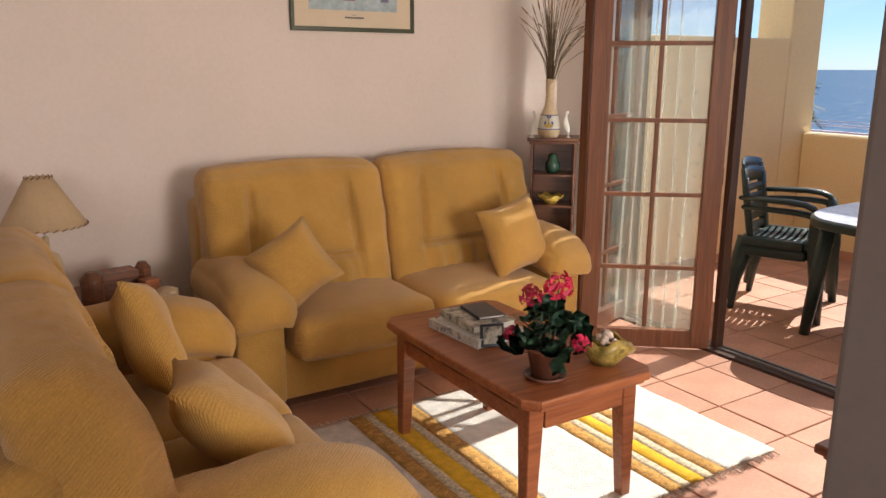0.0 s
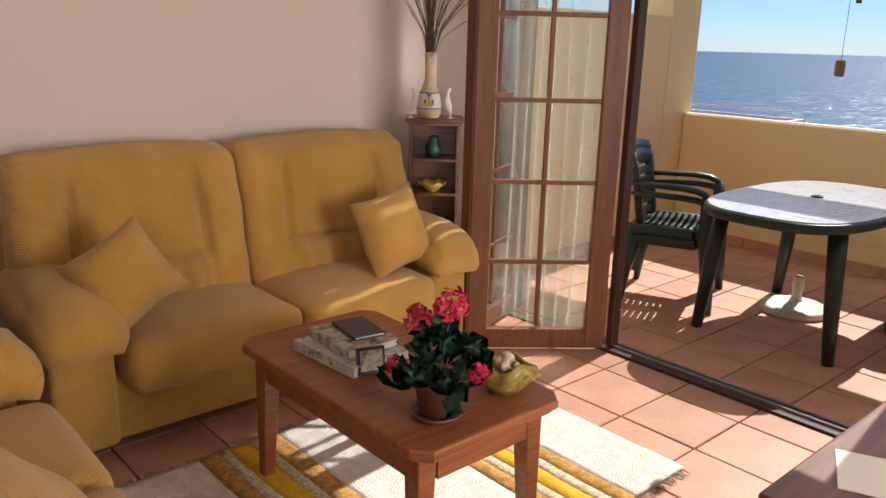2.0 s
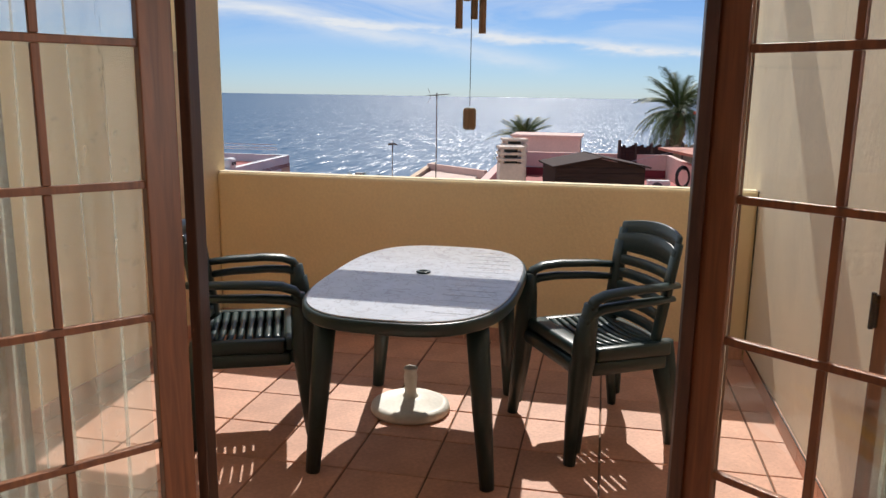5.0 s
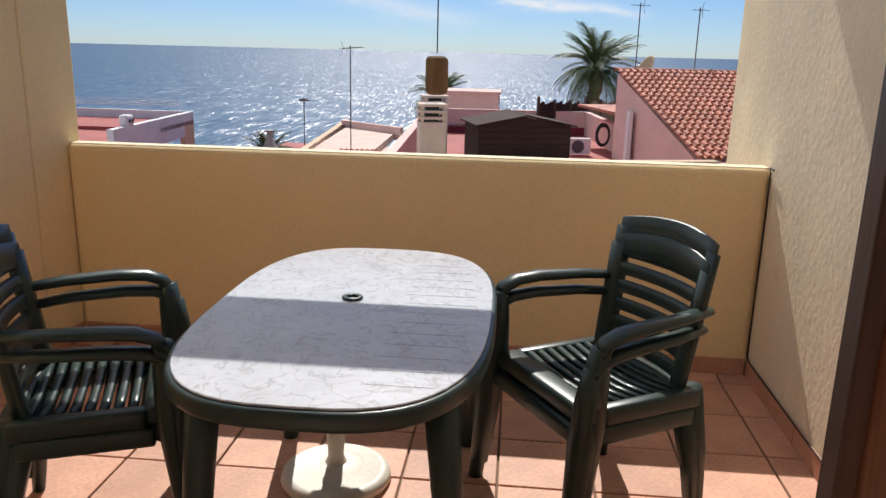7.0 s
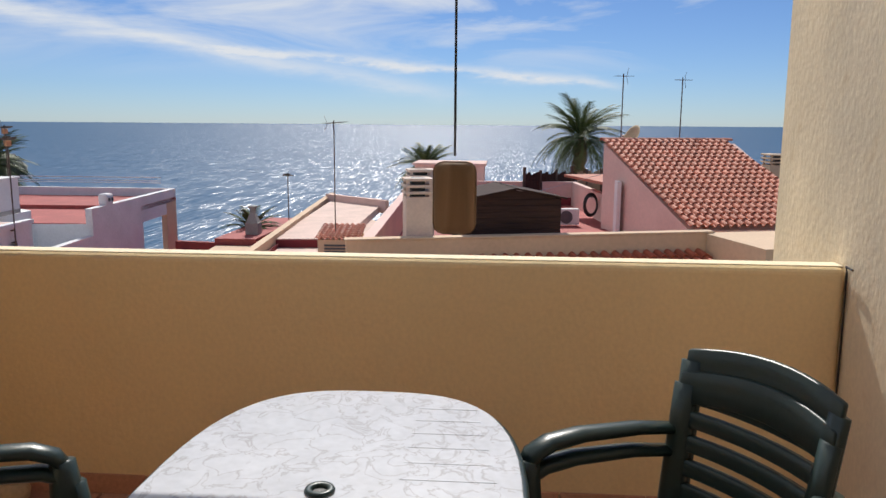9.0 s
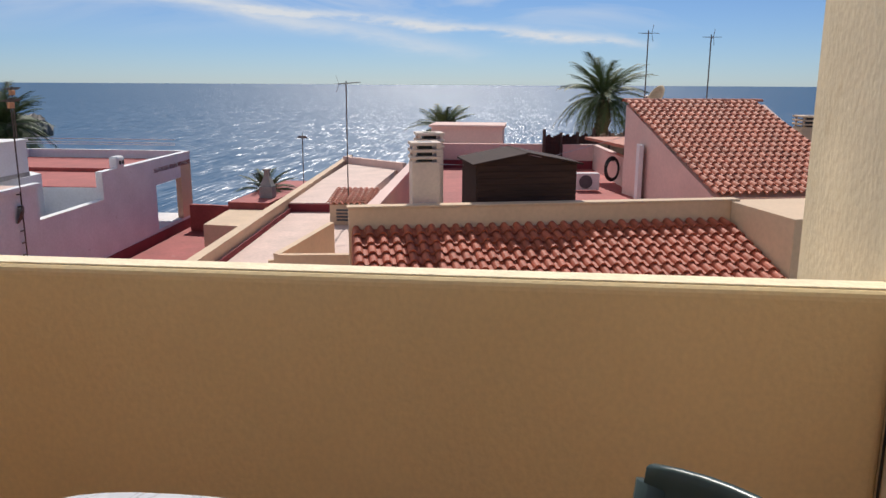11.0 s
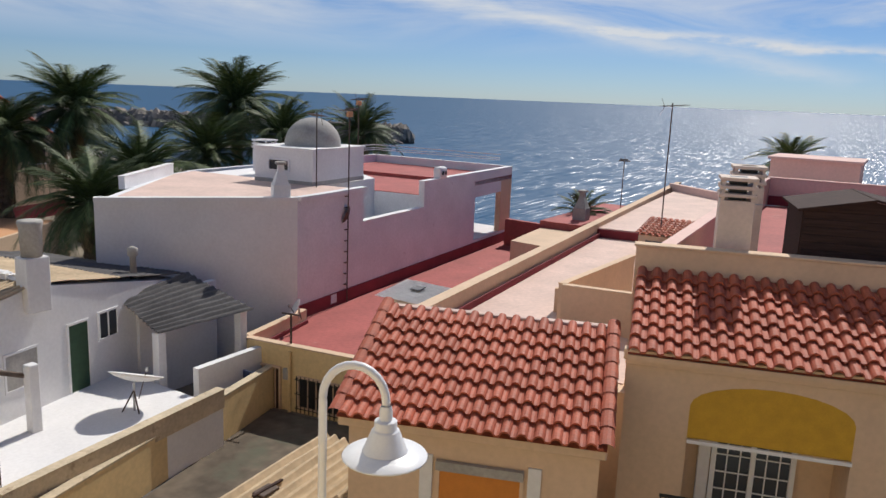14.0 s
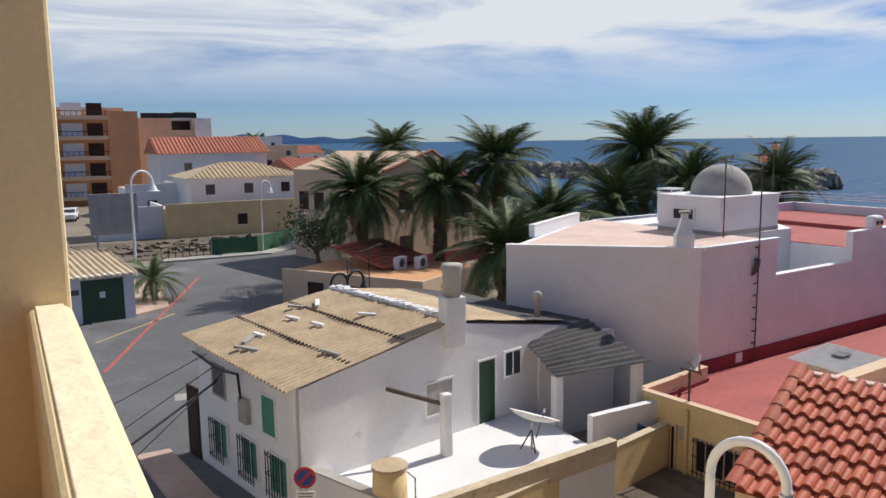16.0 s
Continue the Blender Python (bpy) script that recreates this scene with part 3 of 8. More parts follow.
def build_coffee_table():
    t = thing("coffee_table", "reddish varnished wooden coffee table with tapered legs", "table", pose(1.4985, 2.04, 0))
    part("tabletop", prism([(-0.277, -0.44), (-0.235, -0.49), (0.235, -0.49), (0.277, -0.44), (0.277, 0.44), (0.235, 0.49), (-0.235, 0.49), (-0.277, 0.44)], 0.468, 0.50, bevel=0.008), M["tablewood"], t)
    part("top_moulding", prism([(-0.262, -0.43), (-0.225, -0.475), (0.225, -0.475), (0.262, -0.43), (0.262, 0.43), (0.225, 0.475), (-0.225, 0.475), (-0.262, 0.43)], 0.455, 0.468, bevel=0.004), M["tablewood"], t)
    for y in (-0.42, 0.42):
        part("apron", box(-0.17, y - 0.012, 0.37, 0.17, y + 0.012, 0.455, 0.002), M["tablewood"], t)
    for x in (-0.215, 0.215):
        part("apron", box(x - 0.012, -0.37, 0.37, x + 0.012, 0.37, 0.425, 0.002), M["tablewood"], t)
        for y in (-0.13, 0.13):
            part("apron_block", box(x - 0.012, y - 0.03, 0.425, x + 0.012, y + 0.03, 0.455), M["tablewood"], t)
    part("shelf_slat", box(-0.20, -0.37, 0.36, 0.20, 0.37, 0.372), M["tablewood"], t)
    for sx in (-1, 1):
        for sy in (-1, 1):
            own = bmesh.new()
            bmesh.ops.create_cube(own, size=1.0)
            for v in own.verts:
                k = 0.032 if v.co.z > 0 else 0.020
                v.co = Vector((sx * (0.205 + (0.0 if v.co.z > 0 else 0.012)) + (k if v.co.x > 0 else -k), sy * (0.40 + (0.0 if v.co.z > 0 else 0.012)) + (k if v.co.y > 0 else -k), 0.455 if v.co.z > 0 else 0.0))
            bmesh.ops.bevel(own, geom=own.edges[:], offset=0.003, segments=1, affect="EDGES")
            part("leg", own, M["tablewood"], t)
    return t


build_coffee_table()

# rug of woven stripes, each stripe a band of its own
M["rug_pale"] = material("rug_pale_wool", (0.66, 0.58, 0.52), 0.95, vary=0.16, scale=20, grain=160, bump=1.0, bump_scale=150)
M["rug_white"] = material("rug_white_wool", (0.78, 0.75, 0.68), 0.95, vary=0.12, scale=20, grain=160, bump=1.0, bump_scale=150)
M["rug_tan"] = material("rug_tan_wool", (0.50, 0.27, 0.07), 0.95, vary=0.35, scale=40, grain=160, bump=1.0, bump_scale=150)
M["rug_yellow"] = material("rug_yellow_wool", (0.72, 0.42, 0.02), 0.95, vary=0.15, scale=30, grain=160, bump=1.0, bump_scale=150)
M["rug_mix"] = material("rug_mixed_wool", (0.62, 0.52, 0.36), 0.95, vary=0.35, scale=60, grain=160, bump=1.0, bump_scale=150)
rug = thing("rug", "woven wool rug with yellow, tan and white stripes on the tiles", "rug", pose(0, 0, 0))
for x0, x1, k in ((0.62, 1.13, "rug_pale"), (1.13, 1.20, "rug_tan"), (1.20, 1.245, "rug_mix"), (1.245, 1.33, "rug_yellow"), (1.33, 1.37, "rug_mix"), (1.37, 1.45, "rug_tan"), (1.45, 1.86, "rug_white"), (1.86, 1.93, "rug_tan"), (1.93, 1.975, "rug_mix"), (1.975, 2.05, "rug_yellow"), (2.05, 2.10, "rug_mix"), (2.10, 2.17, "rug_tan"), (2.17, 2.47, "rug_white")):
    own = bmesh.new()
    nx, ny = max(2, int((x1 - x0) / 0.025)), 46
    vs = [[own.verts.new((x0 + (x1 - x0) * i / nx, 1.54 + 1.14 * j / ny, 0.014 + 0.002 * noise.noise(Vector((i * 0.9 + x0 * 40, j * 0.9, 0))) + 0.003 * noise.noise(Vector((x0 * 3 + i * 0.1, j * 0.15, 3))))) for j in range(ny + 1)] for i in range(nx + 1)]
    for i in range(nx):
        for j in range(ny):
            own.faces.new((vs[i][j], vs[i + 1][j], vs[i + 1][j + 1], vs[i][j + 1]))
    ext = bmesh.ops.extrude_face_region(own, geom=own.faces[:])
    bmesh.ops.translate(own, vec=(0, 0, -0.012), verts=[v for v in ext["geom"] if isinstance(v, bmesh.types.BMVert)])
    bmesh.ops.recalc_face_normals(own, faces=own.faces[:])
    part("stripe", own, M[k], rug, smooth=True)
own = bmesh.new()
rnd = random.Random(4)
for y, s in ((1.54, -1), (2.68, 1)):
    x = 0.62
    while x < 2.47:
        a = rnd.uniform(-0.4, 0.4)
        ln = rnd.uniform(0.02, 0.045)
        tube([(x, y, 0.010), (x + a * ln * 0.5, y + s * ln * 0.6, 0.012), (x + a * ln, y + s * ln, 0.006)], 0.0022, 4, bm=own)
        x += rnd.uniform(0.008, 0.016)
part("fringe", own, M["rug_pale"], rug, kind="stuff")

# things on the coffee table
M["paper"] = material("book_pages", (0.70, 0.66, 0.58), 0.9, vary=0.06, grain=200)
M["coverdark"] = material("dark_book_cover", (0.02, 0.022, 0.03), 0.35, vary=0.2, scale=12)
M["coverpat"] = material("patterned_book_cover", (0.42, 0.38, 0.30), 0.5, vary=0.4, scale=40, stain=(0.05, 0.05, 0.06), stain_scale=30, stain_at=0.5)
M["coverpic"] = material("picture_book_cover", (0.50, 0.48, 0.44), 0.4, vary=0.3, scale=18, stain=(0.10, 0.10, 0.12), stain_scale=16, stain_at=0.52)
M["clay"] = material("brown_plant_pot", (0.16, 0.06, 0.035), 0.45, vary=0.12)
M["geranium_leaf"] = material("geranium_leaf", (0.03, 0.085, 0.045), 0.5, vary=0.3, scale=12, random_tint=0.2)
M["petal"] = material("crimson_petal", (0.52, 0.02, 0.07), 0.6, vary=0.25, scale=30, random_tint=0.25)
M["glaze"] = material("mottled_olive_glaze", (0.34, 0.24, 0.06), 0.25, vary=0.35, scale=22, stain=(0.10, 0.08, 0.03), stain_scale=25, stain_at=0.56)
M["shell"] = material("seashell", (0.55, 0.42, 0.34), 0.5, vary=0.25, scale=30, random_tint=0.25)


def book(label, m, w, d, h, cover):
    b = thing("book", label, "book", m, group="books on the coffee table")
    part("page_block", box(-w / 2 + 0.004, -d / 2 + 0.004, 0.003, w / 2 - 0.006, d / 2 - 0.004, h - 0.003), M["paper"], b)
    part("cover", box(-w / 2, -d / 2, h - 0.003, w / 2, d / 2, h, 0.001), M[cover], b)
    part("cover", box(-w / 2, -d / 2, 0, w / 2, d / 2, 0.003, 0.001), M[cover], b)
    part("spine", box(-w / 2 - 0.003, -d / 2, 0, -w / 2 + 0.001, d / 2, h, 0.001), M[cover], b)
    return b


book("large picture book with a pale cover on the table", pose(1.46, 2.19, 0.50, 0, 0, 4), 0.23, 0.31, 0.035, "coverpic")
book("thick book with a dark patterned cover on another book", pose(1.48, 2.21, 0.535, 0, 0, -3), 0.19, 0.25, 0.028, "coverpat")
book("small dark blue notebook on top of the books", pose(1.51, 2.22, 0.563, 0, 0, -9), 0.11, 0.17, 0.012, "coverdark")
fc = thing("framed_card", "small dark picture card leaning against the books", "card", pose(1.415, 2.02, 0.50, 0, 0, -18))
part("card", box(-0.045, -0.006, 0.0, 0.045, 0.006, 0.085, 0.002, m=pose(0, 0, 0.002, -12)), M["coverdark"], fc)
part("picture", box(-0.035, -0.009, 0.012, 0.035, -0.0065, 0.075, m=pose(0, 0, 0.002, -12)), M["coverpat"], fc)

plant = thing("potted_geranium", "crimson geranium with round green leaves in a brown pot", "plant", pose(1.40, 1.70, 0.50))
part("saucer", lathe([(0.045, 0.0), (0.068, 0.004), (0.074, 0.016), (0.068, 0.016), (0.06, 0.008), (0.0, 0.007)], 28, cap=False), M["clay"], plant, smooth=True)
part("pot", lathe([(0.0, 0.008), (0.046, 0.008), (0.064, 0.098), (0.068, 0.1), (0.068, 0.112), (0.060, 0.112), (0.056, 0.09), (0.0, 0.09)], 28, cap=False), M["clay"], plant, smooth=True)
rnd = random.Random(11)


def round_leaf(r, rnd, seg=11):
    own = bmesh.new()
    mid = own.verts.new((0, 0, 0))
    ring = [own.verts.new((r * (1 + 0.10 * math.sin(k * 3.3)) * math.cos(2 * math.pi * k / seg), r * (1 + 0.10 * math.sin(k * 3.3)) * math.sin(2 * math.pi * k / seg), 0.22 * r + 0.12 * r * math.sin(k * 2.4))) for k in range(seg)]
    for k in range(seg - 1):
        own.faces.new((mid, ring[k], ring[k + 1]))
    bmesh.ops.solidify(own, geom=own.faces[:], thickness=0.0012)
    return own


leaf_meshes = [mesh("leaf", round_leaf(r, rnd), M["geranium_leaf"], True) for r in (0.034, 0.042, 0.05)]
stems = bmesh.new()
for k in range(34):
    a, rr = rnd.uniform(0, 6.283), rnd.uniform(0.03, 0.145)
    z = 0.13 + rnd.uniform(-0.035, 0.10) * (1 - rr * 3) + (0.055 - rr * 0.45)
    p = (rr * math.cos(a), rr * math.sin(a), z)
    part("leaf", leaf_meshes[k % 3], None, plant, m=pose(*p, rnd.uniform(-20, 20) - 50 * rr / 0.14 * math.sin(a), rnd.uniform(-20, 20) + 50 * rr / 0.14 * math.cos(a), rnd.uniform(0, 360)))
    tube([(0.3 * p[0], 0.3 * p[1], 0.09), (0.7 * p[0], 0.7 * p[1], z - 0.02), p], 0.0018, 5, bm=stems)
blooms = ((-0.03, 0.05, 0.275, 0.036), (0.045, 0.0, 0.305, 0.044), (-0.095, 0.06, 0.15, 0.026), (0.07, -0.09, 0.13, 0.028))
for x, y, z, r in blooms:
    tube([(0, 0, 0.09), (x * 0.5, y * 0.5, z * 0.6), (x, y, z)], 0.0022, 5, bm=stems)
    own = bmesh.new()
    for k in range(70):
        d = Vector((rnd.gauss(0, 1), rnd.gauss(0, 1), rnd.gauss(0.25, 1))).normalized()
        c = Vector((x, y, z)) + d * r * rnd.uniform(0.75, 1.0)
        q = d.to_track_quat("Z", "Y").to_matrix().to_4x4()
        s = r * 0.34
        leaf = [own.verts.new(Matrix.Translation(c) @ q @ pose(0, 0, 0, rnd.uniform(-40, 40), rnd.uniform(-40, 40), rnd.uniform(0, 360)) @ Vector(v)) for v in ((-s, -s * 0.6, 0), (s, -s * 0.6, 0.3 * s), (s * 0.8, s, 0), (-s * 0.8, s, 0.3 * s))]
        own.faces.new(leaf)
    part("bloom", own, M["petal"], plant, "crimson flower head", kind="stuff")
part("stem", stems, M["geranium_leaf"], plant)

bowl = thing("shell_bowl", "lumpy olive-glazed pottery bowl filled with seashells", "bowl", pose(1.655, 1.69, 0.50))
own = lathe([(0.0, 0.0), (0.042, 0.0), (0.066, 0.03), (0.072, 0.065), (0.062, 0.09), (0.056, 0.088), (0.064, 0.062), (0.055, 0.03), (0.0, 0.02)], 30, cap=False)
for v in own.verts:
    a = math.atan2(v.co.y, v.co.x)
    if v.co.z > 0.06:
        s = 1 + 0.45 * max(0, math.cos(a + 0.7)) ** 10 + 0.3 * max(0, math.cos(a - 2.4)) ** 10 + 0.06 * math.sin(a * 5)
        v.co.x *= s
        v.co.y *= s
        v.co.z += 0.012 * math.sin(a * 3)
part("bowl", own, M["glaze"], bowl, smooth=True)
for k in range(11):
    a, rr = rnd.uniform(0, 6.283), rnd.uniform(0, 0.042)
    s = rnd.uniform(0.014, 0.024)
    own = lathe([(0.001, -s), (s * 0.6, -s * 0.5), (s, 0.1 * s), (s * 0.55, s * 0.5), (s * 0.35, s * 0.6), (s * 0.2, s), (0.001, s * 1.3)], 10)
    part("shell", own, M["shell"], bowl, smooth=True, m=pose(rr * math.cos(a), rr * math.sin(a), 0.075 + (0.045 - rr) * 0.7, rnd.uniform(0, 360), rnd.uniform(0, 360), 0))

# corner shelf with its ornaments
shelf = thing("corner_shelf", "narrow dark wooden shelf unit standing in the room corner", "shelf", pose(2.86, 3.42, 0, 0, 0, -40))
SW, SD = 0.125, 0.10
for x in (-SW, SW):
    part("side_panel", box(x - 0.009, -SD, 0, x + 0.009, SD, 1.065, 0.002), M["cabwood"], shelf)
part("back_panel", box(-SW + 0.009, SD - 0.01, 0, SW - 0.009, SD, 1.065), M["cabwood"], shelf)
part("top", box(-SW - 0.03, -SD - 0.025, 1.078, SW + 0.03, SD + 0.01, 1.10, 0.006), M["cabwood"], shelf)
part("top_moulding", box(-SW - 0.018, -SD - 0.014, 1.062, SW + 0.018, SD + 0.005, 1.078, 0.005), M["cabwood"], shelf)
for z in (0.06, 0.30, 0.51, 0.70, 0.885):
    part("shelf_board", box(-SW + 0.009, -SD, z - 0.016, SW - 0.009, SD - 0.01, z, 0.002), M["cabwood"], shelf)
M["bisque"] = material("cream_pottery", (0.56, 0.42, 0.26), 0.6, vary=0.1, scale=14)
M["potwhite"] = material("white_glaze", (0.66, 0.62, 0.54), 0.4, vary=0.06, scale=14)
M["blueglaze"] = material("blue_glaze", (0.06, 0.08, 0.25), 0.4, vary=0.1)
M["ochreglaze"] = material("yellow_glaze", (0.62, 0.42, 0.08), 0.35, vary=0.12)
M["greenglass"] = material("dark_green_glaze", (0.02, 0.06, 0.035), 0.25, vary=0.25, scale=25)
vase = thing("vase", "cream pottery vase with a painted blue and yellow flower", "vase", pose(2.79, 3.385, 1.10))
part("lower_body", lathe([(0.0, 0.0), (0.050, 0.0), (0.062, 0.02), (0.066, 0.045), (0.0655, 0.05)], 28, cap=False), M["bisque"], vase, smooth=True)
part("painted_band", lathe([(0.0655, 0.05), (0.064, 0.07), (0.058, 0.10), (0.052, 0.13)], 28, cap=False), M["potwhite"], vase, smooth=True)
part("neck", lathe([(0.052, 0.13), (0.040, 0.155), (0.028, 0.185), (0.024, 0.24), (0.027, 0.32), (0.028, 0.335), (0.022, 0.335), (0.018, 0.24), (0.0, 0.2)], 28, cap=False), M["bisque"], vase, smooth=True)
for z, r in ((0.051, 0.0665), (0.13, 0.0528)):
    part("painted_ring", lathe([(r, z - 0.0025), (r + 0.0008, z), (r, z + 0.0025)], 28, cap=False), M["blueglaze"], vase, smooth=True)
for k, (a, z, tilt, s, key) in enumerate(((-132, 0.062, -60, 0.034, "ochreglaze"), (-132, 0.066, 0, 0.034, "ochreglaze"), (-132, 0.062, 60, 0.034, "ochreglaze"), (-132, 0.112, 35, 0.022, "blueglaze"), (-132, 0.112, -35, 0.022, "blueglaze"), (-132, 0.112, 180, 0.014, "blueglaze"), (-110, 0.075, 20, 0.026, "blueglaze"), (-154, 0.075, -20, 0.026, "blueglaze"))):
    r = 0.0662 - max(0.0, z - 0.06) * 0.16
    petal = prism([(0, 0), (s * 0.22, s * 0.35), (s * 0.16, s * 0.75), (0, s), (-s * 0.16, s * 0.75), (-s * 0.22, s * 0.35)], -0.0008, 0.0016)
    part("painted_petal", petal, M[key], vase, m=pose(r * math.cos(radians(a)), r * math.sin(radians(a)), z, 0, 0, a + 90) @ pose(0, 0, 0, 96, 0, 0) @ pose(0, 0, 0, 0, 0, tilt))
M["drygrass"] = material("dried_stems", (0.16, 0.11, 0.055), 0.8, vary=0.3, scale=20, random_tint=0.3)
M["drypale"] = material("dried_seed_heads", (0.38, 0.25, 0.12), 0.85, vary=0.25, scale=20, random_tint=0.25)
grass = thing("dried_grasses", "spray of dried brown grasses and seed heads in the vase", "dried flowers", pose(2.79, 3.385, 1.43))
rnd = random.Random(21)
own, heads = bmesh.new(), bmesh.new()
for k in range(78):
    a = rnd.uniform(0, 6.283)
    s = rnd.uniform(0.02, 0.30) * (0.6 if math.sin(a) > 0.2 else 1)
    hgt = rnd.uniform(0.25, 0.62) * (1 - s * 0.9)
    pts = [(0.010 * math.cos(a), 0.010 * math.sin(a), -0.05)]
    for f in (0.35, 0.7, 1.0):
        droop = -0.12 * s * f ** 3 if k % 5 else -0.9 * s * f ** 3
        pts.append((math.cos(a) * s * f ** 1.3, math.sin(a) * s * f ** 1.3, hgt * f + droop))
    pts = [(x, min(y, 0.27), z) for x, y, z in pts]
    tube(pts, 0.0016, 4, bm=own)
    if k % 3 == 0:
        p, d = Vector(pts[-1]), (Vector(pts[-1]) - Vector(pts[-2])).normalized()
        tube([p, p + d * 0.02, p + d * 0.05, p + d * 0.075], 0.004, 5, bm=heads, radii=[0.001, 0.005, 0.004, 0.001])
part("stem_tuft", own, M["drygrass"], grass, kind="stuff")
part("seed_head_tuft", heads, M["drypale"], grass, kind="stuff")


def bird(label, m):
    own = lathe([(0.0, 0.0), (0.016, 0.0), (0.014, 0.006), (0.004, 0.008), (0.004, 0.03), (0.014, 0.04), (0.021, 0.065), (0.018, 0.092), (0.008, 0.115), (0.006, 0.132), (0.010, 0.142), (0.009, 0.152), (0.0, 0.156)], 14, cap=False)
    for v in own.verts:
        z = v.co.z
        v.co.x += 0.020 * math.sin(max(0.0, z - 0.03) * 22)
        v.co.y *= 0.75
    tube([(0.012, 0, 0.146), (0.034, 0, 0.137)], 0.003, 6, bm=own, radii=[0.004, 0.0008])
    solo("bird_figurine", own, M["potwhite"], label, "figurine", True, m, group="bird figurines")


bird("white ceramic wading bird figurine beside the vase", pose(2.685, 3.41, 1.10, 0, 0, -30))
bird("white ceramic wading bird figurine beside the vase", pose(2.865, 3.30, 1.10, 0, 0, 160))
own = lathe([(0.0, 0.0), (0.03, 0.0), (0.045, 0.025), (0.042, 0.06), (0.028, 0.08), (0.03, 0.1), (0.018, 0.115), (0.0, 0.118)], 20, cap=False)
solo("green_jar", own, M["greenglass"], "dark green glazed jar in the corner shelf", "jar", True, pose(2.845, 3.405, 0.885))
own = lathe([(0.0, 0.0), (0.03, 0.0), (0.05, 0.025), (0.078, 0.05), (0.073, 0.052), (0.045, 0.03), (0.0, 0.012)], 32, cap=False)
for v in own.verts:
    if v.co.z > 0.04:
        v.co.z += 0.008 * math.sin(6 * math.atan2(v.co.y, v.co.x))
solo("yellow_bowl", own, M["ochreglaze"], "yellow scalloped bowl in the corner shelf", "bowl", True, pose(2.835, 3.40, 0.70))

# side table, lamp, boxes
st = thing("side_table", "small dark wooden side table in the room corner", "table", pose(0.25, 3.36, 0))
part("tabletop", box(-0.33, -0.26, 0.49, 0.33, 0.26, 0.52, 0.006), M["cabwood"], st)
for x in (-0.29, 0.29):
    for y in (-0.22, 0.22):
        part("leg", box(x - 0.02, y - 0.02, 0, x + 0.02, y + 0.02, 0.49, 0.003), M["cabwood"], st)
M["shade"] = material("parchment_shade", (0.50, 0.36, 0.21), 0.8, vary=0.05, scale=8)
lamp = thing("table_lamp", "table lamp with a conical parchment shade and painted base", "lamp", pose(0.10, 3.33, 0.52))
part("lamp_base", lathe([(0.0, 0.0), (0.05, 0.0), (0.055, 0.02), (0.058, 0.15)], 24, cap=False), M["potwhite"], lamp, "white glazed lamp base painted blue", True)
part("lamp_shoulder", lathe([(0.058, 0.15), (0.06, 0.17), (0.045, 0.22), (0.015, 0.24), (0.012, 0.30), (0.0, 0.30)], 24, cap=False), M["bisque"], lamp, smooth=True)
part("painted_leaf", prism([(0, 0), (0.012, 0.02), (0, 0.05), (-0.012, 0.02)], 0, 0.001, m=pose(0.0585 * math.cos(-0.9), 0.0585 * math.sin(-0.9), 0.09, 0, 0, 38) @ pose(0, 0, 0, 90)), M["blueglaze"], lamp)
part("shade", lathe([(0.165, 0.345), (0.05, 0.545), (0.049, 0.545), (0.163, 0.345)], 40, cap=False), M["shade"], lamp, smooth=True)
own = bmesh.new()
for r, z, n in ((0.165, 0.347, 30), (0.0505, 0.543, 14)):
    for k in range(n):
        a, b = 2 * math.pi * k / n, 2 * math.pi * (k + 0.6) / n
        tube([((r + 0.001) * math.cos(a), (r + 0.001) * math.sin(a), z - 0.004), ((r + 0.003) * math.cos((a + b) / 2), (r + 0.003) * math.sin((a + b) / 2), z), ((r + 0.001) * math.cos(b), (r + 0.001) * math.sin(b), z + 0.006)], 0.002, 4, bm=own)
part("lacing", own, M["cabwood"], lamp, "dark leather lacing")
part("harp", tube([(0, 0, 0.30), (0, 0, 0.53)], 0.004, 6), M["metal"], lamp)
part("spider", tube([(-0.05, 0, 0.53), (0.05, 0, 0.53)], 0.003, 6), M["metal"], lamp)
M["boxpale"] = wood("pale_box_wood", (0.40, 0.28, 0.16), (0.56, 0.42, 0.26), 0.5)


def trinket(label, m, w, d, h, mat, shape="box"):
    t = thing("trinket_box", label, "box", m, group="trinket boxes")
    if shape == "box":
        part("body", box(-w, -d, 0, w, d, h * 0.7, 0.003), M[mat], t)
        part("lid", box(-w - 0.002, -d - 0.002, h * 0.7 + 0.001, w + 0.002, d + 0.002, h, 0.004), M[mat], t)
        for i in range(3):
            for j in range(4):
                part("lid_stud", box(-w * 0.7 + i * w * 0.6, -d * 0.75 + j * d * 0.45, h, -w * 0.7 + i * w * 0.6 + w * 0.3, -d * 0.75 + j * d * 0.45 + d * 0.25, h + 0.002), M["tablewood"], t)
    else:
        part("body", lathe([(0.0, 0.0), (w, 0.0), (w * 1.04, h * 0.1), (w, h * 0.65), (0.0, h * 0.65)], 8 if shape == "oct" else 20, cap=False), M[mat], t)
        part("lid", lathe([(w * 1.03, h * 0.66), (w * 1.0, h * 0.8), (w * 0.5, h), (0.0, h)], 8 if shape == "oct" else 20, cap=False), M[mat], t)


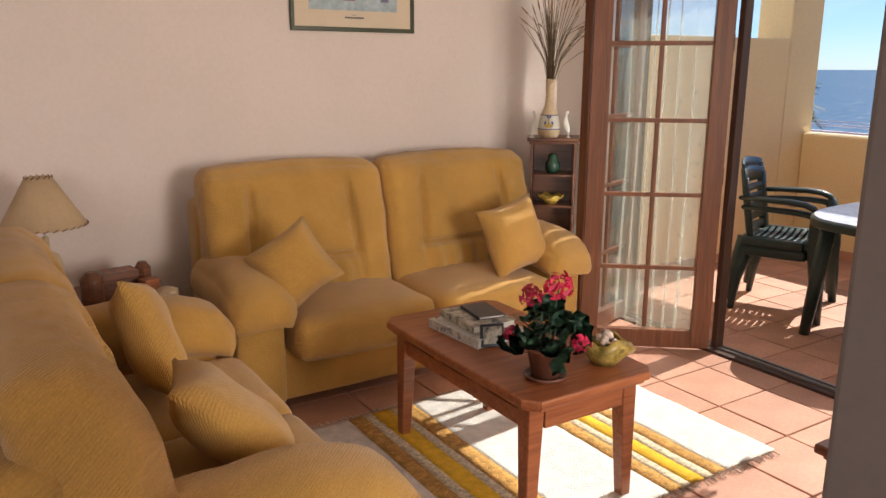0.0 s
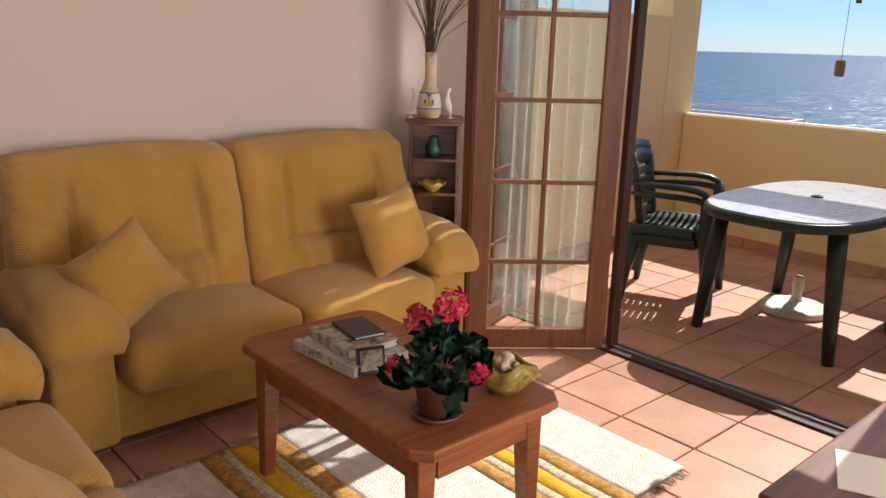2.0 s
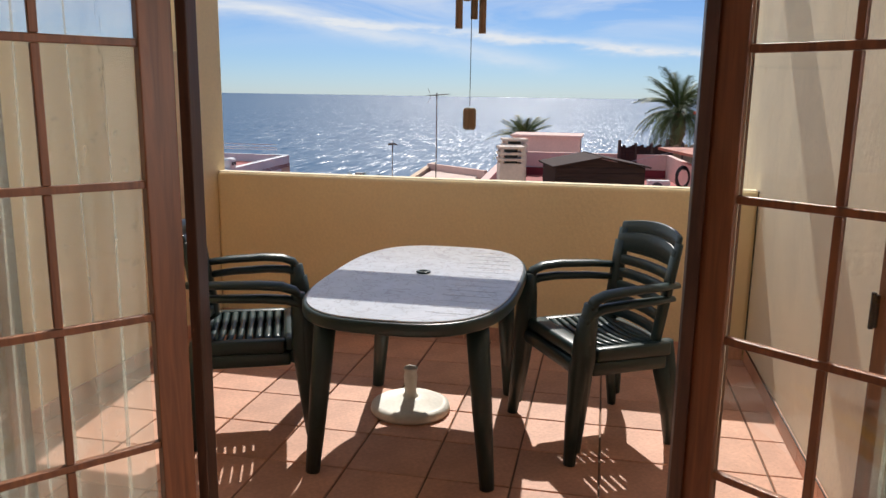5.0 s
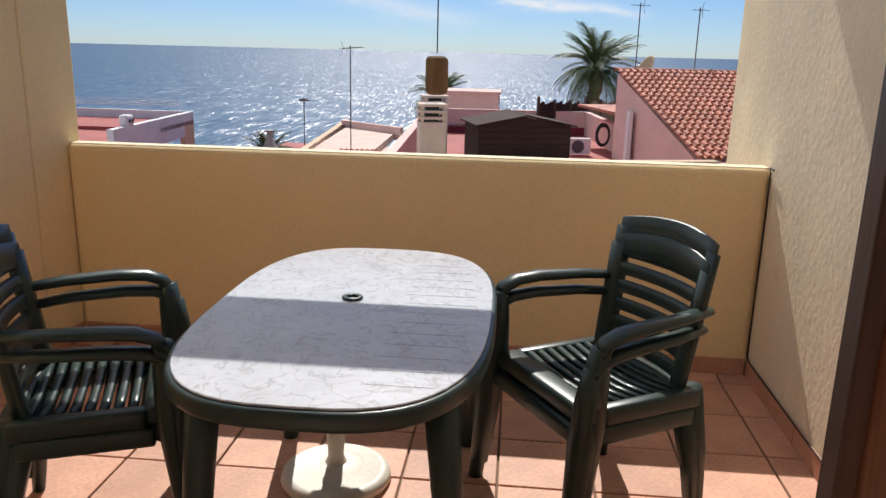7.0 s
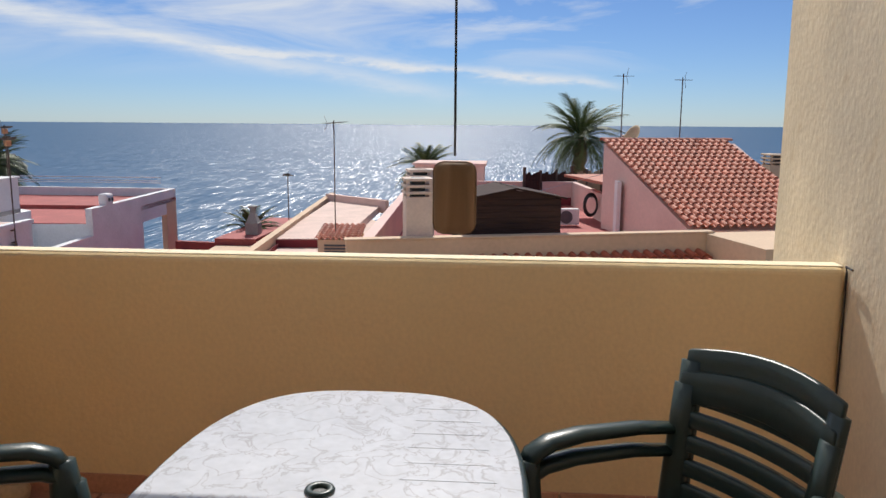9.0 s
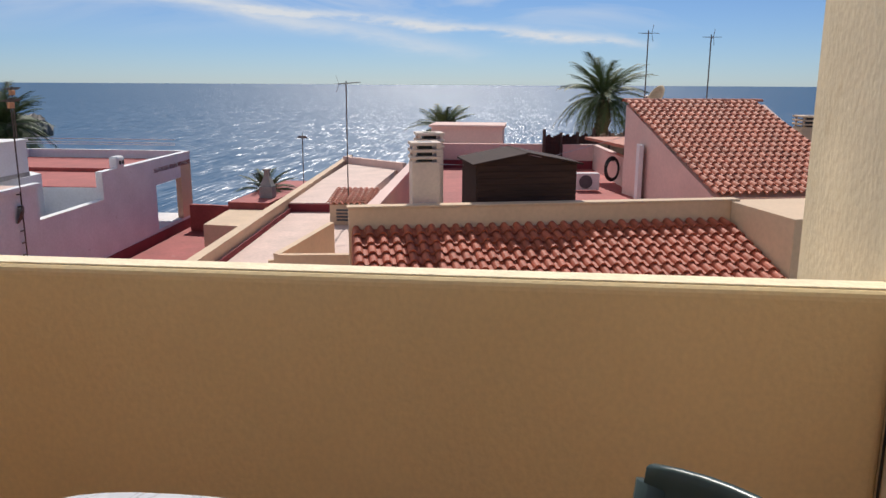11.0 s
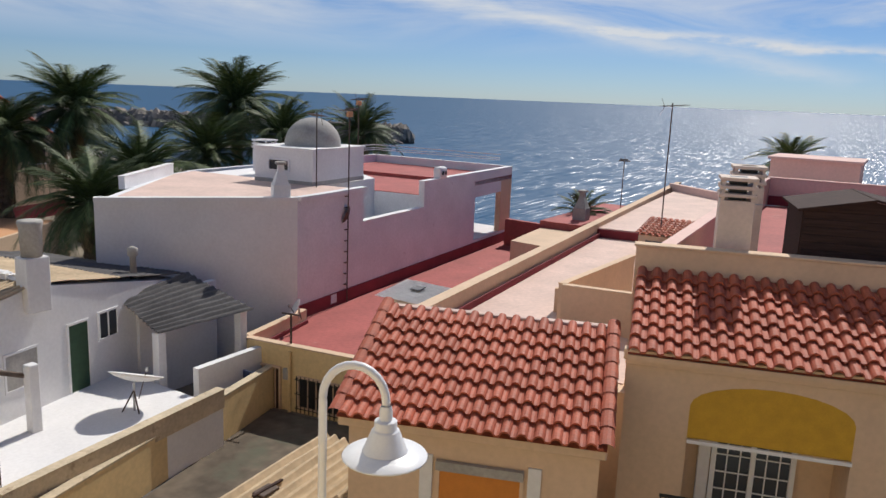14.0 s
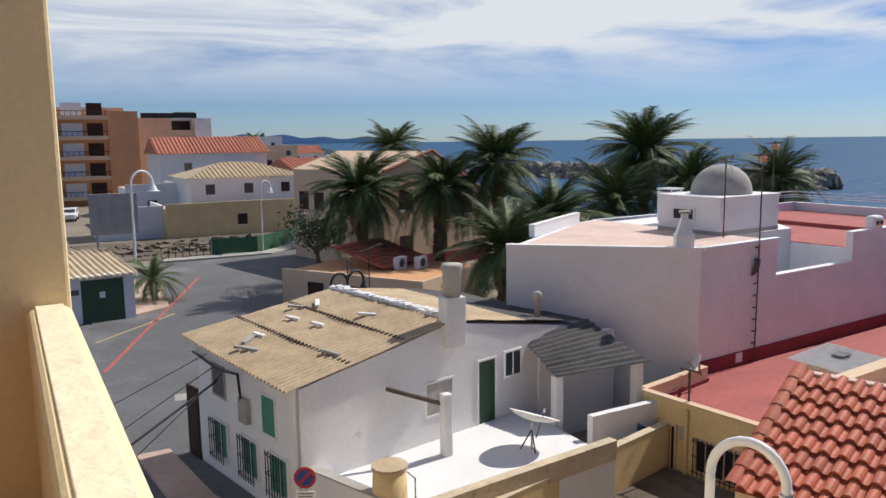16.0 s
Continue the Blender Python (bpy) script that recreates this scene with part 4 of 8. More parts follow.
trinket("carved dark wooden trinket box on the side table", pose(0.36, 3.34, 0.52, 0, 0, 8), 0.075, 0.05, 0.12, "cabwood")
trinket("round dark wooden trinket box on the side table", pose(0.25, 3.28, 0.52), 0.045, 0.05, 0.14, "cabwood", "round")
trinket("tall octagonal dark trinket box on the side table", pose(0.47, 3.36, 0.52), 0.035, 0.05, 0.14, "cabwood", "oct")
trinket("small brown wooden trinket box on the side table", pose(0.47, 3.24, 0.52, 0, 0, 20), 0.03, 0.03, 0.09, "tablewood")
trinket("pale octagonal trinket box with a dark carved lid", pose(0.53, 3.19, 0.52), 0.048, 0.05, 0.055, "boxpale", "oct")
trinket("small round reddish trinket box on the side table", pose(0.42, 3.17, 0.52), 0.036, 0.05, 0.055, "tablewood", "round")

# framed print
M["frame_green"] = material("dark_green_frame", (0.045, 0.05, 0.018), 0.4, vary=0.15)
M["mat_cream"] = material("cream_mount", (0.66, 0.55, 0.40), 0.9, vary=0.02)
pic = thing("framed_print", "harbour print with cream mount in a thin green frame", "picture", pose(1.69, 3.69, 1.95))
for a, b in (((-0.357, -0.272), (0.357, -0.25)), ((-0.357, 0.25), (0.357, 0.272)), ((-0.357, -0.25), (-0.337, 0.25)), ((0.337, -0.25), (0.357, 0.25))):
    part("frame_bar", box(a[0], -0.022, a[1], b[0], -0.001, b[1], 0.003), M["frame_green"], pic)
part("mount", box(-0.337, -0.010, -0.25, 0.337, -0.002, 0.25), M["mat_cream"], pic)
rnd = random.Random(3)
sea_c, sky_c = material("print_water", (0.38, 0.46, 0.48), 0.8, vary=0.15, scale=25), material("print_sky", (0.52, 0.50, 0.52), 0.8, vary=0.1, scale=12)
part("print_sky", box(-0.255, -0.0115, -0.05, 0.255, -0.0105, 0.20), sky_c, pic)
part("print_water", box(-0.255, -0.0115, -0.165, 0.255, -0.0105, -0.051), sea_c, pic)
for k in range(16):
    x, z, w, hh = rnd.uniform(-0.24, 0.20), rnd.uniform(-0.12, 0.05), rnd.uniform(0.02, 0.09), rnd.uniform(0.015, 0.06)
    c = rnd.choice(((0.14, 0.13, 0.22), (0.50, 0.28, 0.22), (0.62, 0.52, 0.42), (0.16, 0.24, 0.34), (0.30, 0.17, 0.20)))
    part("print_shape", prism([(x, z), (x + w, z), (x + w * 0.8, z + hh), (x + w * 0.2, z + hh * 0.9)], 0.0117 + 0.0001 * k, 0.0122 + 0.0001 * k, m=pose(0, 0, 0, 90)), material("print_ink", c, 0.8, vary=0.15, scale=40), pic)
part("caption", box(-0.055, -0.0112, -0.205, 0.055, -0.0102, -0.197), M["greydark"], pic)
part("caption", box(-0.01, -0.0112, -0.189, 0.01, -0.0102, -0.186), M["greydark"], pic)

# low dark cabinet by the partition
cab = thing("low_cabinet", "low dark wooden cabinet with a moulded top", "cabinet", pose(2.10, 0.69, 0))
part("body", box(-0.36, -0.21, 0.0, 0.36, 0.21, 0.47, 0.004), M["cabwood"], cab)
part("top", box(-0.40, -0.24, 0.487, 0.40, 0.245, 0.515, 0.007), M["cabwood"], cab)
part("top_moulding", box(-0.38, -0.225, 0.47, 0.38, 0.228, 0.487, 0.006), M["cabwood"], cab)
for k in (-1, 1):
    d = part("door", box(k * 0.18 - 0.165, 0.21, 0.05, k * 0.18 + 0.165, 0.222, 0.44, 0.003), M["cabwood"], cab)
    part("knob", lathe([(0.006, 0), (0.012, 0.012), (0.0, 0.018)], 12, m=pose(k * 0.04, 0.222, 0.26, -90), cap=False), M["metal"], d, "small metal knob", True)
solo("paper_sheet", box(-0.10, -0.07, 0, 0.10, 0.07, 0.002), M["paper"], "white sheet of paper on the dark cabinet", "paper", m=pose(1.98, 0.80, 0.516, 0, 0, 24))
solo("remote_control", box(-0.08, -0.022, 0, 0.08, 0.022, 0.018, 0.006), M["black"], "black remote control on the dark cabinet", "remote", m=pose(2.10, 0.72, 0.516, 0, 0, 10))


# ---- folding doors ----
def build_leaf(label, m, W=0.69):
    """A glazed door leaf: x from 0 to 0.69 along it, hinge side at 0."""
    T, H = 0.022, 2.08
    d = thing("door_leaf", label, "door", m, group="folding glazed door leaves")
    for x0, x1 in ((0.0, 0.095), (W - 0.095, W)):
        part("stile", box(x0, -T, 0.015, x1, T, H, 0.004), M["doorwood"], d)
    for z0, z1 in ((0.015, 0.115), (H - 0.10, H)):
        part("rail", box(0.095, -T, z0, W - 0.095, T, z1, 0.003), M["doorwood"], d)
    z0, z1 = 0.115, H - 0.10
    rows = (0.115, 0.46, 0.853, 1.237, 1.62, z1)
    for z in rows[1:-1]:
        part("glazing_bar", box(0.095, -0.012, z - 0.011, W - 0.095, 0.012, z + 0.011, 0.003), M["doorwood"], d)
    for za, zb in zip(rows, rows[1:]):
        part("glazing_bar", box(W / 2 - 0.011, -0.012, za + 0.012, W / 2 + 0.011, 0.012, zb - 0.012, 0.003), M["doorwood"], d)
        for xa, xb in ((0.095, W / 2), (W / 2, W - 0.095)):
            p = part("pane", box(xa, -0.002, za, xb, 0.002, zb), M["glass"], d)
            p.visible_shadow = False
    for z in (0.30, 0.95, 1.62):
        part("hinge", box(-0.012, -0.03, z - 0.045, 0.012, -0.018, z + 0.045, 0.003), M["black"], d)
        part("hinge_knuckle", lathe([(0.007, -0.05), (0.007, 0.05)], 10, m=pose(0.0, -0.032, z)), M["black"], d)
    return d


def leaf_between(label, a, b):
    ang = math.degrees(math.atan2(b[1] - a[1], b[0] - a[0]))
    return build_leaf(label, pose(a[0], a[1], 0.0, 0, 0, ang), math.dist(a, b))


leaf_between("glazed brown wooden folding door leaf, folded open", (3.17, 2.445), (2.63, 2.875))
leaf_between("glazed brown wooden folding door leaf, folded open", (3.27, 3.15), (2.645, 2.93))
leaf_between("glazed brown wooden folding door leaf, folded open", (3.34, 0.975), (2.92, 0.41))
leaf_between("glazed brown wooden folding door leaf, folded open", (3.34, 0.50), (2.95, 0.375))


fr = thing("door_1", "dark wooden door frame with a floor track", "door frame", kind="structure")
for y0, y1 in ((3.17, 3.22), (0.42, 0.46)):
    part("jamb", box(3.14, y0, 0.0, 3.36, y1, 2.12, 0.004), M["darkframe"], fr)
part("head", box(3.14, 0.46, 2.085, 3.36, 3.17, 2.12, 0.004), M["darkframe"], fr)
part("sill", box(3.165, 0.46, -0.02, 3.295, 3.17, 0.012, 0.004), M["darkframe"], fr)
part("track", box(3.215, 0.46, 0.012, 3.228, 3.17, 0.022), M["metal"], fr)
part("track", box(3.255, 0.46, 0.012, 3.268, 3.17, 0.022), M["metal"], fr)
for y0, y1 in ((2.405, 2.44), (0.98, 1.015)):
    part("closing_stile", box(3.19 if y0 > 2 else 3.30, y0, 0.022, 3.25 if y0 > 2 else 3.36, y1, 2.085, 0.004), M["darkframe"], fr)

# sheer curtains gathered at both ends of the doorway
M["sheer"] = material("sheer_curtain", (0.62, 0.61, 0.52), 0.9, vary=0.05, scale=30, grain=400)
sh = M["sheer"].node_tree
tr, mx = sh.nodes.new("ShaderNodeBsdfTranslucent"), sh.nodes.new("ShaderNodeMixShader")
tp, mx2 = sh.nodes.new("ShaderNodeBsdfTransparent"), sh.nodes.new("ShaderNodeMixShader")
tr.inputs["Color"].default_value = (0.60, 0.60, 0.49, 1)
mx.inputs["Fac"].default_value, mx2.inputs["Fac"].default_value = 0.5, 0.64
sh.links.new(sh.nodes["Principled BSDF"].outputs[0], mx.inputs[1])
sh.links.new(tr.outputs[0], mx.inputs[2])
sh.links.new(mx.outputs[0], mx2.inputs[1])
sh.links.new(tp.outputs[0], mx2.inputs[2])
sh.links.new(mx2.outputs[0], sh.nodes["Material Output"].inputs["Surface"])


def curtain(label, x, y0, y1, seed):
    c = thing("curtain", label, "curtain", pose(x, 0, 0), group="sheer curtains")
    own = bmesh.new()
    n, k = 90, 14
    vs = []
    for i in range(n + 1):
        row = []
        for j in range(k + 1):
            u, v = i / n, j / k
            y = y0 + (y1 - y0) * u + 0.006 * math.sin(v * 5 + seed + u * 9)
            xx = (0.020 + 0.010 * (1 - v)) * math.sin(u * 42 + seed + 0.5 * math.sin(v * 3 + u * 7)) + 0.005 * math.sin(u * 97 + v * 2)
            row.append(own.verts.new((xx, y, 0.04 + 2.04 * v)))
        vs.append(row)
    for i in range(n):
        for j in range(k):
            own.faces.new((vs[i][j], vs[i + 1][j], vs[i + 1][j + 1], vs[i][j + 1]))
    part("cloth", own, M["sheer"], c, smooth=True)
    part("heading_tape", box(-0.045, y0 + 0.004, 2.075, 0.045, y1 - 0.004, 2.12), M["sheer"], c)
    return c


curtain("sheer white curtain gathered beside the folding door", 3.08, 2.52, 3.12, 0.4)
curtain("sheer white curtain gathered beside the folding door", 3.06, 0.45, 0.57, 2.2)
rod = thing("curtain_rod", "dark wooden curtain rail above the doorway", "curtain rail", pose(3.075, 0, 0))
part("rail", tube([(0, 0.40, 2.135), (0, 3.25, 2.135)], 0.013, 10), M["darkframe"], rod)
part("bracket", box(-0.012, 0.40, 2.14, 0.30, 0.43, 2.155), M["darkframe"], rod)
part("bracket", box(-0.012, 3.22, 2.14, 0.30, 3.25, 2.155), M["darkframe"], rod)

# ---- terrace ----
def build_chair():
    """A stacking garden armchair, facing its own +y, seat centre over the origin."""
    c = thing("garden_chair", "dark green plastic garden armchair with a slatted back", "chair", group="stacked garden chairs")
    P = M["plastic"]
    part("seat_frame", box(-0.25, 0.15, 0.365, 0.25, 0.24, 0.425, 0.02, 3), P, c, smooth=True)
    for sx in (-1, 1):
        part("seat_rail", box(sx * 0.235 - 0.025, -0.20, 0.36, sx * 0.235 + 0.025, 0.16, 0.42, 0.012), P, c, smooth=True)
    part("seat_rear", box(-0.21, -0.23, 0.355, 0.21, -0.17, 0.405, 0.012), P, c, smooth=True)
    for k in range(8):
        y = -0.15 + k * 0.039
        own = tube([(-0.215, y, 0.412), (-0.1, y, 0.398), (0, y, 0.394), (0.1, y, 0.398), (0.215, y, 0.412)], 0.0145, 6, flat=0.5)
        part("seat_slat", own, P, c, smooth=True)
    tilt = 0.17

    def at(z, x, off=0.0):
        return (x, -0.15 - (z - 0.40) * tilt - 0.045 * (1 - (x / 0.24) ** 2) + off, z)

    for sx in (-1, 1):
        own = bmesh.new()
        pts = [at(z, sx * (0.185 + 0.025 * (z - 0.36) / 0.5)) for z in (0.36, 0.48, 0.60, 0.72, 0.835)]
        tube(pts, 0.03, 8, bm=own, flat=0.5, radii=[0.034, 0.036, 0.036, 0.034, 0.032])
        part("back_stile", own, P, c, smooth=True)
    def back_bar(z, h, w):
        own = bmesh.new()
        rows = []
        for i in range(11):
            x = -w + 2 * w * i / 10
            zz = z + (0.025 * (1 - (x / w) ** 2) if z > 0.75 else 0.0)
            rows.append([own.verts.new((at(zz + dz, x)[0], at(zz + dz, x)[1] + dy, zz + dz)) for dz, dy in ((-h, -0.009), (-h, 0.009), (h, 0.009), (h, -0.009))])
        for a, b in zip(rows, rows[1:]):
            for j in range(4):
                own.faces.new((a[j], a[(j + 1) % 4], b[(j + 1) % 4], b[j]))
        own.faces.new(rows[0])
        own.faces.new(rows[-1][::-1])
        bmesh.ops.recalc_face_normals(own, faces=own.faces[:])
        bmesh.ops.bevel(own, geom=own.edges[:], offset=0.004, segments=1, affect="EDGES")
        return own
    part("top_rail", back_bar(0.822, 0.042, 0.222), P, c, smooth=True)
    for k in range(6):
        part("back_slat", back_bar(0.445 + k * 0.061, 0.021, 0.195), P, c, smooth=True)
    for sx in (-1, 1):
        part("armrest", tube([(sx * 0.21, -0.235, 0.655), (sx * 0.255, -0.10, 0.662), (sx * 0.28, 0.06, 0.664), (sx * 0.285, 0.15, 0.657), (sx * 0.284, 0.20, 0.638), (sx * 0.282, 0.222, 0.605)], 0.032, 10, flat=0.55, radii=[0.026, 0.031, 0.034, 0.035, 0.034, 0.031]), P, c, smooth=True)
        part("front_leg", tube([(sx * 0.282, 0.215, 0.625), (sx * 0.276, 0.222, 0.53), (sx * 0.272, 0.228, 0.40), (sx * 0.275, 0.245, 0.2), (sx * 0.285, 0.262, 0.0)], 0.03, 10, radii=[0.030, 0.040, 0.046, 0.036, 0.025]), P, c, smooth=True)
        part("rear_leg", tube([(sx * 0.215, -0.19, 0.41), (sx * 0.225, -0.235, 0.2), (sx * 0.235, -0.255, 0.0)], 0.03, 8, radii=[0.042, 0.032, 0.02]), P, c, smooth=True)
    return c


chair = build_chair()
chair_spots = (pose(4.545, 1.245, 0, 0, 0, 31), pose(4.245, 2.745, 0, 0, 0, 203))
chair.matrix_basis = chair_spots[0]
stack = pose(0, -0.02, 0.057)
copy_thing(chair, chair_spots[0] @ stack)
for m in (chair_spots[1], chair_spots[1] @ stack):
    copy_thing(chair, m)


def marble():
    m = material("marble_print", (0.57, 0.59, 0.63), 0.22, vary=0.06, scale=9, grain=40)
    n, l = m.node_tree.nodes, m.node_tree.links
    b = n["Principled BSDF"]
    old = b.inputs["Base Color"].links[0].from_socket
    co, t, r, x = n.new("ShaderNodeTexCoord"), n.new("ShaderNodeTexNoise"), n.new("ShaderNodeValToRGB"), n.new("ShaderNodeMixRGB")
    t.inputs["Scale"].default_value, t.inputs["Detail"].default_value, t.inputs["Distortion"].default_value = 13.0, 8, 0.9
    e = r.color_ramp.elements
    e[0].position, e[0].color, e[1].position, e[1].color = 0.47, (0, 0, 0, 1), 0.53, (0, 0, 0, 1)
    mid = e.new(0.50)
    mid.color = (0.6, 0.6, 0.6, 1)
    x.inputs["Color2"].default_value = (0.34, 0.32, 0.33, 1)
    l.new(co.outputs["Object"], t.inputs["Vector"])
    l.new(t.outputs["Fac"], r.inputs["Fac"])
    l.new(r.outputs["Color"], x.inputs["Fac"])
    l.new(old, x.inputs["Color1"])
    l.new(x.outputs["Color"], b.inputs["Base Color"])
    return m


M["marble"] = marble()
gt = thing("garden_table", "oval plastic garden table with white marble-print top", "table", pose(4.345, 1.985, 0))


def oval(a, b, p=3.0, n=56):
    out = []
    for k in range(n):
        t = 2 * math.pi * k / n
        c, s = math.cos(t), math.sin(t)
        out.append((a * math.copysign(abs(c) ** (2 / p), c), b * math.copysign(abs(s) ** (2 / p), s)))
    return out


part("rim", prism(oval(0.70, 0.425), 0.665, 0.714, bevel=0.012, seg=3), M["plastic"], gt, "dark green plastic rim", True)
top = prism(oval(0.685, 0.41), 0.7142, 0.7205, bevel=0.002, seg=1)
part("tabletop", top, M["marble"], gt, "white marble-print tabletop")
for k in range(14):
    part("top_ridge", box(-0.55 + k * 0.085, -0.37 + 0.07 * abs(k - 6.5) / 6.5, 0.7207, -0.55 + k * 0.085 + 0.02, -0.14, 0.7213), M["marble"], gt)
part("hole_ring", lathe([(0.016, 0.7206), (0.030, 0.7206), (0.033, 0.724), (0.030, 0.729), (0.019, 0.729), (0.016, 0.724), (0.016, 0.7206)], 24, cap=False, m=pose(0.062, 0.02, 0)), M["plastic"], gt, "dark umbrella hole ring", True)
part("hole", lathe([(0.001, 0.7209), (0.016, 0.7209)], 24, cap=False, m=pose(0.062, 0.02, 0)), M["black"], gt)
for x, y, tx, ty in ((-0.475, 0.345, -0.44, 0.29), (-0.455, -0.36, -0.42, -0.30), (0.50, 0.36, 0.46, 0.30), (0.53, -0.325, 0.47, -0.29)):
    part("leg", tube([(tx, ty, 0.67), ((tx + x) / 2, (ty + y) / 2, 0.33), (x, y, 0.0)], 0.036, 12, radii=[0.046, 0.040, 0.029]), M["plastic"], gt, smooth=True)

M["whiteplastic"] = material("weathered_white_plastic", (0.70, 0.66, 0.58), 0.5, vary=0.08, scale=8)
ub = thing("umbrella_base", "weathered white plastic parasol base under the table", "parasol base", pose(4.565, 2.10, 0))
part("disc", lathe([(0.0, 0.0), (0.185, 0.0), (0.192, 0.012), (0.186, 0.035), (0.16, 0.048), (0.155, 0.044), (0.10, 0.062), (0.095, 0.058), (0.045, 0.07), (0.0, 0.07)], 40, cap=False), M["whiteplastic"], ub, smooth=True)
part("neck", lathe([(0.04, 0.068), (0.031, 0.08), (0.027, 0.10), (0.033, 0.17), (0.028, 0.19), (0.034, 0.205), (0.034, 0.215), (0.022, 0.215), (0.022, 0.12), (0.0, 0.12)], 24, cap=False), M["whiteplastic"], ub, smooth=True)

own = lathe([(0.0, 0.0), (0.035, 0.0), (0.062, 0.03), (0.066, 0.06), (0.05, 0.09), (0.03, 0.098), (0.03, 0.088), (0.0, 0.085)], 24, cap=False)
for v in own.verts:
    v.co.z += 0.006 * noise.noise(v.co * 30)
solo("clay_pot", own, M["bisque"], "small squat clay pot by the terrace wall", "pot", True, pose(5.60, 3.52, 0))

M["driftwood"] = wood("driftwood", (0.24, 0.17, 0.10), (0.38, 0.29, 0.19), 0.7, axis=2)
ch = thing("wind_chime", "wooden wind chime on strings hanging from a bracket", "wind chime", pose(3.64, 1.68, 0))
for k, (x, y, z, h) in enumerate(((0.0, 0.04, 1.70, 0.30), (0.02, -0.005, 1.73, 0.32), (0.0, -0.035, 1.685, 0.33), (-0.03, 0.01, 1.78, 0.26))):
    part("tube", tube([(x, y, z), (x, y, z + h)], 0.0115, 10), M["driftwood"], ch, smooth=True)
    part("string", tube([(x, y, z + h), (x * 0.6, y * 0.6, 2.20)], 0.0012, 4), M["black"], ch)
part("disc", lathe([(0.0, 2.19), (0.055, 2.19), (0.058, 2.2), (0.055, 2.21), (0.0, 2.21)], 20, cap=False), M["driftwood"], ch)
part("string", tube([(0, 0, 1.46), (0, 0, 2.42)], 0.0012, 4), M["black"], ch)
part("sail", box(-0.008, -0.021, 1.385, 0.008, 0.021, 1.455, 0.010, 3), M["driftwood"], ch, smooth=True)
part("bracket", box(-0.03, -0.012, 2.42, 0.012, 0.012, 2.44), M["black"], ch)
structure("eave_slab", box(3.37, 0.385, 2.44, 3.72, 3.69, 2.54, 0.006), M["yellow"], "rendered eave slab above the doorway", "eave")

cable = solo("wall_cable", tube([(5.66, 0.40, 0.99), (5.72, 0.396, 0.992), (5.718, 0.393, 0.97), (5.715, 0.392, 0.7), (5.712, 0.393, 0.4), (5.71, 0.394, 0.10), (5.66, 0.395, 0.085), (5.1, 0.396, 0.083), (4.3, 0.396, 0.084), (3.5, 0.396, 0.084)], 0.004, 6), M["black"], "thin black cable tacked along the terrace wall", "cable")
solo("floor_drain", box(-0.012, -0.07, 0, 0.012, 0.07, 0.045, 0.004), M["black"], "black drain opening at the foot of the parapet", "drain", m=pose(5.712, 1.70, 0.0))


# ---- tiles ----
def tile_mesh(name, a, b, h, mat):
    own = box(-a / 2, -b / 2, -h, a / 2, b / 2, 0, 0.0025, 1)
    return mesh(name, own, mat)


def lay(parent_name, ob, mat, x0, x1, y0, y1, ox, oy, pitch, gap, near, seed):
    """Floor tiles on a square grid; the ones in the near stretch are pieces of their own, the rest one joined part."""
    d = tile_mesh("tile", pitch - gap, pitch - gap, 0.012, mat)
    rest = bmesh.new()
    rnd = random.Random(seed)
    i0, i1 = math.floor((x0 - ox) / pitch), math.ceil((x1 - ox) / pitch)
    j0, j1 = math.floor((y0 - oy) / pitch), math.ceil((y1 - oy) / pitch)
    for i in range(i0, i1):
        for j in range(j0, j1):
            xa, xb = max(x0, ox + i * pitch + gap / 2), min(x1, ox + (i + 1) * pitch - gap / 2)
            ya, yb = max(y0, oy + j * pitch + gap / 2), min(y1, oy + (j + 1) * pitch - gap / 2)
            if xb - xa < 0.02 or yb - ya < 0.02:
                continue
            m = pose((xa + xb) / 2, (ya + yb) / 2, rnd.uniform(-0.0015, 0.0), rnd.uniform(-0.15, 0.15), rnd.uniform(-0.15, 0.15), 0)
            if xa > near[0] and xb < near[1] and ya > near[2] and yb < near[3]:
                whole = abs(xb - xa - pitch + gap) < 1e-4 and abs(yb - ya - pitch + gap) < 1e-4
                part("tile", d if whole else tile_mesh("tile", xb - xa, yb - ya, 0.012, mat), mat, ob, m=m)
            else:
                box(xa - (xa + xb) / 2, ya - (ya + yb) / 2, -0.012, xb - (xa + xb) / 2, yb - (ya + yb) / 2, 0, bm=rest, m=m)
    if len(rest.verts):
        part("tiles", rest, mat, ob, kind="stuff")
    else:
        rest.free()


lay("floor", bpy.data.objects["floor"], M["terracotta_in"], -3.0, 3.162, -2.4, 3.69, 2.64, 1.60, 0.342, 0.008, (0.5, 3.2, 0.4, 3.7), 1)
lay("floor_terrace", bpy.data.objects["floor_terrace"], M["terracotta_out"], 3.298, 5.73, 0.385, 3.69, 4.60, 1.875, 0.337, 0.008, (3.2, 5.8, 0.3, 3.8), 2)
sk = structure("baseboard", box(3.62, 0.386, 0.0, 3.63, 0.387, 0.01), M["terracotta_out"], "terracotta skirting tiles round the terrace", "skirting")
for k in range(10):
    y = 0.40 + k * 0.33
    part("skirting_tile", box(5.718, y, 0.0005, 5.7295, min(y + 0.325, 3.68), 0.082, 0.002), M["terracotta_out"], sk)
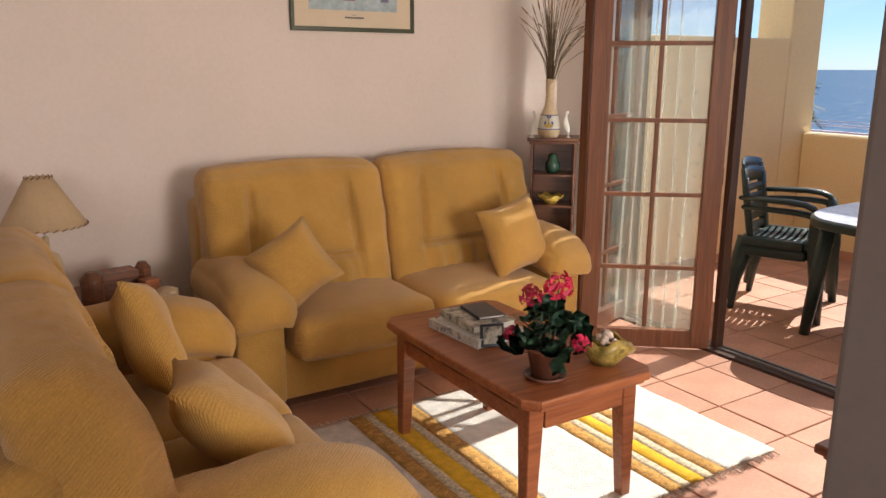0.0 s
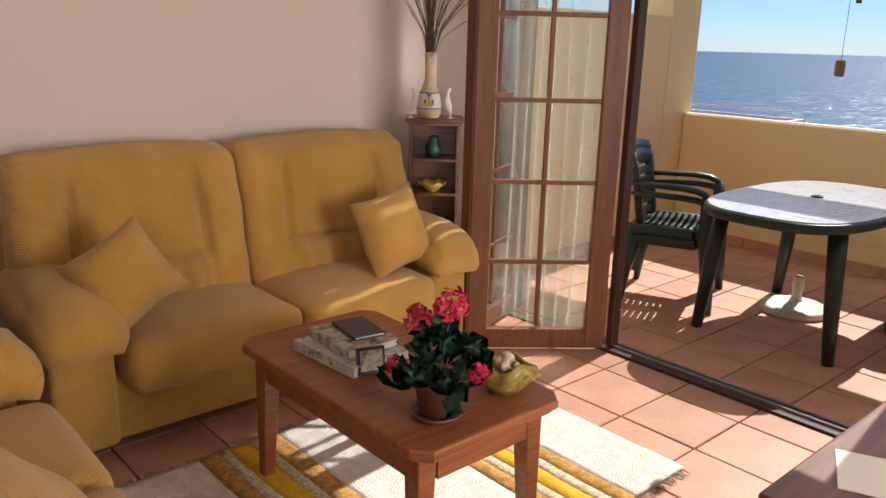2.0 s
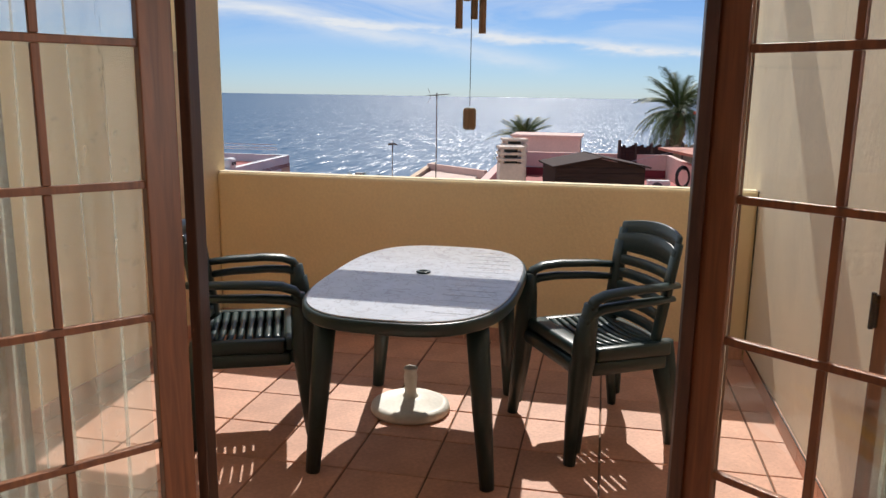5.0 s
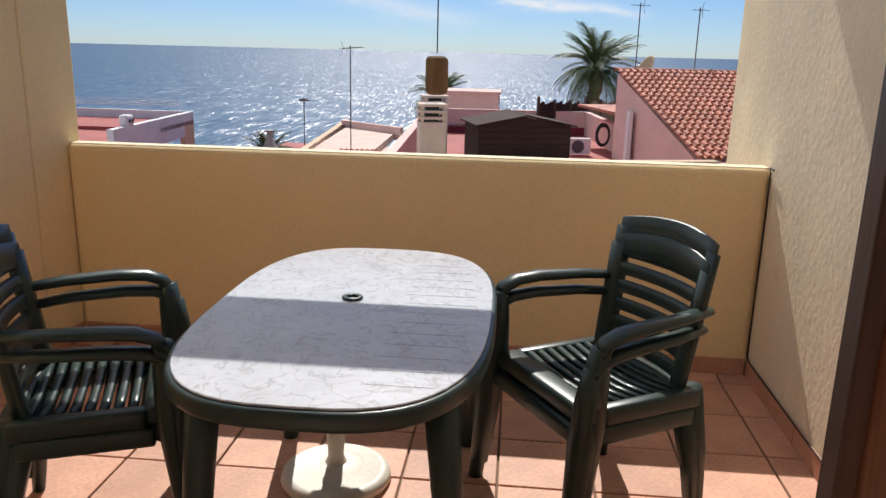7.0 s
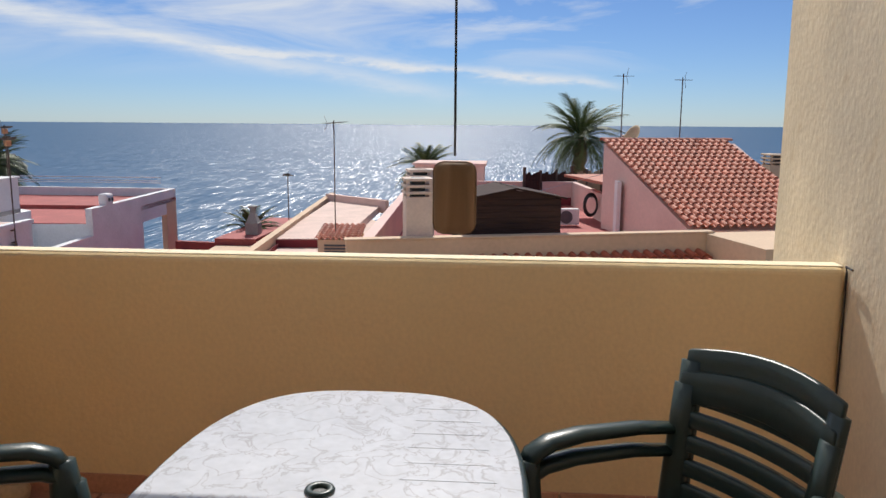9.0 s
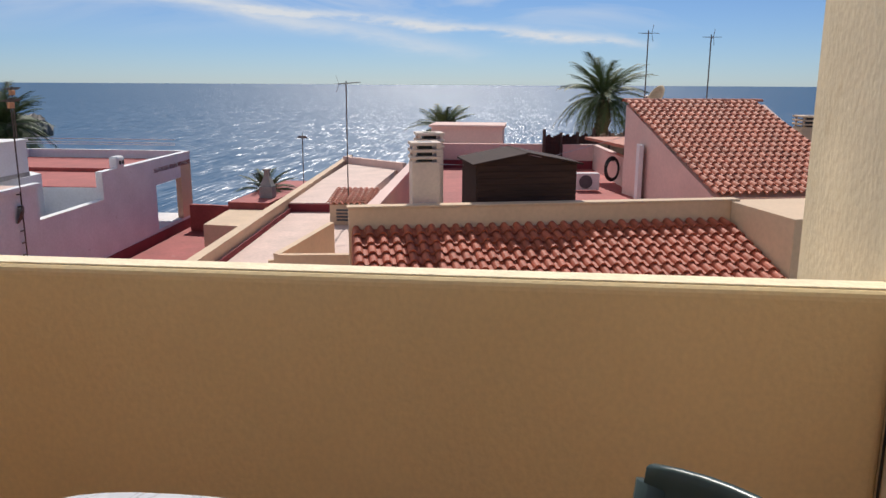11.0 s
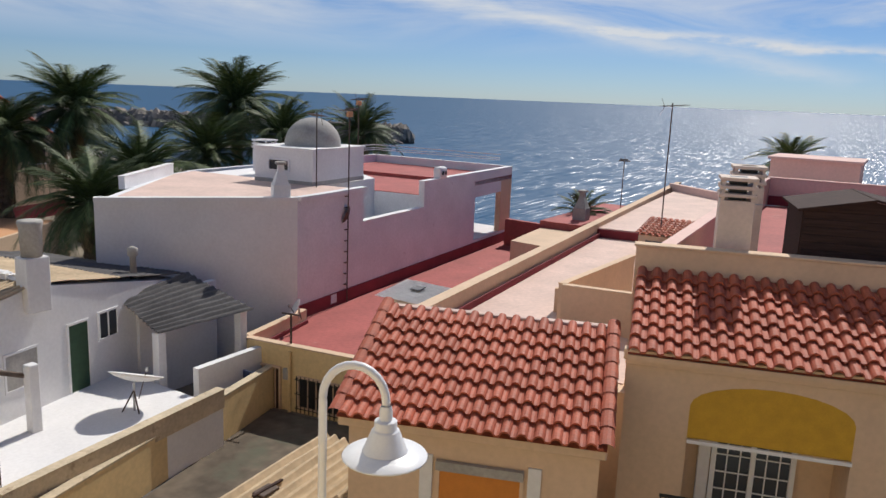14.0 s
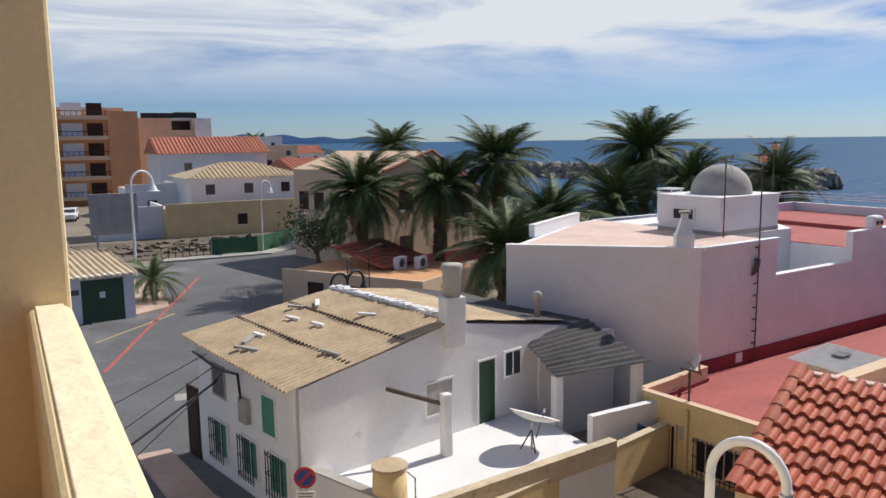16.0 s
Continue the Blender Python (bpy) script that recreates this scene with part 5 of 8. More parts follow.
for k in range(7):
    x = 3.40 + k * 0.33
    part("skirting_tile", box(x, 0.3855, 0.0005, min(x + 0.325, 5.715), 0.397, 0.082, 0.002), M["terracotta_out"], sk)
    part("skirting_tile", box(x, 3.678, 0.0005, min(x + 0.325, 5.715), 3.6895, 0.082, 0.002), M["terracotta_out"], sk)

# ---- town, sea and coast ----
GZ, SEA = -7.0, -11.0
structure("sea", box(40, -4800, SEA - 1, 4890, 4890, SEA), M["sea"], "deep blue sea glittering under the sun", "sea")
land = prism([(-900, -900), (43, -900), (46, -60), (50, 10), (48, 34), (60, 60), (66, 112), (84, 190), (120, 330), (240, 700), (420, 1500), (-900, 1500)], GZ - 6, GZ)
structure("ground", land, M["ground"], "dry ground of the seaside town", "ground")
structure("road", prism([(5.9, -30), (16, -30), (16, 25), (15.5, 32), (19.5, 38), (21, 46), (25, 53), (33, 66), (44, 110), (46, 190), (42, 190), (37, 112), (27, 70), (23.5, 58), (15, 58), (11, 56), (-20, 64), (-20, 40), (5.9, 38)], GZ + 0.004, GZ + 0.03), M["asphalt"], "grey asphalt street with worn patches", "road")
M["redline"] = material("faded_red_line", (0.42, 0.10, 0.09), 0.9, vary=0.15)
M["lineyellow"] = material("faded_yellow_line", (0.42, 0.33, 0.16), 0.9, vary=0.2)


def strip(name, a, b, w, z, mat, label, category):
    d = (Vector(b) - Vector(a)).normalized()
    s = Vector((-d.y, d.x)) * w / 2
    return structure(name, prism([tuple(Vector(a) - s), tuple(Vector(b) - s), tuple(Vector(b) + s), tuple(Vector(a) + s)], z, z + 0.006), mat, label, category)


strip("road_line_red", (8.4, 31.6), (15.9, 50.5), 0.16, GZ + 0.03, M["redline"], "faded red line painted on the asphalt", "road marking")
strip("road_line_yellow", (8.6, 36.5), (12.6, 40.6), 0.12, GZ + 0.03, M["lineyellow"], "faded yellow line at the kerb", "road marking")
strip("road_patch", (13.6, 36.5), (16.2, 43.5), 1.5, GZ + 0.03, M["greydark"], "dark patch of newer asphalt", "road patch")
strip("road_plate", (10.1, 27.2), (11.2, 27.0), 0.7, GZ + 0.03, M["concrete"], "pale concrete cover set in the asphalt", "manhole")
structure("pavement_garage", prism([(10.9, 41.0), (12.6, 42.0), (13.4, 48.5), (11.4, 53), (9.5, 53)], GZ, GZ + 0.15, bevel=0.02), M["pave"], "pink paved corner with a kerb", "pavement")
structure("pavement_lot", prism([(15, 58.2), (23, 58.0), (25.5, 60), (29.5, 66), (28.6, 66.6), (24.5, 61), (22.6, 59.3), (15, 59.6)], GZ, GZ + 0.15, bevel=0.02), M["concrete"], "pale kerbed pavement round the waste lot", "pavement")
structure("pavement_house", prism([(9.1, 22.5), (9.5, 19.0), (11.6, 13.0), (10.7, 12.6), (8.6, 18.6), (8.2, 22.5)], GZ, GZ + 0.15, bevel=0.02), M["pave"], "narrow paved strip beside the white house", "pavement")
structure("ground_lot", prism([(12, 60), (24.5, 61.3), (28.5, 67), (28, 72), (10, 72)], GZ, GZ + 0.05), M["dirt"], "rough waste ground behind a green fence", "ground")


def frame_at(p, ang):
    return pose(p[0], p[1], 0, 0, 0, ang)


# -- clay tile roofs
def s_tile(w, ln, mat, name="roof_tile"):
    """One clay tile: a raised barrel and its trough, x across, y up the slope."""
    own = bmesh.new()
    prof = [(-0.5, -0.02), (-0.43, 0.22), (-0.32, 0.38), (-0.16, 0.45), (0.0, 0.38), (0.11, 0.22), (0.18, -0.02), (0.34, -0.08), (0.5, -0.02)]
    a = [own.verts.new((x * w, 0.0, z * w * 0.74 + 0.056)) for x, z in prof]
    b = [own.verts.new((x * w * 0.96, ln, z * w * 0.68)) for x, z in prof]
    c = [own.verts.new((x * w, 0.0, z * w * 0.74 + 0.018)) for x, z in prof]
    for k in range(len(prof) - 1):
        own.faces.new((a[k], a[k + 1], b[k + 1], b[k]))
        own.faces.new((c[k], c[k + 1], a[k + 1], a[k]))
    return mesh(name, own, mat, False)


def tile_roof(parent, m, width, run, z0, z1, w, ln, mat, skew=0.0, pieces=True, seed=1):
    """Tiles over a slope in the frame m: x along the eave, y up towards the ridge; skew shifts the ridge along x."""
    rnd = random.Random(seed)
    slope = math.hypot(run, z1 - z0)
    tilt = math.degrees(math.atan2(z1 - z0, run))
    nx, ny = max(1, round(width / w)), max(1, round(slope / (ln * 0.84)))
    w, step = width / nx, 1.0 / ny
    d = s_tile(w, slope * step * 1.16, mat)
    rest = None if pieces else bmesh.new()
    for j in range(ny):
        for i in range(nx):
            f = j * step
            mm = m @ pose(w * (i + 0.5) + skew * f, run * f, z0 + (z1 - z0) * f, tilt + rnd.uniform(-0.6, 0.6), rnd.uniform(-1, 1), rnd.uniform(-0.8, 0.8))
            if pieces:
                part("roof_tile", d, None, parent, m=mm)
            else:
                k = len(rest.verts)
                rest.from_mesh(d)
                rest.verts.ensure_lookup_table()
                bmesh.ops.transform(rest, matrix=mm, verts=rest.verts[k:])
    if not pieces:
        part("roof_tiles", rest, mat, parent, kind="stuff")


def ridge_row(parent, a, b, r, mat, n):
    """Half-round cap tiles along a line."""
    a, b = Vector(a), Vector(b)
    step = (b - a) / n
    own = bmesh.new()
    ring = []
    for y, rr in ((0.0, r), (step.length * 1.12, r * 0.86)):
        ring.append([own.verts.new((rr * math.cos(math.pi * k / 6), y, rr * 0.8 * math.sin(math.pi * k / 6))) for k in range(7)])
    for k in range(6):
        own.faces.new((ring[0][k], ring[0][k + 1], ring[1][k + 1], ring[1][k]))
    d = mesh("cap_tile", own, mat)
    ang = math.degrees(math.atan2(step.y, step.x)) - 90
    up = math.degrees(math.atan2(step.z, math.hypot(step.x, step.y)))
    for k in range(n):
        p = a + step * k
        part("cap_tile", d, None, parent, m=pose(p.x, p.y, p.z, up, 0, ang))


def slab(parent, name, pts, z0, z1, mat, label="", bevel=0.0):
    return part(name, prism(pts, z0, z1, bevel=bevel), mat, parent, label)


def wall_line(parent, a, b, z0, z1, t, mat, name="wall", cap=None):
    """A wall with thickness along a line on plan, with a slightly wider cap if asked."""
    d = (Vector(b) - Vector(a)).normalized()
    s = Vector((-d.y, d.x)) * t / 2
    q = [tuple(Vector(a) - s), tuple(Vector(b) - s), tuple(Vector(b) + s), tuple(Vector(a) + s)]
    part(name, prism(q, z0, z1), mat, parent)
    if cap:
        s2 = s * 1.12
        part("coping", prism([tuple(Vector(a) - s2), tuple(Vector(b) - s2), tuple(Vector(b) + s2), tuple(Vector(a) + s2)], z1 + 0.001, z1 + 0.04), cap, parent)


def opening(parent, m, x0, x1, z0, z1, kind="window", frame_mat="white", glass_mat="paneglass", bars=0, grille=False, depth=0.06):
    """A window or door on the face y = 0 of the frame m, looking to -y: frame, pane, sill, perhaps a grille."""
    w = part(kind, box(x0, -0.012, z0, x1, 0.03, z1, m=m), M[glass_mat], parent)
    f = 0.055
    for a in ((x0 - f, z0 - f, x0, z1 + f), (x1, z0 - f, x1 + f, z1 + f), (x0, z1, x1, z1 + f), (x0, z0 - f, x1, z0)):
        part("window_frame", box(a[0], -depth, a[1], a[2], 0.03, a[3], m=m), M[frame_mat], w)
    for k in range(bars):
        x = x0 + (x1 - x0) * (k + 1) / (bars + 1)
        part("glazing_bar", box(x - 0.015, -0.035, z0, x + 0.015, -0.014, z1, m=m), M[frame_mat], w)
    if grille:
        n = max(4, int((x1 - x0) / 0.12))
        for k in range(n + 1):
            x = x0 + (x1 - x0) * k / n
            part("grille_bar", box(x - 0.009, -depth - 0.12, z0 - 0.1, x + 0.009, -depth - 0.10, z1 + 0.1, m=m), M["black"], w)
        for z in (z0, (z0 + z1) / 2, z1):
            part("grille_bar", box(x0 - 0.05, -depth - 0.115, z - 0.01, x1 + 0.05, -depth - 0.105, z + 0.01, m=m), M["black"], w)
            part("grille_bracket", box(x0 - 0.05, -depth - 0.105, z - 0.01, x0 - 0.03, 0.0, z + 0.01, m=m), M["black"], w)
    return w


def corrugated(name, m, width, run, z0, z1, mat, parent, pitch=0.17, amp=0.03, seed=0, label=""):
    """A corrugated sheet: ribs run up the slope, x across."""
    own = bmesh.new()
    nx, ny = int(width / pitch * 6), 8
    vs = []
    for i in range(nx + 1):
        col = []
        for j in range(ny + 1):
            x, f = width * i / nx, j / ny
            z = z0 + (z1 - z0) * f + amp * math.sin(2 * math.pi * x / pitch) + 0.02 * noise.noise(Vector((x * 0.7, f * 3, seed)))
            col.append(own.verts.new((x, run * f, z)))
        vs.append(col)
    for i in range(nx):
        for j in range(ny):
            own.faces.new((vs[i][j], vs[i + 1][j], vs[i + 1][j + 1], vs[i][j + 1]))
    bmesh.ops.solidify(own, geom=own.faces[:], thickness=0.012)
    if m is not None:
        bmesh.ops.transform(own, matrix=m, verts=own.verts)
    return part(name, own, mat, parent, label)


def antenna(x, y, z0, z1, spread=0.7, ang=20, dish=False, boxy=False):
    a = thing("tv_antenna", "rooftop television aerial on a thin metal mast", "antenna", pose(x, y, z0), group="rooftop aerials")
    h = z1 - z0
    part("mast", tube([(0, 0, 0), (0, 0, h)], 0.022, 6), M["rust"], a)
    c, s = math.cos(radians(ang)), math.sin(radians(ang))
    part("boom", tube([(-c * spread * 0.5, -s * spread * 0.5, h - 0.12), (c * spread * 0.9, s * spread * 0.9, h - 0.05)], 0.012, 5), M["rust"], a)
    for k in range(7):
        f = -0.4 + 0.2 * k
        p = (c * spread * f, s * spread * f, h - 0.11 + 0.01 * k)
        e = 0.28 - 0.02 * k
        part("element", tube([(p[0] - s * e, p[1] + c * e, p[2]), (p[0] + s * e, p[1] - c * e, p[2])], 0.008, 4), M["rust"], a)
    for k in (-1, 1):
        part("reflector", tube([(-c * spread * 0.45, -s * spread * 0.45, h - 0.12), (-c * spread * 0.65, -s * spread * 0.65, h - 0.12 + k * 0.28)], 0.008, 4), M["rust"], a)
    if boxy:
        part("amplifier_box", box(-0.12, -0.05, h - 0.32, 0.12, 0.05, h - 0.14, 0.01), M["orangewall"], a)
    if dish:
        part("dish", lathe([(0.0, 0.0), (0.12, 0.012), (0.24, 0.05), (0.33, 0.1)], 20, cap=False, m=pose(0.1, 0.05, h * 0.45, 70, 0, -150)), M["rust"], a, "rusty satellite dish", True)
    return a


def sat_dish(label, m, r, mat, tilt=62):
    d = thing("satellite_dish", label, "satellite dish", m)
    own = lathe([(0.0, 0.0), (r * 0.4, r * 0.04), (r * 0.75, r * 0.14), (r, r * 0.26)], 28, cap=False, m=pose(0, 0, r * 1.1, tilt, 0, 0))
    bmesh.ops.solidify(own, geom=own.faces[:], thickness=0.012)
    part("dish", own, mat, d, smooth=True)
    part("mast", tube([(0, 0.05, 0), (0, 0.05, r * 1.1)], 0.03, 8), M["metal"], d)
    for k in (-1, 1):
        part("brace", tube([(k * r * 0.35, 0.35 * r, 0), (0, 0.06, r * 0.8)], 0.018, 6), M["rust"], d)
    part("feed_arm", tube([(0, -r * 0.2, r * 0.35), (0, -r * 0.75, r * 1.25)], 0.014, 6), M["rust"], d)
    part("feed", lathe([(0.04, 0), (0.05, 0.1), (0.0, 0.1)], 10, m=pose(0, -r * 0.78, r * 1.22, 20), cap=False), M["metal"], d)
    return d


def chimney(label, x, y, z0, w, h, mat, slats=True, ang=0):
    c = thing("chimney", label, "chimney", pose(x, y, z0, 0, 0, ang), group="rooftop chimneys")
    part("shaft", box(-w, -w, 0, w, w, h, 0.01), mat, c)
    if slats:
        for k in range(3):
            part("vent_slab", box(-w * 1.08, -w * 1.08, h + 0.06 + k * 0.14, w * 1.08, w * 1.08, h + 0.12 + k * 0.14, 0.008), mat, c)
            for sx in (-1, 1):
                for sy in (-1, 1):
                    part("vent_post", box(sx * w * 0.85 - 0.03, sy * w * 0.85 - 0.03, h + k * 0.14 - 0.02, sx * w * 0.85 + 0.03, sy * w * 0.85 + 0.03, h + 0.06 + k * 0.14), mat, c)
        part("core", box(-w * 0.5, -w * 0.5, h, w * 0.5, w * 0.5, h + 0.40), M["black"], c)
    else:
        part("shoulder", lathe([(w * 1.25, h), (w * 0.75, h + w * 1.1), (w * 0.55, h + w * 1.5), (w * 0.5, h + w * 2.3)], 4, m=pose(0, 0, 0, 0, 0, 45)), mat, c)
        part("cowl", box(-w * 0.6, -w * 0.6, h + w * 2.3, w * 0.6, w * 0.6, h + w * 2.6, 0.01), M["concrete"], c)
    return c


# -- house with the dome: white flank, pink-tinged side
wh = thing("domed_house", "large whitewashed house with a flat roof and a small dome", "house")
K, FL, BL, BR, CR = (23.25, 16.75), (19.0, 20.6), (25.3, 25.0), (40.9, 26.6), (40.9, 18.07)
DECK = -5.6


def along(a, b, f, off=0.0):
    a, b = Vector(a), Vector(b)
    d = (b - a).normalized()
    p = a + (b - a) * f + Vector((-d.y, d.x)) * off
    return (p.x, p.y)


N1, N2, N3 = along(K, CR, 0.2125), along(K, CR, 0.4675), along(K, CR, 0.7425)
N1b, N2b, N3b = (N1[0] - 0.1, N1[1] + 2.4), (N2[0] - 0.1, N2[1] + 2.4), (N3[0] - 0.3, 26.3)
MID = (26.6, 25.4)
slab(wh, "wall", [K, N1, N1b, MID, BL, FL], GZ, -1.85, M["pinkwhite"])
slab(wh, "roof_terrace", [along(K, N1, 0.06, 0.2), N1, N1b, (26.6, 25.1), (25.4, 24.8), (19.5, 20.6)], -1.849, -1.83, M["pinkfloor"])
wall_line(wh, K, FL, -1.85, -1.72, 0.26, M["white"], "parapet")
wall_line(wh, K, FL, GZ, -1.852, 0.06, M["white"], "flank_render")
wall_line(wh, K, N1, -1.85, -1.72, 0.26, M["pinkwhite"], "parapet")
wall_line(wh, (21.2, 22.3), (25.3, 24.9), -1.85, -1.46, 0.2, M["pinkwhite"], "parapet", M["white"])
slab(wh, "wall", [N1, N2, N2b, N1b], GZ, -3.95, M["pinkwhite"])
wall_line(wh, along(N1, N2, 0, 0.13), along(N1, N2, 1, 0.13), -3.95, -2.98, 0.26, M["pinkwhite"], "parapet", M["white"])
slab(wh, "wall", [N1b, N2b, N3b, MID], GZ, -1.98, M["white"])
slab(wh, "wall", [N2, N3, N3b, N2b], GZ, -2.5, M["pinkwhite"])
slab(wh, "roof_terrace", [along(N2, N3, 0.02, 0.25), along(N2, N3, 1, 0.25), (N3b[0], 26.0), (N2b[0], 25.8), (N2b[0], N2b[1])], -2.499, -2.47, M["redfloor"])
wall_line(wh, along(N2, CR, 0, 0.13), along(N2, CR, 1, 0.13), -2.5, -1.93, 0.26, M["pinkwhite"], "parapet", M["pinkwhite"])
wall_line(wh, (N1b[0], 25.8), (40.9, 26.6), -2.5, -1.93, 0.2, M["pinkwhite"], "parapet", M["white"])
wall_line(wh, (40.9, 18.2), (40.9, 26.5), -2.5, -1.93, 0.2, M["pinkwhite"], "parapet", M["white"])
slab(wh, "porch_roof", [N3, CR, BR, (N3b[0], 26.5)], -2.5, -2.3, M["redfloor"])
slab(wh, "porch_floor", [N3, CR, BR, (N3b[0], 26.5)], GZ, -5.05, M["pinkwhite"])
q0, q1, q2 = along(N3, CR, 0.03, 0.13), along(N3, CR, 0.70, 0.13), along(N3, CR, 1.0, 0.13)
wall_line(wh, along(N3, CR, 0, 0.13), q0, -5.05, -2.5, 0.26, M["pinkwhite"], "wall")
wall_line(wh, q1, q2, -5.05, -2.5, 0.26, M["beige"], "porch_pillar")
wall_line(wh, q0, q1, -3.05, -2.5, 0.26, M["pinkwhite"], "lintel")
wall_line(wh, along(K, CR, 0.0, -0.02), along(K, CR, 1.0, -0.02), DECK - 0.1, DECK + 0.42, 0.05, M["redband"], "red_band")
wall_line(wh, along(K, CR, 0.10, -0.045), along(K, CR, 0.118, -0.045), DECK + 0.1, DECK + 0.40, 0.02, M["pinkwhite"], "bare_patch")
for z in (-1.35, -1.52, -1.62):
    part("rail", tube([(31.5, 26.2, z), (40.8, 26.6, z), (40.9, 18.8, z)], 0.02, 6), M["lampwhite"], wh)
dx, dy = 26.4, 18.85
part("stair_tower", box(0, 0, -1.85, 3.3, 2.6, -0.60, 0.01, m=pose(dx, dy, 0, 0, 0, 4)), M["white"], wh)
part("tower_coping", box(-0.05, -0.05, -0.60, 3.35, 2.65, -0.54, 0.01, m=pose(dx, dy, 0, 0, 0, 4)), M["white"], wh)
part("tower_plinth", box(-0.01, -0.012, -1.85, 3.31, 2.61, -1.7, m=pose(dx, dy, 0, 0, 0, 4)), M["concrete"], wh)
part("dome", lathe([(1.05, -0.54)] + [(1.05 * math.cos(radians(a)), -0.50 + 1.0 * math.sin(radians(a))) for a in range(0, 90, 9)] + [(0.01, 0.50)], 32, m=pose(dx + 1.6, dy + 1.35, 0), cap=False), M["concrete"], wh, "grey plastered dome", True)
opening(wh, pose(dx, dy, 0, 0, 0, -86), -1.9, -1.05, -1.36, -1.02, frame_mat="white", glass_mat="black")
vx, vy = along(K, CR, 0.56, 0.15)
part("vent_block", box(-0.3, -0.2, 0, 0.3, 0.2, 0.5, 0.12, 4, m=pose(vx, vy, -1.93)), M["white"], wh, smooth=True)
for k in (-0.12, 0.12):
    part("vent_hole", lathe([(0.08, 0), (0.08, 0.02)], 16, m=pose(vx + k, vy - 0.205, -1.68, 90)), M["black"], wh)
chimney("white plastered chimney with a small square cowl", 23.05, 17.25, -1.85, 0.26, 0.5, M["white"], slats=False, ang=-38)
chimney("white slatted chimney behind the dome", 29.0, 23.6, -1.85, 0.35, 0.9, M["white"], ang=4)
ax, ay = along(K, CR, 0.1475, -0.12)
antenna(ax, ay, DECK, 1.0, boxy=True, dish=True)
for k in range(9):
    bx, by = along(K, CR, 0.1475, -0.04)
    part("cable_clip", box(bx - 0.06, by - 0.05, -5.0 + k * 0.38, bx + 0.06, by + 0.02, -4.97 + k * 0.38), M["rust"], wh)
antenna(30.4, 19.9, -1.85, 1.3, boxy=True)
antenna(26.2, 18.5, -1.85, 0.75, 0.9, 60)

# -- red flat roof and the ochre wall below it
rr = thing("red_roof_house", "low ochre house with a red painted flat roof", "house")
YB, YR = (20.0, 15.86), (20.75, 9.75)
slab(rr, "wall", [YB, YR, (52.5, 12.6), (40.9, 18.0), (23.3, 16.7), (22.9, 16.6)], GZ - 1.2, DECK - 0.03, M["ochre"])
slab(rr, "flat_roof", [(20.1, 15.8), (20.85, 9.9), (47, 12.1), (40.9, 17.95), (23.3, 16.65)], DECK - 0.029, DECK, M["redfloor"])
wall_line(rr, (20.1, 15.75), (20.86, 9.8), DECK - 0.03, -5.2, 0.2, M["ochre"], "parapet", M["beige"])
wall_line(rr, (20.2, 15.82), (23.1, 16.35), DECK - 0.03, -5.2, 0.2, M["beige"], "parapet", M["beige"])
wall_line(rr, (20.5, 15.70), (23.1, 16.20), DECK, DECK + 0.12, 0.05, M["redband"], "red_band")
wall_line(rr, (38.6, 12.6), (39.2, 17.4), DECK, -4.3, 0.25, M["redfloor"], "parapet")
slab(rr, "roof_hut", [(32.5, 12.4), (32.7, 14.0), (36.5, 14.4), (36.5, 12.6)], DECK, -4.05, M["beige"])
slab(rr, "roof_hut", [(36.6, 12.6), (36.6, 14.5), (44.5, 14.4), (44.5, 12.6)], DECK, -3.75, M["redfloor"])
mm = frame_at(YB, math.degrees(math.atan2(YR[1] - YB[1], YR[0] - YB[0])))
opening(rr, mm, 0.45, 1.25, -7.0, -5.85, "door", "beige", "shedbrown", bars=5)
opening(rr, mm, 1.9, 3.2, -6.8, -6.0, "window", "beige", "black", bars=4, grille=True)
part("drain_pipe", tube([mm @ Vector((1.6, -0.06, -5.3)), mm @ Vector((1.6, -0.06, -8))], 0.05, 8), M["ochre"], rr)
part("meter_box", box(-0.01, -0.10, -6.1, 0.16, 0, -5.8, 0.01, m=mm @ pose(1.42, 0, 0)), M["concrete"], rr)
sh_ = thing("roof_hatch", "small roof hut with a pale corrugated metal sheet", "hatch", pose(22.5, 11.6, DECK, 0, 0, 10))
part("kerb", box(0, 0, 0, 1.9, 1.25, 1.48, 0.01), M["beige"], sh_)
corrugated("metal_sheet", pose(-0.15, -0.15, 1.55), 2.2, 1.55, 0.0, 0.10, M["metalsheet"], sh_, 0.14, 0.02)
part("sheet_patch", box(0.9, 0.5, 1.65, 1.35, 0.8, 1.68), M["greydark"], sh_)
sat_dish("small round satellite dish on a pole by the roof hut", pose(25.2, 13.6, DECK, 0, 0, 200), 0.30, M["metalsheet"])
sat_dish("small satellite dish fixed above the roof parapet", pose(22.3, 15.9, -5.2, 0, 0, 230), 0.28, M["metalsheet"])
tp_ = thing("tee_post", "rusty iron post with a short crossbar on the roof edge", "post", pose(20.35, 14.4, DECK))
part("upright", tube([(0, 0, 0), (0, 0, 1.25)], 0.03, 8), M["rust"], tp_)
part("crossbar", tube([(-0.06, 0.26, 1.25), (0.06, -0.26, 1.25)], 0.025, 8), M["rust"], tp_)
antenna(40.0, 12.0, -4.2, -1.0, 0.6, 20)
chimney("short dark chimney at the seaward end of the red roof", 38.2, 13.2, -3.75, 0.3, 0.55, M["concrete"], slats=False)

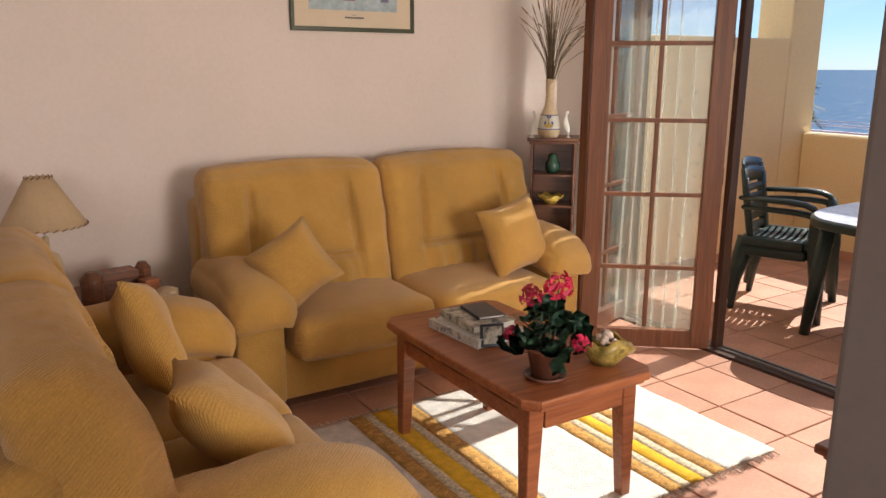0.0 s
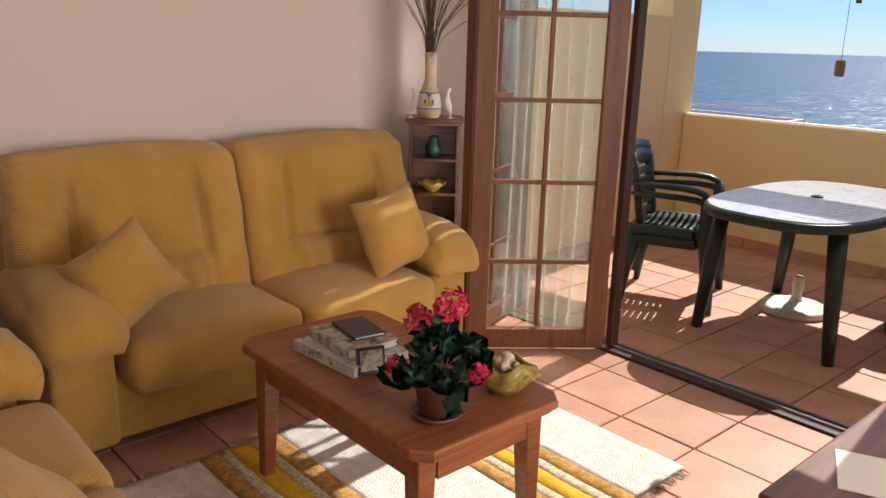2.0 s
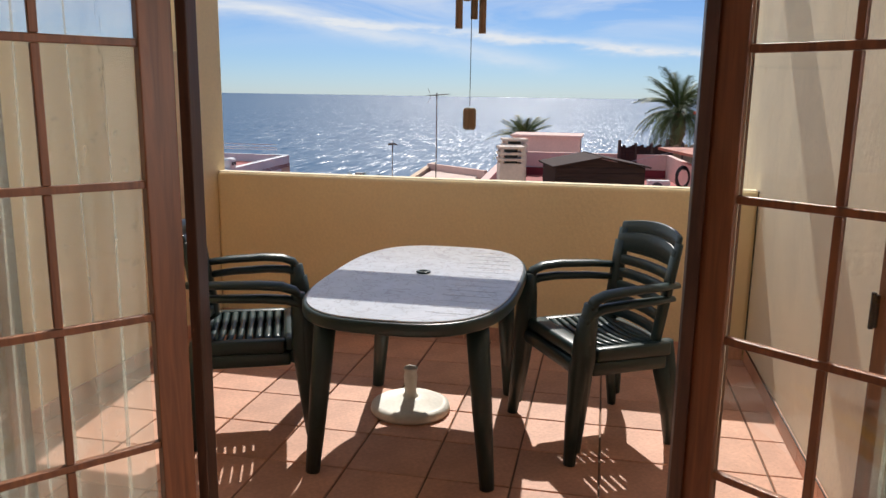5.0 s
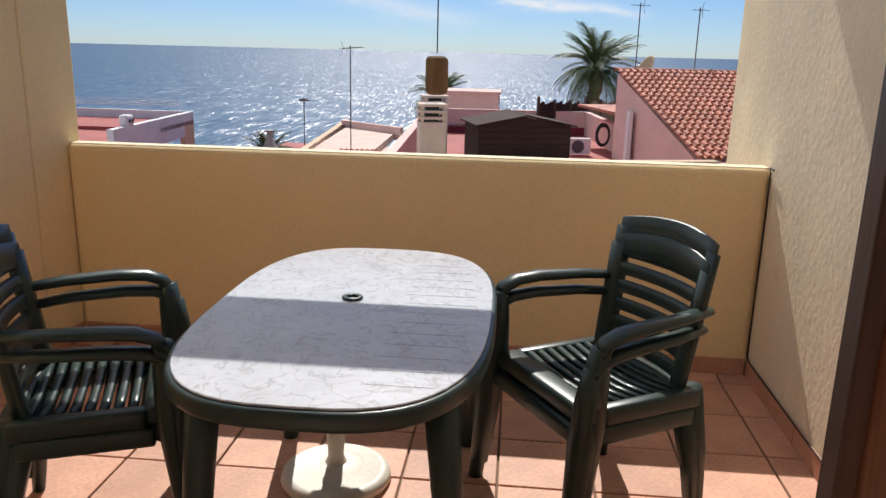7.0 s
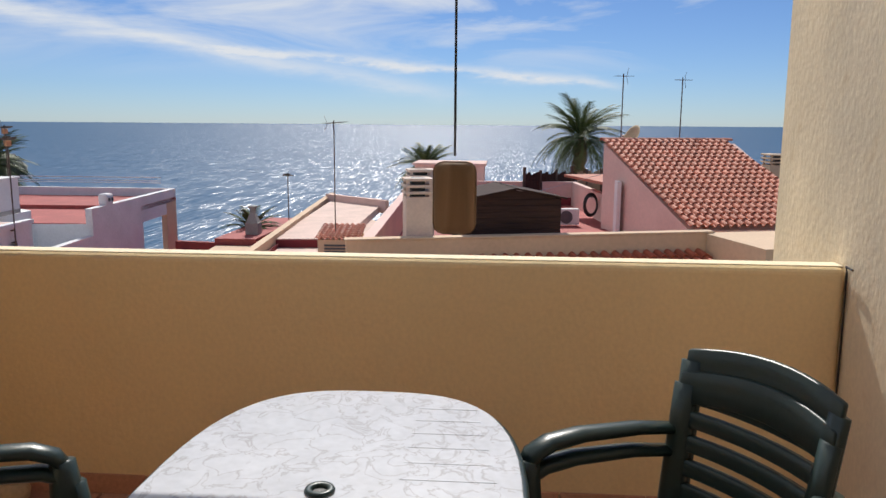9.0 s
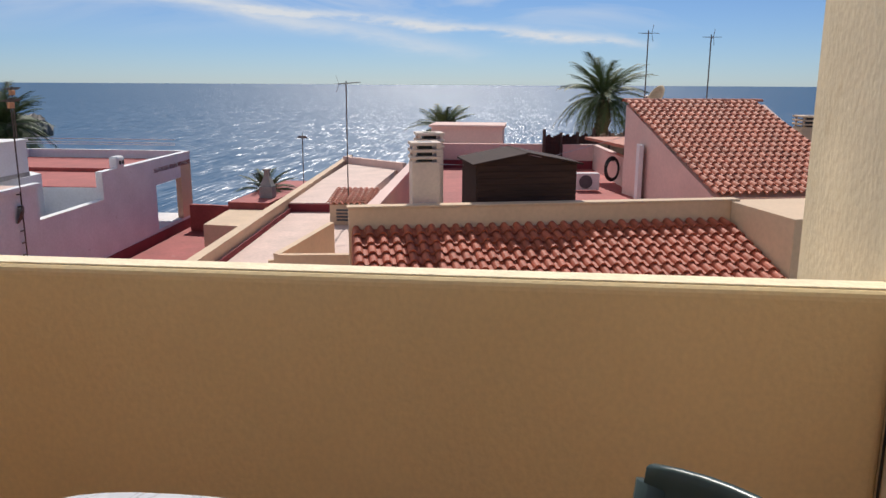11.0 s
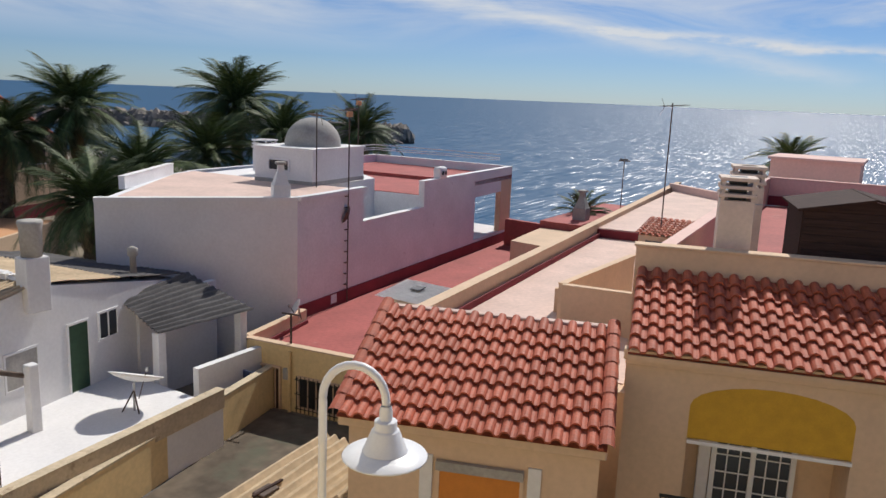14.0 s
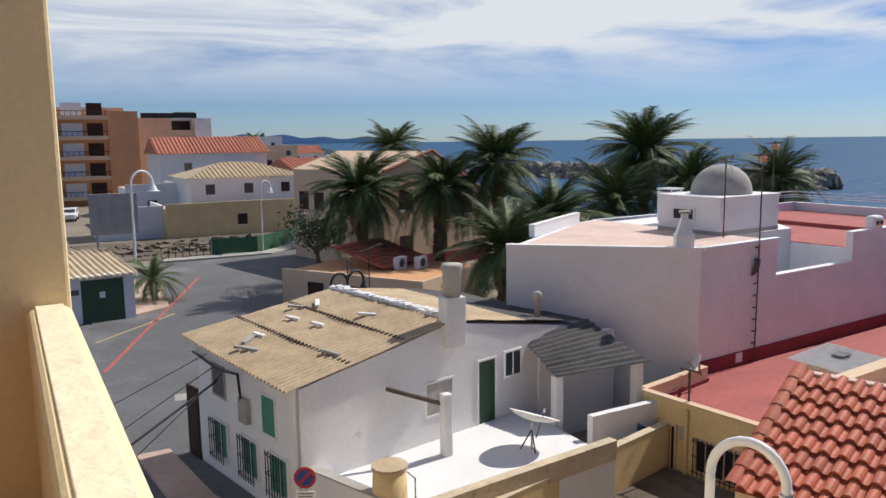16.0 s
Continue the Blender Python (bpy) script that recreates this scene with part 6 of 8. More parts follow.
# -- long wall and the pink tiled terrace
pt = thing("pink_terrace_house", "beige house with a long parapet and pink roof terrace", "house")
slab(pt, "wall", [(17.9, 9.6), (18.4, 4.7), (37, 5.3), (51, 12.2)], GZ, -3.62, M["beige"])
slab(pt, "flat_roof", [(18.6, 9.5), (18.8, 4.9), (37, 5.5), (50.6, 12.0)], -3.619, -3.60, M["pinkfloor"])
wall_line(pt, (18.95, 9.62), (52.5, 12.55), -4.9, -3.1, 0.28, M["beige"], "parapet", M["beige"])
wall_line(pt, (19.4, 9.42), (49, 12.0), -3.6, -3.42, 0.03, M["redband"], "red_band")
wall_line(pt, (21.45, 7.25), (21.75, 5.2), -3.6, -2.62, 0.16, M["beige"], "stair_wall", M["beige"])
wall_line(pt, (21.5, 7.3), (25.9, 7.05), -3.6, -2.62, 0.16, M["beige"], "stair_wall", M["beige"])
wall_line(pt, (22.6, 7.9), (22.8, 7.3), -3.6, -3.0, 0.16, M["beige"], "stair_wall")
slab(pt, "roof_step", [(33.6, 10.9), (33.9, 8.1), (49, 8.6), (49, 11.9)], -3.6, -3.25, M["pinkfloor"])
wall_line(pt, (33.5, 10.8), (33.8, 8.2), -3.6, -3.28, 0.04, M["redband"], "red_band")
hut = thing("roof_hut", "small rooftop box with a tiled lid and louvres", "roof hut", pose(31.0, 6.9, -3.6, 0, 0, 3))
part("hut_wall", box(0, 0, 0, 2.0, 1.5, 0.75, 0.01), M["beige"], hut)
tile_roof(hut, pose(-0.1, -0.1, 0, 0, 0, 0) @ pose(0, 1.7, 0, 0, 0, -90), 1.7, 2.2, 0.76, 1.05, 0.22, 0.35, M["rooftile_pale"])
for k in range(4):
    part("louvre", box(-0.03, 0.25, 0.15 + k * 0.12, 0.0, 1.25, 0.22 + k * 0.12), M["greydark"], hut)
wall_line(pt, (46, 8.0), (49.5, 12.2), -3.6, -2.9, 0.25, M["pink"], "parapet", M["pink"])
antenna(31.8, 7.9, -2.7, 1.55, 0.8, -30)

# -- house with the tiled eave and arched balconies
er = thing("arched_house", "beige house with a clay tile eave and arched balconies", "house")
em = frame_at((16.37, 4.15), -74.5)
EL = 8.1
part("wall", box(0.0, 1.15, -7.0, EL, 2.2, -2.2, m=em), M["beige"], er)
for c0, c1, c2, c3 in ((0.0, EL, -7.0, -5.0), (0.0, EL, -3.45, -2.2), (0.0, 0.98, -5.0, -3.45), (3.28, 4.65, -5.0, -3.45), (6.95, EL, -5.0, -3.45)):
    part("wall", box(c0, 0.28, c2, c1, 1.15, c3, m=em), M["beige"], er)
part("cornice", box(-0.06, 0.10, -2.32, EL + 0.05, 0.30, -2.15, 0.02, m=em), M["beige"], er)
part("cornice", box(-0.03, 0.18, -2.42, EL + 0.05, 0.30, -2.325, 0.02, m=em), M["beige"], er)
part("roof_slab", prism([(0, 0.05), (EL, 0.05), (EL, 2.3), (0, 2.3)], -2.3, -2.22, m=em), M["beige"], er)
own = bmesh.new()
vs = [own.verts.new(em @ Vector(p)) for p in ((0, 0.05, -2.21), (EL, 0.05, -2.21), (EL, 2.28, -1.45), (0, 2.28, -1.45), (0, 2.28, -2.21), (EL, 2.28, -2.21))]
for f in ((0, 1, 2, 3), (0, 3, 4), (1, 5, 2), (4, 3, 2, 5)):
    own.faces.new([vs[k] for k in f])
part("roof_bed", own, M["rooftile"], er)
tile_roof(er, em @ pose(0, -0.05, 0), EL, 2.3, -2.16, -1.38, 0.255, 0.42, M["rooftile"], seed=5)
part("parapet", box(-0.05, 2.28, -7.0, EL + 0.2, 2.52, -0.96, 0.01, m=em), M["beige"], er)
part("coping", box(-0.08, 2.25, -0.955, EL + 0.22, 2.55, -0.91, 0.01, m=em), M["beige"], er)
part("parapet", box(EL + 0.02, 0.0, -7.0, EL + 0.24, 2.27, -0.96, 0.01, m=em), M["beige"], er)
part("wall", box(EL + 0.25, 0.3, -7.0, EL + 4.5, 4.0, -1.2, m=em), M["beige"], er)
for x0 in (0.98, 4.65):
    x1 = x0 + 2.3
    arch = [(x0, -3.50)] + [((x0 + x1) / 2 - 1.15 * math.cos(radians(a)), -2.98 + 0.40 * math.sin(radians(a))) for a in range(0, 181, 15)] + [(x1, -3.50)]
    b = part("blind", prism(arch, -0.035, 0.0, m=em @ pose(0, 0.275, 0) @ pose(0, 0, 0, 90)), M["awning"], er, "mustard yellow roller blind")
    part("blind_bar", box(x0, 0.20, -3.56, x1, 0.245, -3.505, m=em), M["lampwhite"], b)
    d_ = part("balcony_door", box(x0 + 0.52, 1.10, -5.0, x0 + 1.72, 1.149, -3.5, m=em), M["paneglass"], er)
    for k in range(3):
        part("door_stile", box(x0 + 0.46 + k * 0.60, 1.04, -5.0, x0 + 0.54 + k * 0.60, 1.099, -3.46, m=em), M["lampwhite"], d_)
    for z in (-5.0, -3.52):
        part("door_rail", box(x0 + 0.54, 1.045, z, x0 + 1.66, 1.098, z + 0.07, m=em), M["lampwhite"], d_)
    for k in range(4):
        part("glazing_bar", box(x0 + 0.54, 1.07, -4.65 + k * 0.3, x0 + 1.66, 1.09, -4.63 + k * 0.3, m=em), M["lampwhite"], d_)
    for k in (0.2, 0.4, 0.8, 1.0):
        part("glazing_bar", box(x0 + 0.50 + k, 1.072, -4.93, x0 + 0.52 + k, 1.088, -3.52, m=em), M["lampwhite"], d_)
    part("shutter", box(x0 + 0.26, 1.02, -5.0, x0 + 0.44, 1.14, -3.46, m=em), M["white"], er)
    part("balcony_floor", box(x0 - 0.35, -0.55, -5.15, x1 + 0.3, 0.28, -5.0, m=em), M["beige"], er)
    for k in range(24):
        part("baluster", box(x0 - 0.33 + k * 0.128, -0.53, -5.0, x0 - 0.315 + k * 0.128, -0.515, -4.12, m=em), M["black"], er)
    part("handrail", box(x0 - 0.35, -0.545, -4.13, x1 + 0.3, -0.505, -4.09, m=em), M["black"], er)
sgn = thing("wall_sign", "pale blank sign board fixed to the house front", "sign", em @ pose(6.4, -0.25, -3.2))
part("board", box(-0.55, -0.03, -0.22, 0.55, 0.03, 0.22, 0.01), M["white"], sgn)
part("arm", box(-0.02, 0.03, -0.02, 0.02, 0.54, 0.02), M["metal"], sgn)

# red roof behind the eave, with chimneys and the shed
rt = thing("roof_terrace_house", "house with a red roof terrace and pink parapets", "house")
RA, RB = em @ Vector((0.0, 2.55, 0)), em @ Vector((EL, 2.55, 0))
slab(rt, "wall", [(RA.x, RA.y), (RB.x, RB.y), (37.5, -4.0), (37.2, 5.4)], GZ, -2.12, M["beige"])
slab(rt, "flat_roof", [(RA.x + 0.1, RA.y), (RB.x + 0.1, RB.y), (37.4, -3.8), (37.1, 5.3)], -2.119, -2.10, M["redfloor"])
wall_line(rt, (19.0, 4.55), (37.2, 5.45), -3.6, -1.12, 0.24, M["beige"], "parapet", M["pink"])
wall_line(rt, (37.1, 5.5), (37.6, -1.6), -3.6, -1.10, 0.24, M["pink"], "parapet", M["pink"])
wall_line(rt, (37.6, -1.6), (31.5, -2.2), -2.1, -1.10, 0.2, M["pink"], "parapet", M["pink"])
wall_line(rt, (36.9, 5.3), (37.4, -1.5), -2.1, -1.75, 0.04, M["redband"], "red_band")
chimney("pale rendered chimney with stacked vent slabs", 19.75, 3.45, -2.1, 0.29, 2.0, M["chimney"], ang=15)
chimney("pale rendered chimney with stacked vent slabs", 21.3, 3.55, -2.1, 0.29, 2.1, M["chimney"], ang=15)
sk_ = thing("skylight", "small clear plastic skylight dome on the red roof", "skylight", pose(20.75, 2.95, -2.1))
part("kerb", box(-0.35, -0.35, 0, 0.35, 0.35, 0.22, 0.01), M["metal"], sk_)
part("dome", lathe([(0.33, 0.22), (0.30, 0.32), (0.2, 0.40), (0.0, 0.43)], 20, cap=False), M["metalsheet"], sk_, smooth=True)
mb = thing("roof_house", "small pink rooftop block with a flat top", "roof block", pose(39.5, 4.0, -3.0))
part("block", box(-1.0, -1.6, -4, 1.5, 1.6, 2.55, 0.02), M["pink"], mb)
part("slab", box(-1.1, -1.7, 2.55, 1.6, 1.7, 2.66, 0.02), M["pink"], mb)
shed = thing("wooden_shed", "dark brown wooden shed with a low gabled roof", "shed", em @ pose(2.68, 2.92, -2.1))
SWD = 2.16
for k in range(14):
    part("board", box(0, -0.02, 0.02 + k * 0.135, SWD, 0.02, 0.15 + k * 0.135, 0.006), M["shedbrown"], shed)
part("gable_board", prism([(0, 1.91), (SWD, 1.91), (SWD / 2, 2.12)], -0.02, 0.02, m=pose(0, 0, 0, 90)), M["shedbrown"], shed)
for x in (0.0, SWD):
    part("side_panel", box(x - 0.02, 0.021, 0, x + 0.02, 1.6, 1.91), M["shedbrown"], shed)
part("back_panel", box(0.021, 1.56, 0, SWD - 0.021, 1.6, 1.91), M["shedbrown"], shed)
for sgnx in (-1, 1):
    ang = math.degrees(math.atan2(0.21, SWD / 2))
    part("roof_panel", box(-0.03, -0.12, -0.015, 1.22, 1.72, 0.025, m=pose(SWD / 2, 0, 2.15, 0, ang if sgnx > 0 else 180 - ang, 0) if sgnx > 0 else pose(SWD / 2, 0, 2.15) @ pose(0, 0, 0, 0, -ang, 0) @ Matrix.Diagonal((-1, 1, 1, 1))), M["shedbrown"], shed)
ac = thing("air_conditioner", "white outdoor air conditioner unit on the red roof", "air conditioner", pose(30.4, -0.75, -2.1, 0, 0, -80))
part("case", box(-0.4, -0.15, 0.05, 0.4, 0.15, 0.62, 0.02), M["white"], ac)
part("fan_grille", lathe([(0.0, 0.0), (0.22, 0.0), (0.23, 0.02), (0.0, 0.02)], 24, m=pose(-0.08, -0.15, 0.33, 90), cap=False), M["greydark"], ac)
hose = thing("hose_coil", "coiled dark hose hanging on the terrace wall", "hose", pose(31.9, -1.75, -1.5, 0, 0, -80))
own = bmesh.new()
for k in range(5):
    r = 0.26 + 0.02 * k
    tube([(r * 0.8 * math.cos(a * 0.42), 0.02 * k, r * 1.3 * math.sin(a * 0.42)) for a in range(16)], 0.022, 6, bm=own)
part("coil", own, M["black"], hose)
part("hook", tube([(0, 0.1, 0.3), (0, -0.1, 0.3)], 0.02, 6), M["rust"], hose)
cl = solo("clothes_line", tube([(20.1, 3.3, -0.2), (24, 1.6, -0.62), (29.9, -1.9, -0.2)], 0.008, 4), M["metal"], "thin clothes line strung across the roof terrace", "clothes line")

# pink gabled house
gh = thing("gabled_house", "pink house with a long sloping clay tile roof", "house")
A, B, C, D = Vector((30, -1.89, 0.95)), Vector((30.85, -5.05, 0.95)), Vector((24, -3.48, -1.24)), Vector((24.76, -6.32, -1.24))
own = bmesh.new()
lo = [own.verts.new((p.x, p.y, GZ)) for p in (C, A, B + (B - A) * 0.5, D + (D - C) * 0.5)]
hi = [own.verts.new(p - Vector((0, 0, 0.12))) for p in (C, A, B + (B - A) * 0.5, D + (D - C) * 0.5)]
for k in range(4):
    own.faces.new((lo[k], lo[(k + 1) % 4], hi[(k + 1) % 4], hi[k]))
own.faces.new(hi)
own.faces.new(lo[::-1])
bmesh.ops.recalc_face_normals(own, faces=own.faces[:])
part("wall", own, M["pink"], gh)
gm = pose(C.x, C.y, 0, 0, 0, math.degrees(math.atan2(D.y - C.y, D.x - C.x)))
rel = gm.inverted() @ A
tile_roof(gh, gm @ pose(-0.05, -0.15, 0), 4.6, rel.y + 0.15, -1.26, 0.92, 0.24, 0.42, M["rooftile_pale"], skew=rel.x, seed=8)
ridge_row(gh, A + Vector((0.02, 0.1, -0.02)), A + (B - A) * 1.45 + Vector((0.02, 0, -0.02)), 0.13, M["rooftile_pale"], 14)
part("back_slope", prism([(A.x, A.y), (A.x + 4, A.y + 1.0), (B.x + 4.4, B.y - 0.6), (B.x + 0.4, B.y - 1.5)], -0.6, -0.5), M["rooftile_pale"], gh)
part("side_door", box(28.1, -2.25, -2.1, 28.75, -2.12, -0.35, m=None), M["white"], gh)
antenna(32.0, -2.75, -0.4, 3.3, 0.8, 10)
antenna(32.6, -5.0, -0.4, 3.2, 0.8, 0)
sat_dish("round satellite dish behind the tiled ridge", pose(31.4, -3.1, 0.4, 0, 0, 200), 0.5, M["boxpale"])
chimney("beige slatted chimney beyond the gabled house", 33.5, -9.0, -2.0, 0.5, 2.0, M["beige"])
fence = thing("reed_fence", "weathered reed and board fence on a far roof", "fence", pose(36.9, 0.6, -1.3, 0, 0, -58))
for k in range(7):
    part("post", box(k * 0.85 - 0.05, -0.05, -0.8, k * 0.85 + 0.05, 0.05, 0.9 if k % 3 == 0 else 0.75), M["rust"], fence)
for k in range(34):
    part("board", box(k * 0.16, -0.02, -0.5, k * 0.16 + 0.15, 0.02, 0.62 + 0.06 * math.sin(k * 2.1)), M["shedbrown"] if k < 18 else M["driftwood"], fence)
block = thing("far_flat_house", "flat-roofed beige house beyond the gabled roof", "house", pose(38, -9, 0))
part("wall", box(-1, -16, GZ, 4, 3.5, -1.6), M["beige"], block)
part("parapet", box(-1, -16, -1.6, -0.8, 3.5, -1.2), M["beige"], block)

# -- small house in front, with the lower tiled roof
sr = thing("small_tiled_house", "small beige house with a clay tile roof and orange blind", "house")
sm = frame_at((13.80, 7.66), -71.8)
part("wall", box(0.12, 0.30, -7.0, 3.85, 2.7, -3.25, m=sm), M["beige"], sr)
part("cornice", box(0.0, 0.12, -3.38, 3.94, 0.32, -3.2, 0.02, m=sm), M["beige"], sr)
own = bmesh.new()
vs = [own.verts.new(sm @ Vector(p)) for p in ((0, 0.06, -3.22), (3.94, 0.06, -3.22), (3.94, 2.6, -2.25), (0.0, 2.6, -2.25), (0, 2.6, -3.3), (3.94, 2.6, -3.3))]
for f in ((0, 1, 2, 3), (0, 3, 4), (1, 5, 2), (4, 3, 2, 5)):
    own.faces.new([vs[k] for k in f])
part("roof_bed", own, M["rooftile"], sr)
tile_roof(sr, sm @ pose(0.06, -0.04, 0), 3.82, 2.62, -3.17, -2.2, 0.24, 0.42, M["rooftile"], seed=9)
ridge_row(sr, sm @ Vector((0.0, 0.0, -3.14)), sm @ Vector((0.0, 2.62, -2.12)), 0.12, M["rooftile"], 8)
ridge_row(sr, sm @ Vector((3.92, 0.0, -3.14)), sm @ Vector((3.92, 2.62, -2.12)), 0.12, M["rooftile"], 8)
part("ridge_edge", box(-0.1, 2.58, -2.30, 4.0, 2.75, -2.16, 0.02, m=sm), M["pinkfloor"], sr)
w = opening(sr, sm @ pose(0, 0.30, 0), 1.55, 2.75, -5.2, -3.92, "window", "beige", "orangeblind", depth=0.03)
part("blind_box", box(1.50, 0.2, -3.92, 2.80, 0.29, -3.78, m=sm), M["concrete"], w)
part("window_surround", box(1.25, 0.262, -5.6, 1.44, 0.301, -3.72, m=sm), M["white"], w)
part("window_surround", box(2.86, 0.262, -5.6, 3.05, 0.301, -3.72, m=sm), M["white"], w)

# -- yard walls and white terrace
yw = thing("yard_wall", "weathered ochre yard wall below the white terrace", "wall")
wall_line(yw, (12.1, 13.15), (20.1, 14.9), GZ, -5.85, 0.2, M["ochre"], "wall", M["peeling"])
wall_line(yw, (12.1, 13.15), (12.9, 10.2), GZ, -5.9, 0.2, M["ochre"], "wall", M["concrete"])
structure("ground_yard", prism([(12.95, 7.4), (12.95, 10.2), (12.3, 13.0), (19.9, 14.7), (20.6, 9.9), (17.5, 9.0), (17.5, 7.4)], GZ + 0.03, GZ + 0.06), M["dirt"], "dark bare soil of the walled yard, darkened further for shade", "ground")
tw = thing("white_terrace", "low white terrace with a worn parapet", "terrace")
TN, TF, TL = (11.95, 13.45), (17.6, 14.05), (10.85, 16.6)
slab(tw, "wall", [TN, TF, (17.7, 17.9), TL], GZ, -5.95, M["white"])
slab(tw, "terrace_floor", [(12.1, 13.6), (17.5, 14.2), (17.6, 17.8), (11.1, 16.6)], -5.949, -5.93, M["white"])
wall_line(tw, (12.0, 13.52), (17.6, 14.12), -5.95, -5.52, 0.22, M["peeling"], "parapet", M["peeling"])
wall_line(tw, (11.0, 16.4), (12.0, 13.6), -5.95, -5.55, 0.22, M["white"], "parapet", M["concrete"])
part("post", box(-0.12, -0.12, -5.94, 0.12, 0.12, -4.42, 0.03, m=pose(14.33, 16.26, 0)), M["white"], tw)
wt = thing("water_tank", "round weathered concrete tank with a lid on the terrace", "tank", pose(11.98, 14.45, -5.94))
part("tank", lathe([(0.0, 0), (0.34, 0), (0.36, 0.3), (0.34, 0.92), (0.0, 0.92)], 24, cap=False), M["ochre"], wt, smooth=True)
part("lid", lathe([(0.0, 0.92), (0.37, 0.92), (0.37, 0.98), (0.0, 1.0)], 24, cap=False), M["corrugated"], wt)
part("rail", tube([(0.42, -0.3, 0.0), (0.42, -0.3, 0.7), (0.42, 0.4, 0.7)], 0.015, 6), M["rust"], wt)
sat_dish("large white satellite dish on the white terrace", pose(16.3, 15.5, -5.93, 0, 0, 110), 0.62, M["white"], 22)

# -- white house with the corrugated roof
hs = thing("white_house", "old whitewashed house with a tan corrugated roof", "house")
P1, P2, P3, P4 = Vector((10.8, 16.35)), Vector((9.77, 21.5)), Vector((18.6, 23.1)), Vector((20.2, 18.45))
R1, R2 = Vector((15.1, 17.3)), Vector((14.0, 22.3))
own = bmesh.new()
lo = [own.verts.new((p.x, p.y, GZ)) for p in (P1, P2, R2, P3, P4, R1)]
hi = [own.verts.new((p.x, p.y, z)) for p, z in ((P1, -3.74), (P2, -3.55), (R2, -2.98), (P3, -3.75), (P4, -4.0), (R1, -3.05))]
for k in range(6):
    own.faces.new((lo[k], lo[(k + 1) % 6], hi[(k + 1) % 6], hi[k]))
own.faces.new((hi[0], hi[1], hi[2], hi[5]))
own.faces.new((hi[5], hi[2], hi[3], hi[4]))
own.faces.new(lo[::-1])
bmesh.ops.recalc_face_normals(own, faces=own.faces[:])
part("wall", own, M["white"], hs)


def sheet_between(name, a, b, c, d, mat, parent, pitch=0.17, amp=0.03, label="", seed=0):
    """A corrugated sheet over the corners a, b (eave) and d, c (ridge), ribs from eave to ridge."""
    own = bmesh.new()
    a, b, c, d = Vector(a), Vector(b), Vector(c), Vector(d)
    n, k = int((b - a).length / pitch * 6), 8
    vs = []
    for i in range(n + 1):
        col = []
        for j in range(k + 1):
            u, v = i / n, j / k
            p = a.lerp(b, u).lerp(d.lerp(c, u), v)
            p.z += amp * math.sin(2 * math.pi * u * (b - a).length / pitch) + 0.03 * noise.noise(Vector((u * 6, v * 4, seed)))
            col.append(own.verts.new(p))
        vs.append(col)
    for i in range(n):
        for j in range(k):
            own.faces.new((vs[i][j], vs[i + 1][j], vs[i + 1][j + 1], vs[i][j + 1]))
    bmesh.ops.recalc_face_normals(own, faces=own.faces[:])
    bmesh.ops.solidify(own, geom=own.faces[:], thickness=0.014)
    return part(name, own, mat, parent, label)


sheet_between("roof_sheet", (10.45, 16.2, -3.72), (9.40, 21.7, -3.52), (14.0, 22.5, -2.90), (15.15, 17.2, -2.97), M["corrugated"], hs, amp=0.04, seed=1)
sheet_between("roof_sheet", (15.15, 17.3, -2.97), (14.0, 22.5, -2.90), (16.6, 22.9, -3.28), (17.75, 17.85, -3.42), M["corrugated"], hs, seed=2)
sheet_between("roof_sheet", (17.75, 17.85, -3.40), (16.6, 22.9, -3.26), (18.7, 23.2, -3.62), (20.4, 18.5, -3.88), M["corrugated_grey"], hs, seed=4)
hooks = bmesh.new()
for v in (0.34, 0.67):
    for k in range(34):
        p = Vector((10.45, 16.2, -3.69)).lerp(Vector((9.40, 21.7, -3.49)), (k + 0.5) / 34).lerp(Vector((15.15, 17.2, -2.94)).lerp(Vector((14.0, 22.5, -2.87)), (k + 0.5) / 34), v)
        box(-0.05, -0.025, -0.01, 0.05, 0.025, 0.045, bm=hooks, m=pose(p.x, p.y, p.z, 0, -8, 10))
part("roof_hook", hooks, M["rust"], hs, kind="stuff")
part("ridge_cap", tube([(15.12, 17.4, -2.95), (14.6, 19.8, -2.86), (14.0, 22.5, -2.86)], 0.13, 8, flat=0.5), M["white"], hs)
own = bmesh.new()
rnd = random.Random(12)
for k in range(40):
    f = k / 40
    p = Vector((15.12, 17.4, -2.90)).lerp(Vector((14.05, 22.3, -2.84)), f)
    box(-0.10, -0.07, -0.05, 0.10, 0.07, 0.05 + rnd.uniform(0, 0.04), bm=own, m=pose(p.x + rnd.uniform(-0.08, 0.12), p.y, p.z, 0, 0, rnd.uniform(-30, 30)))
part("mortar", own, M["white"], hs, kind="stuff")
for k in range(9):
    f, g = rnd.uniform(0.05, 0.9), rnd.uniform(0.1, 0.8)
    p = Vector((10.5, 16.3, -3.66)).lerp(Vector((9.5, 21.5, -3.46)), f).lerp(Vector((15.1, 17.3, -2.92)).lerp(Vector((14.0, 22.3, -2.84)), f), g)
    part("loose_piece", box(-rnd.uniform(0.1, 0.35), -0.06, 0, rnd.uniform(0.1, 0.35), 0.06, 0.07, 0.01, m=pose(p.x, p.y, p.z, 0, -8, rnd.uniform(0, 180))), M["concrete"] if k % 2 else M["white"], hs)
hc = thing("chimney_pot", "white plastered chimney with a round clay pot", "chimney", pose(15.1, 17.25, -3.6))
part("shaft", box(-0.28, -0.22, 0, 0.28, 0.22, 1.25, 0.03), M["white"], hc)
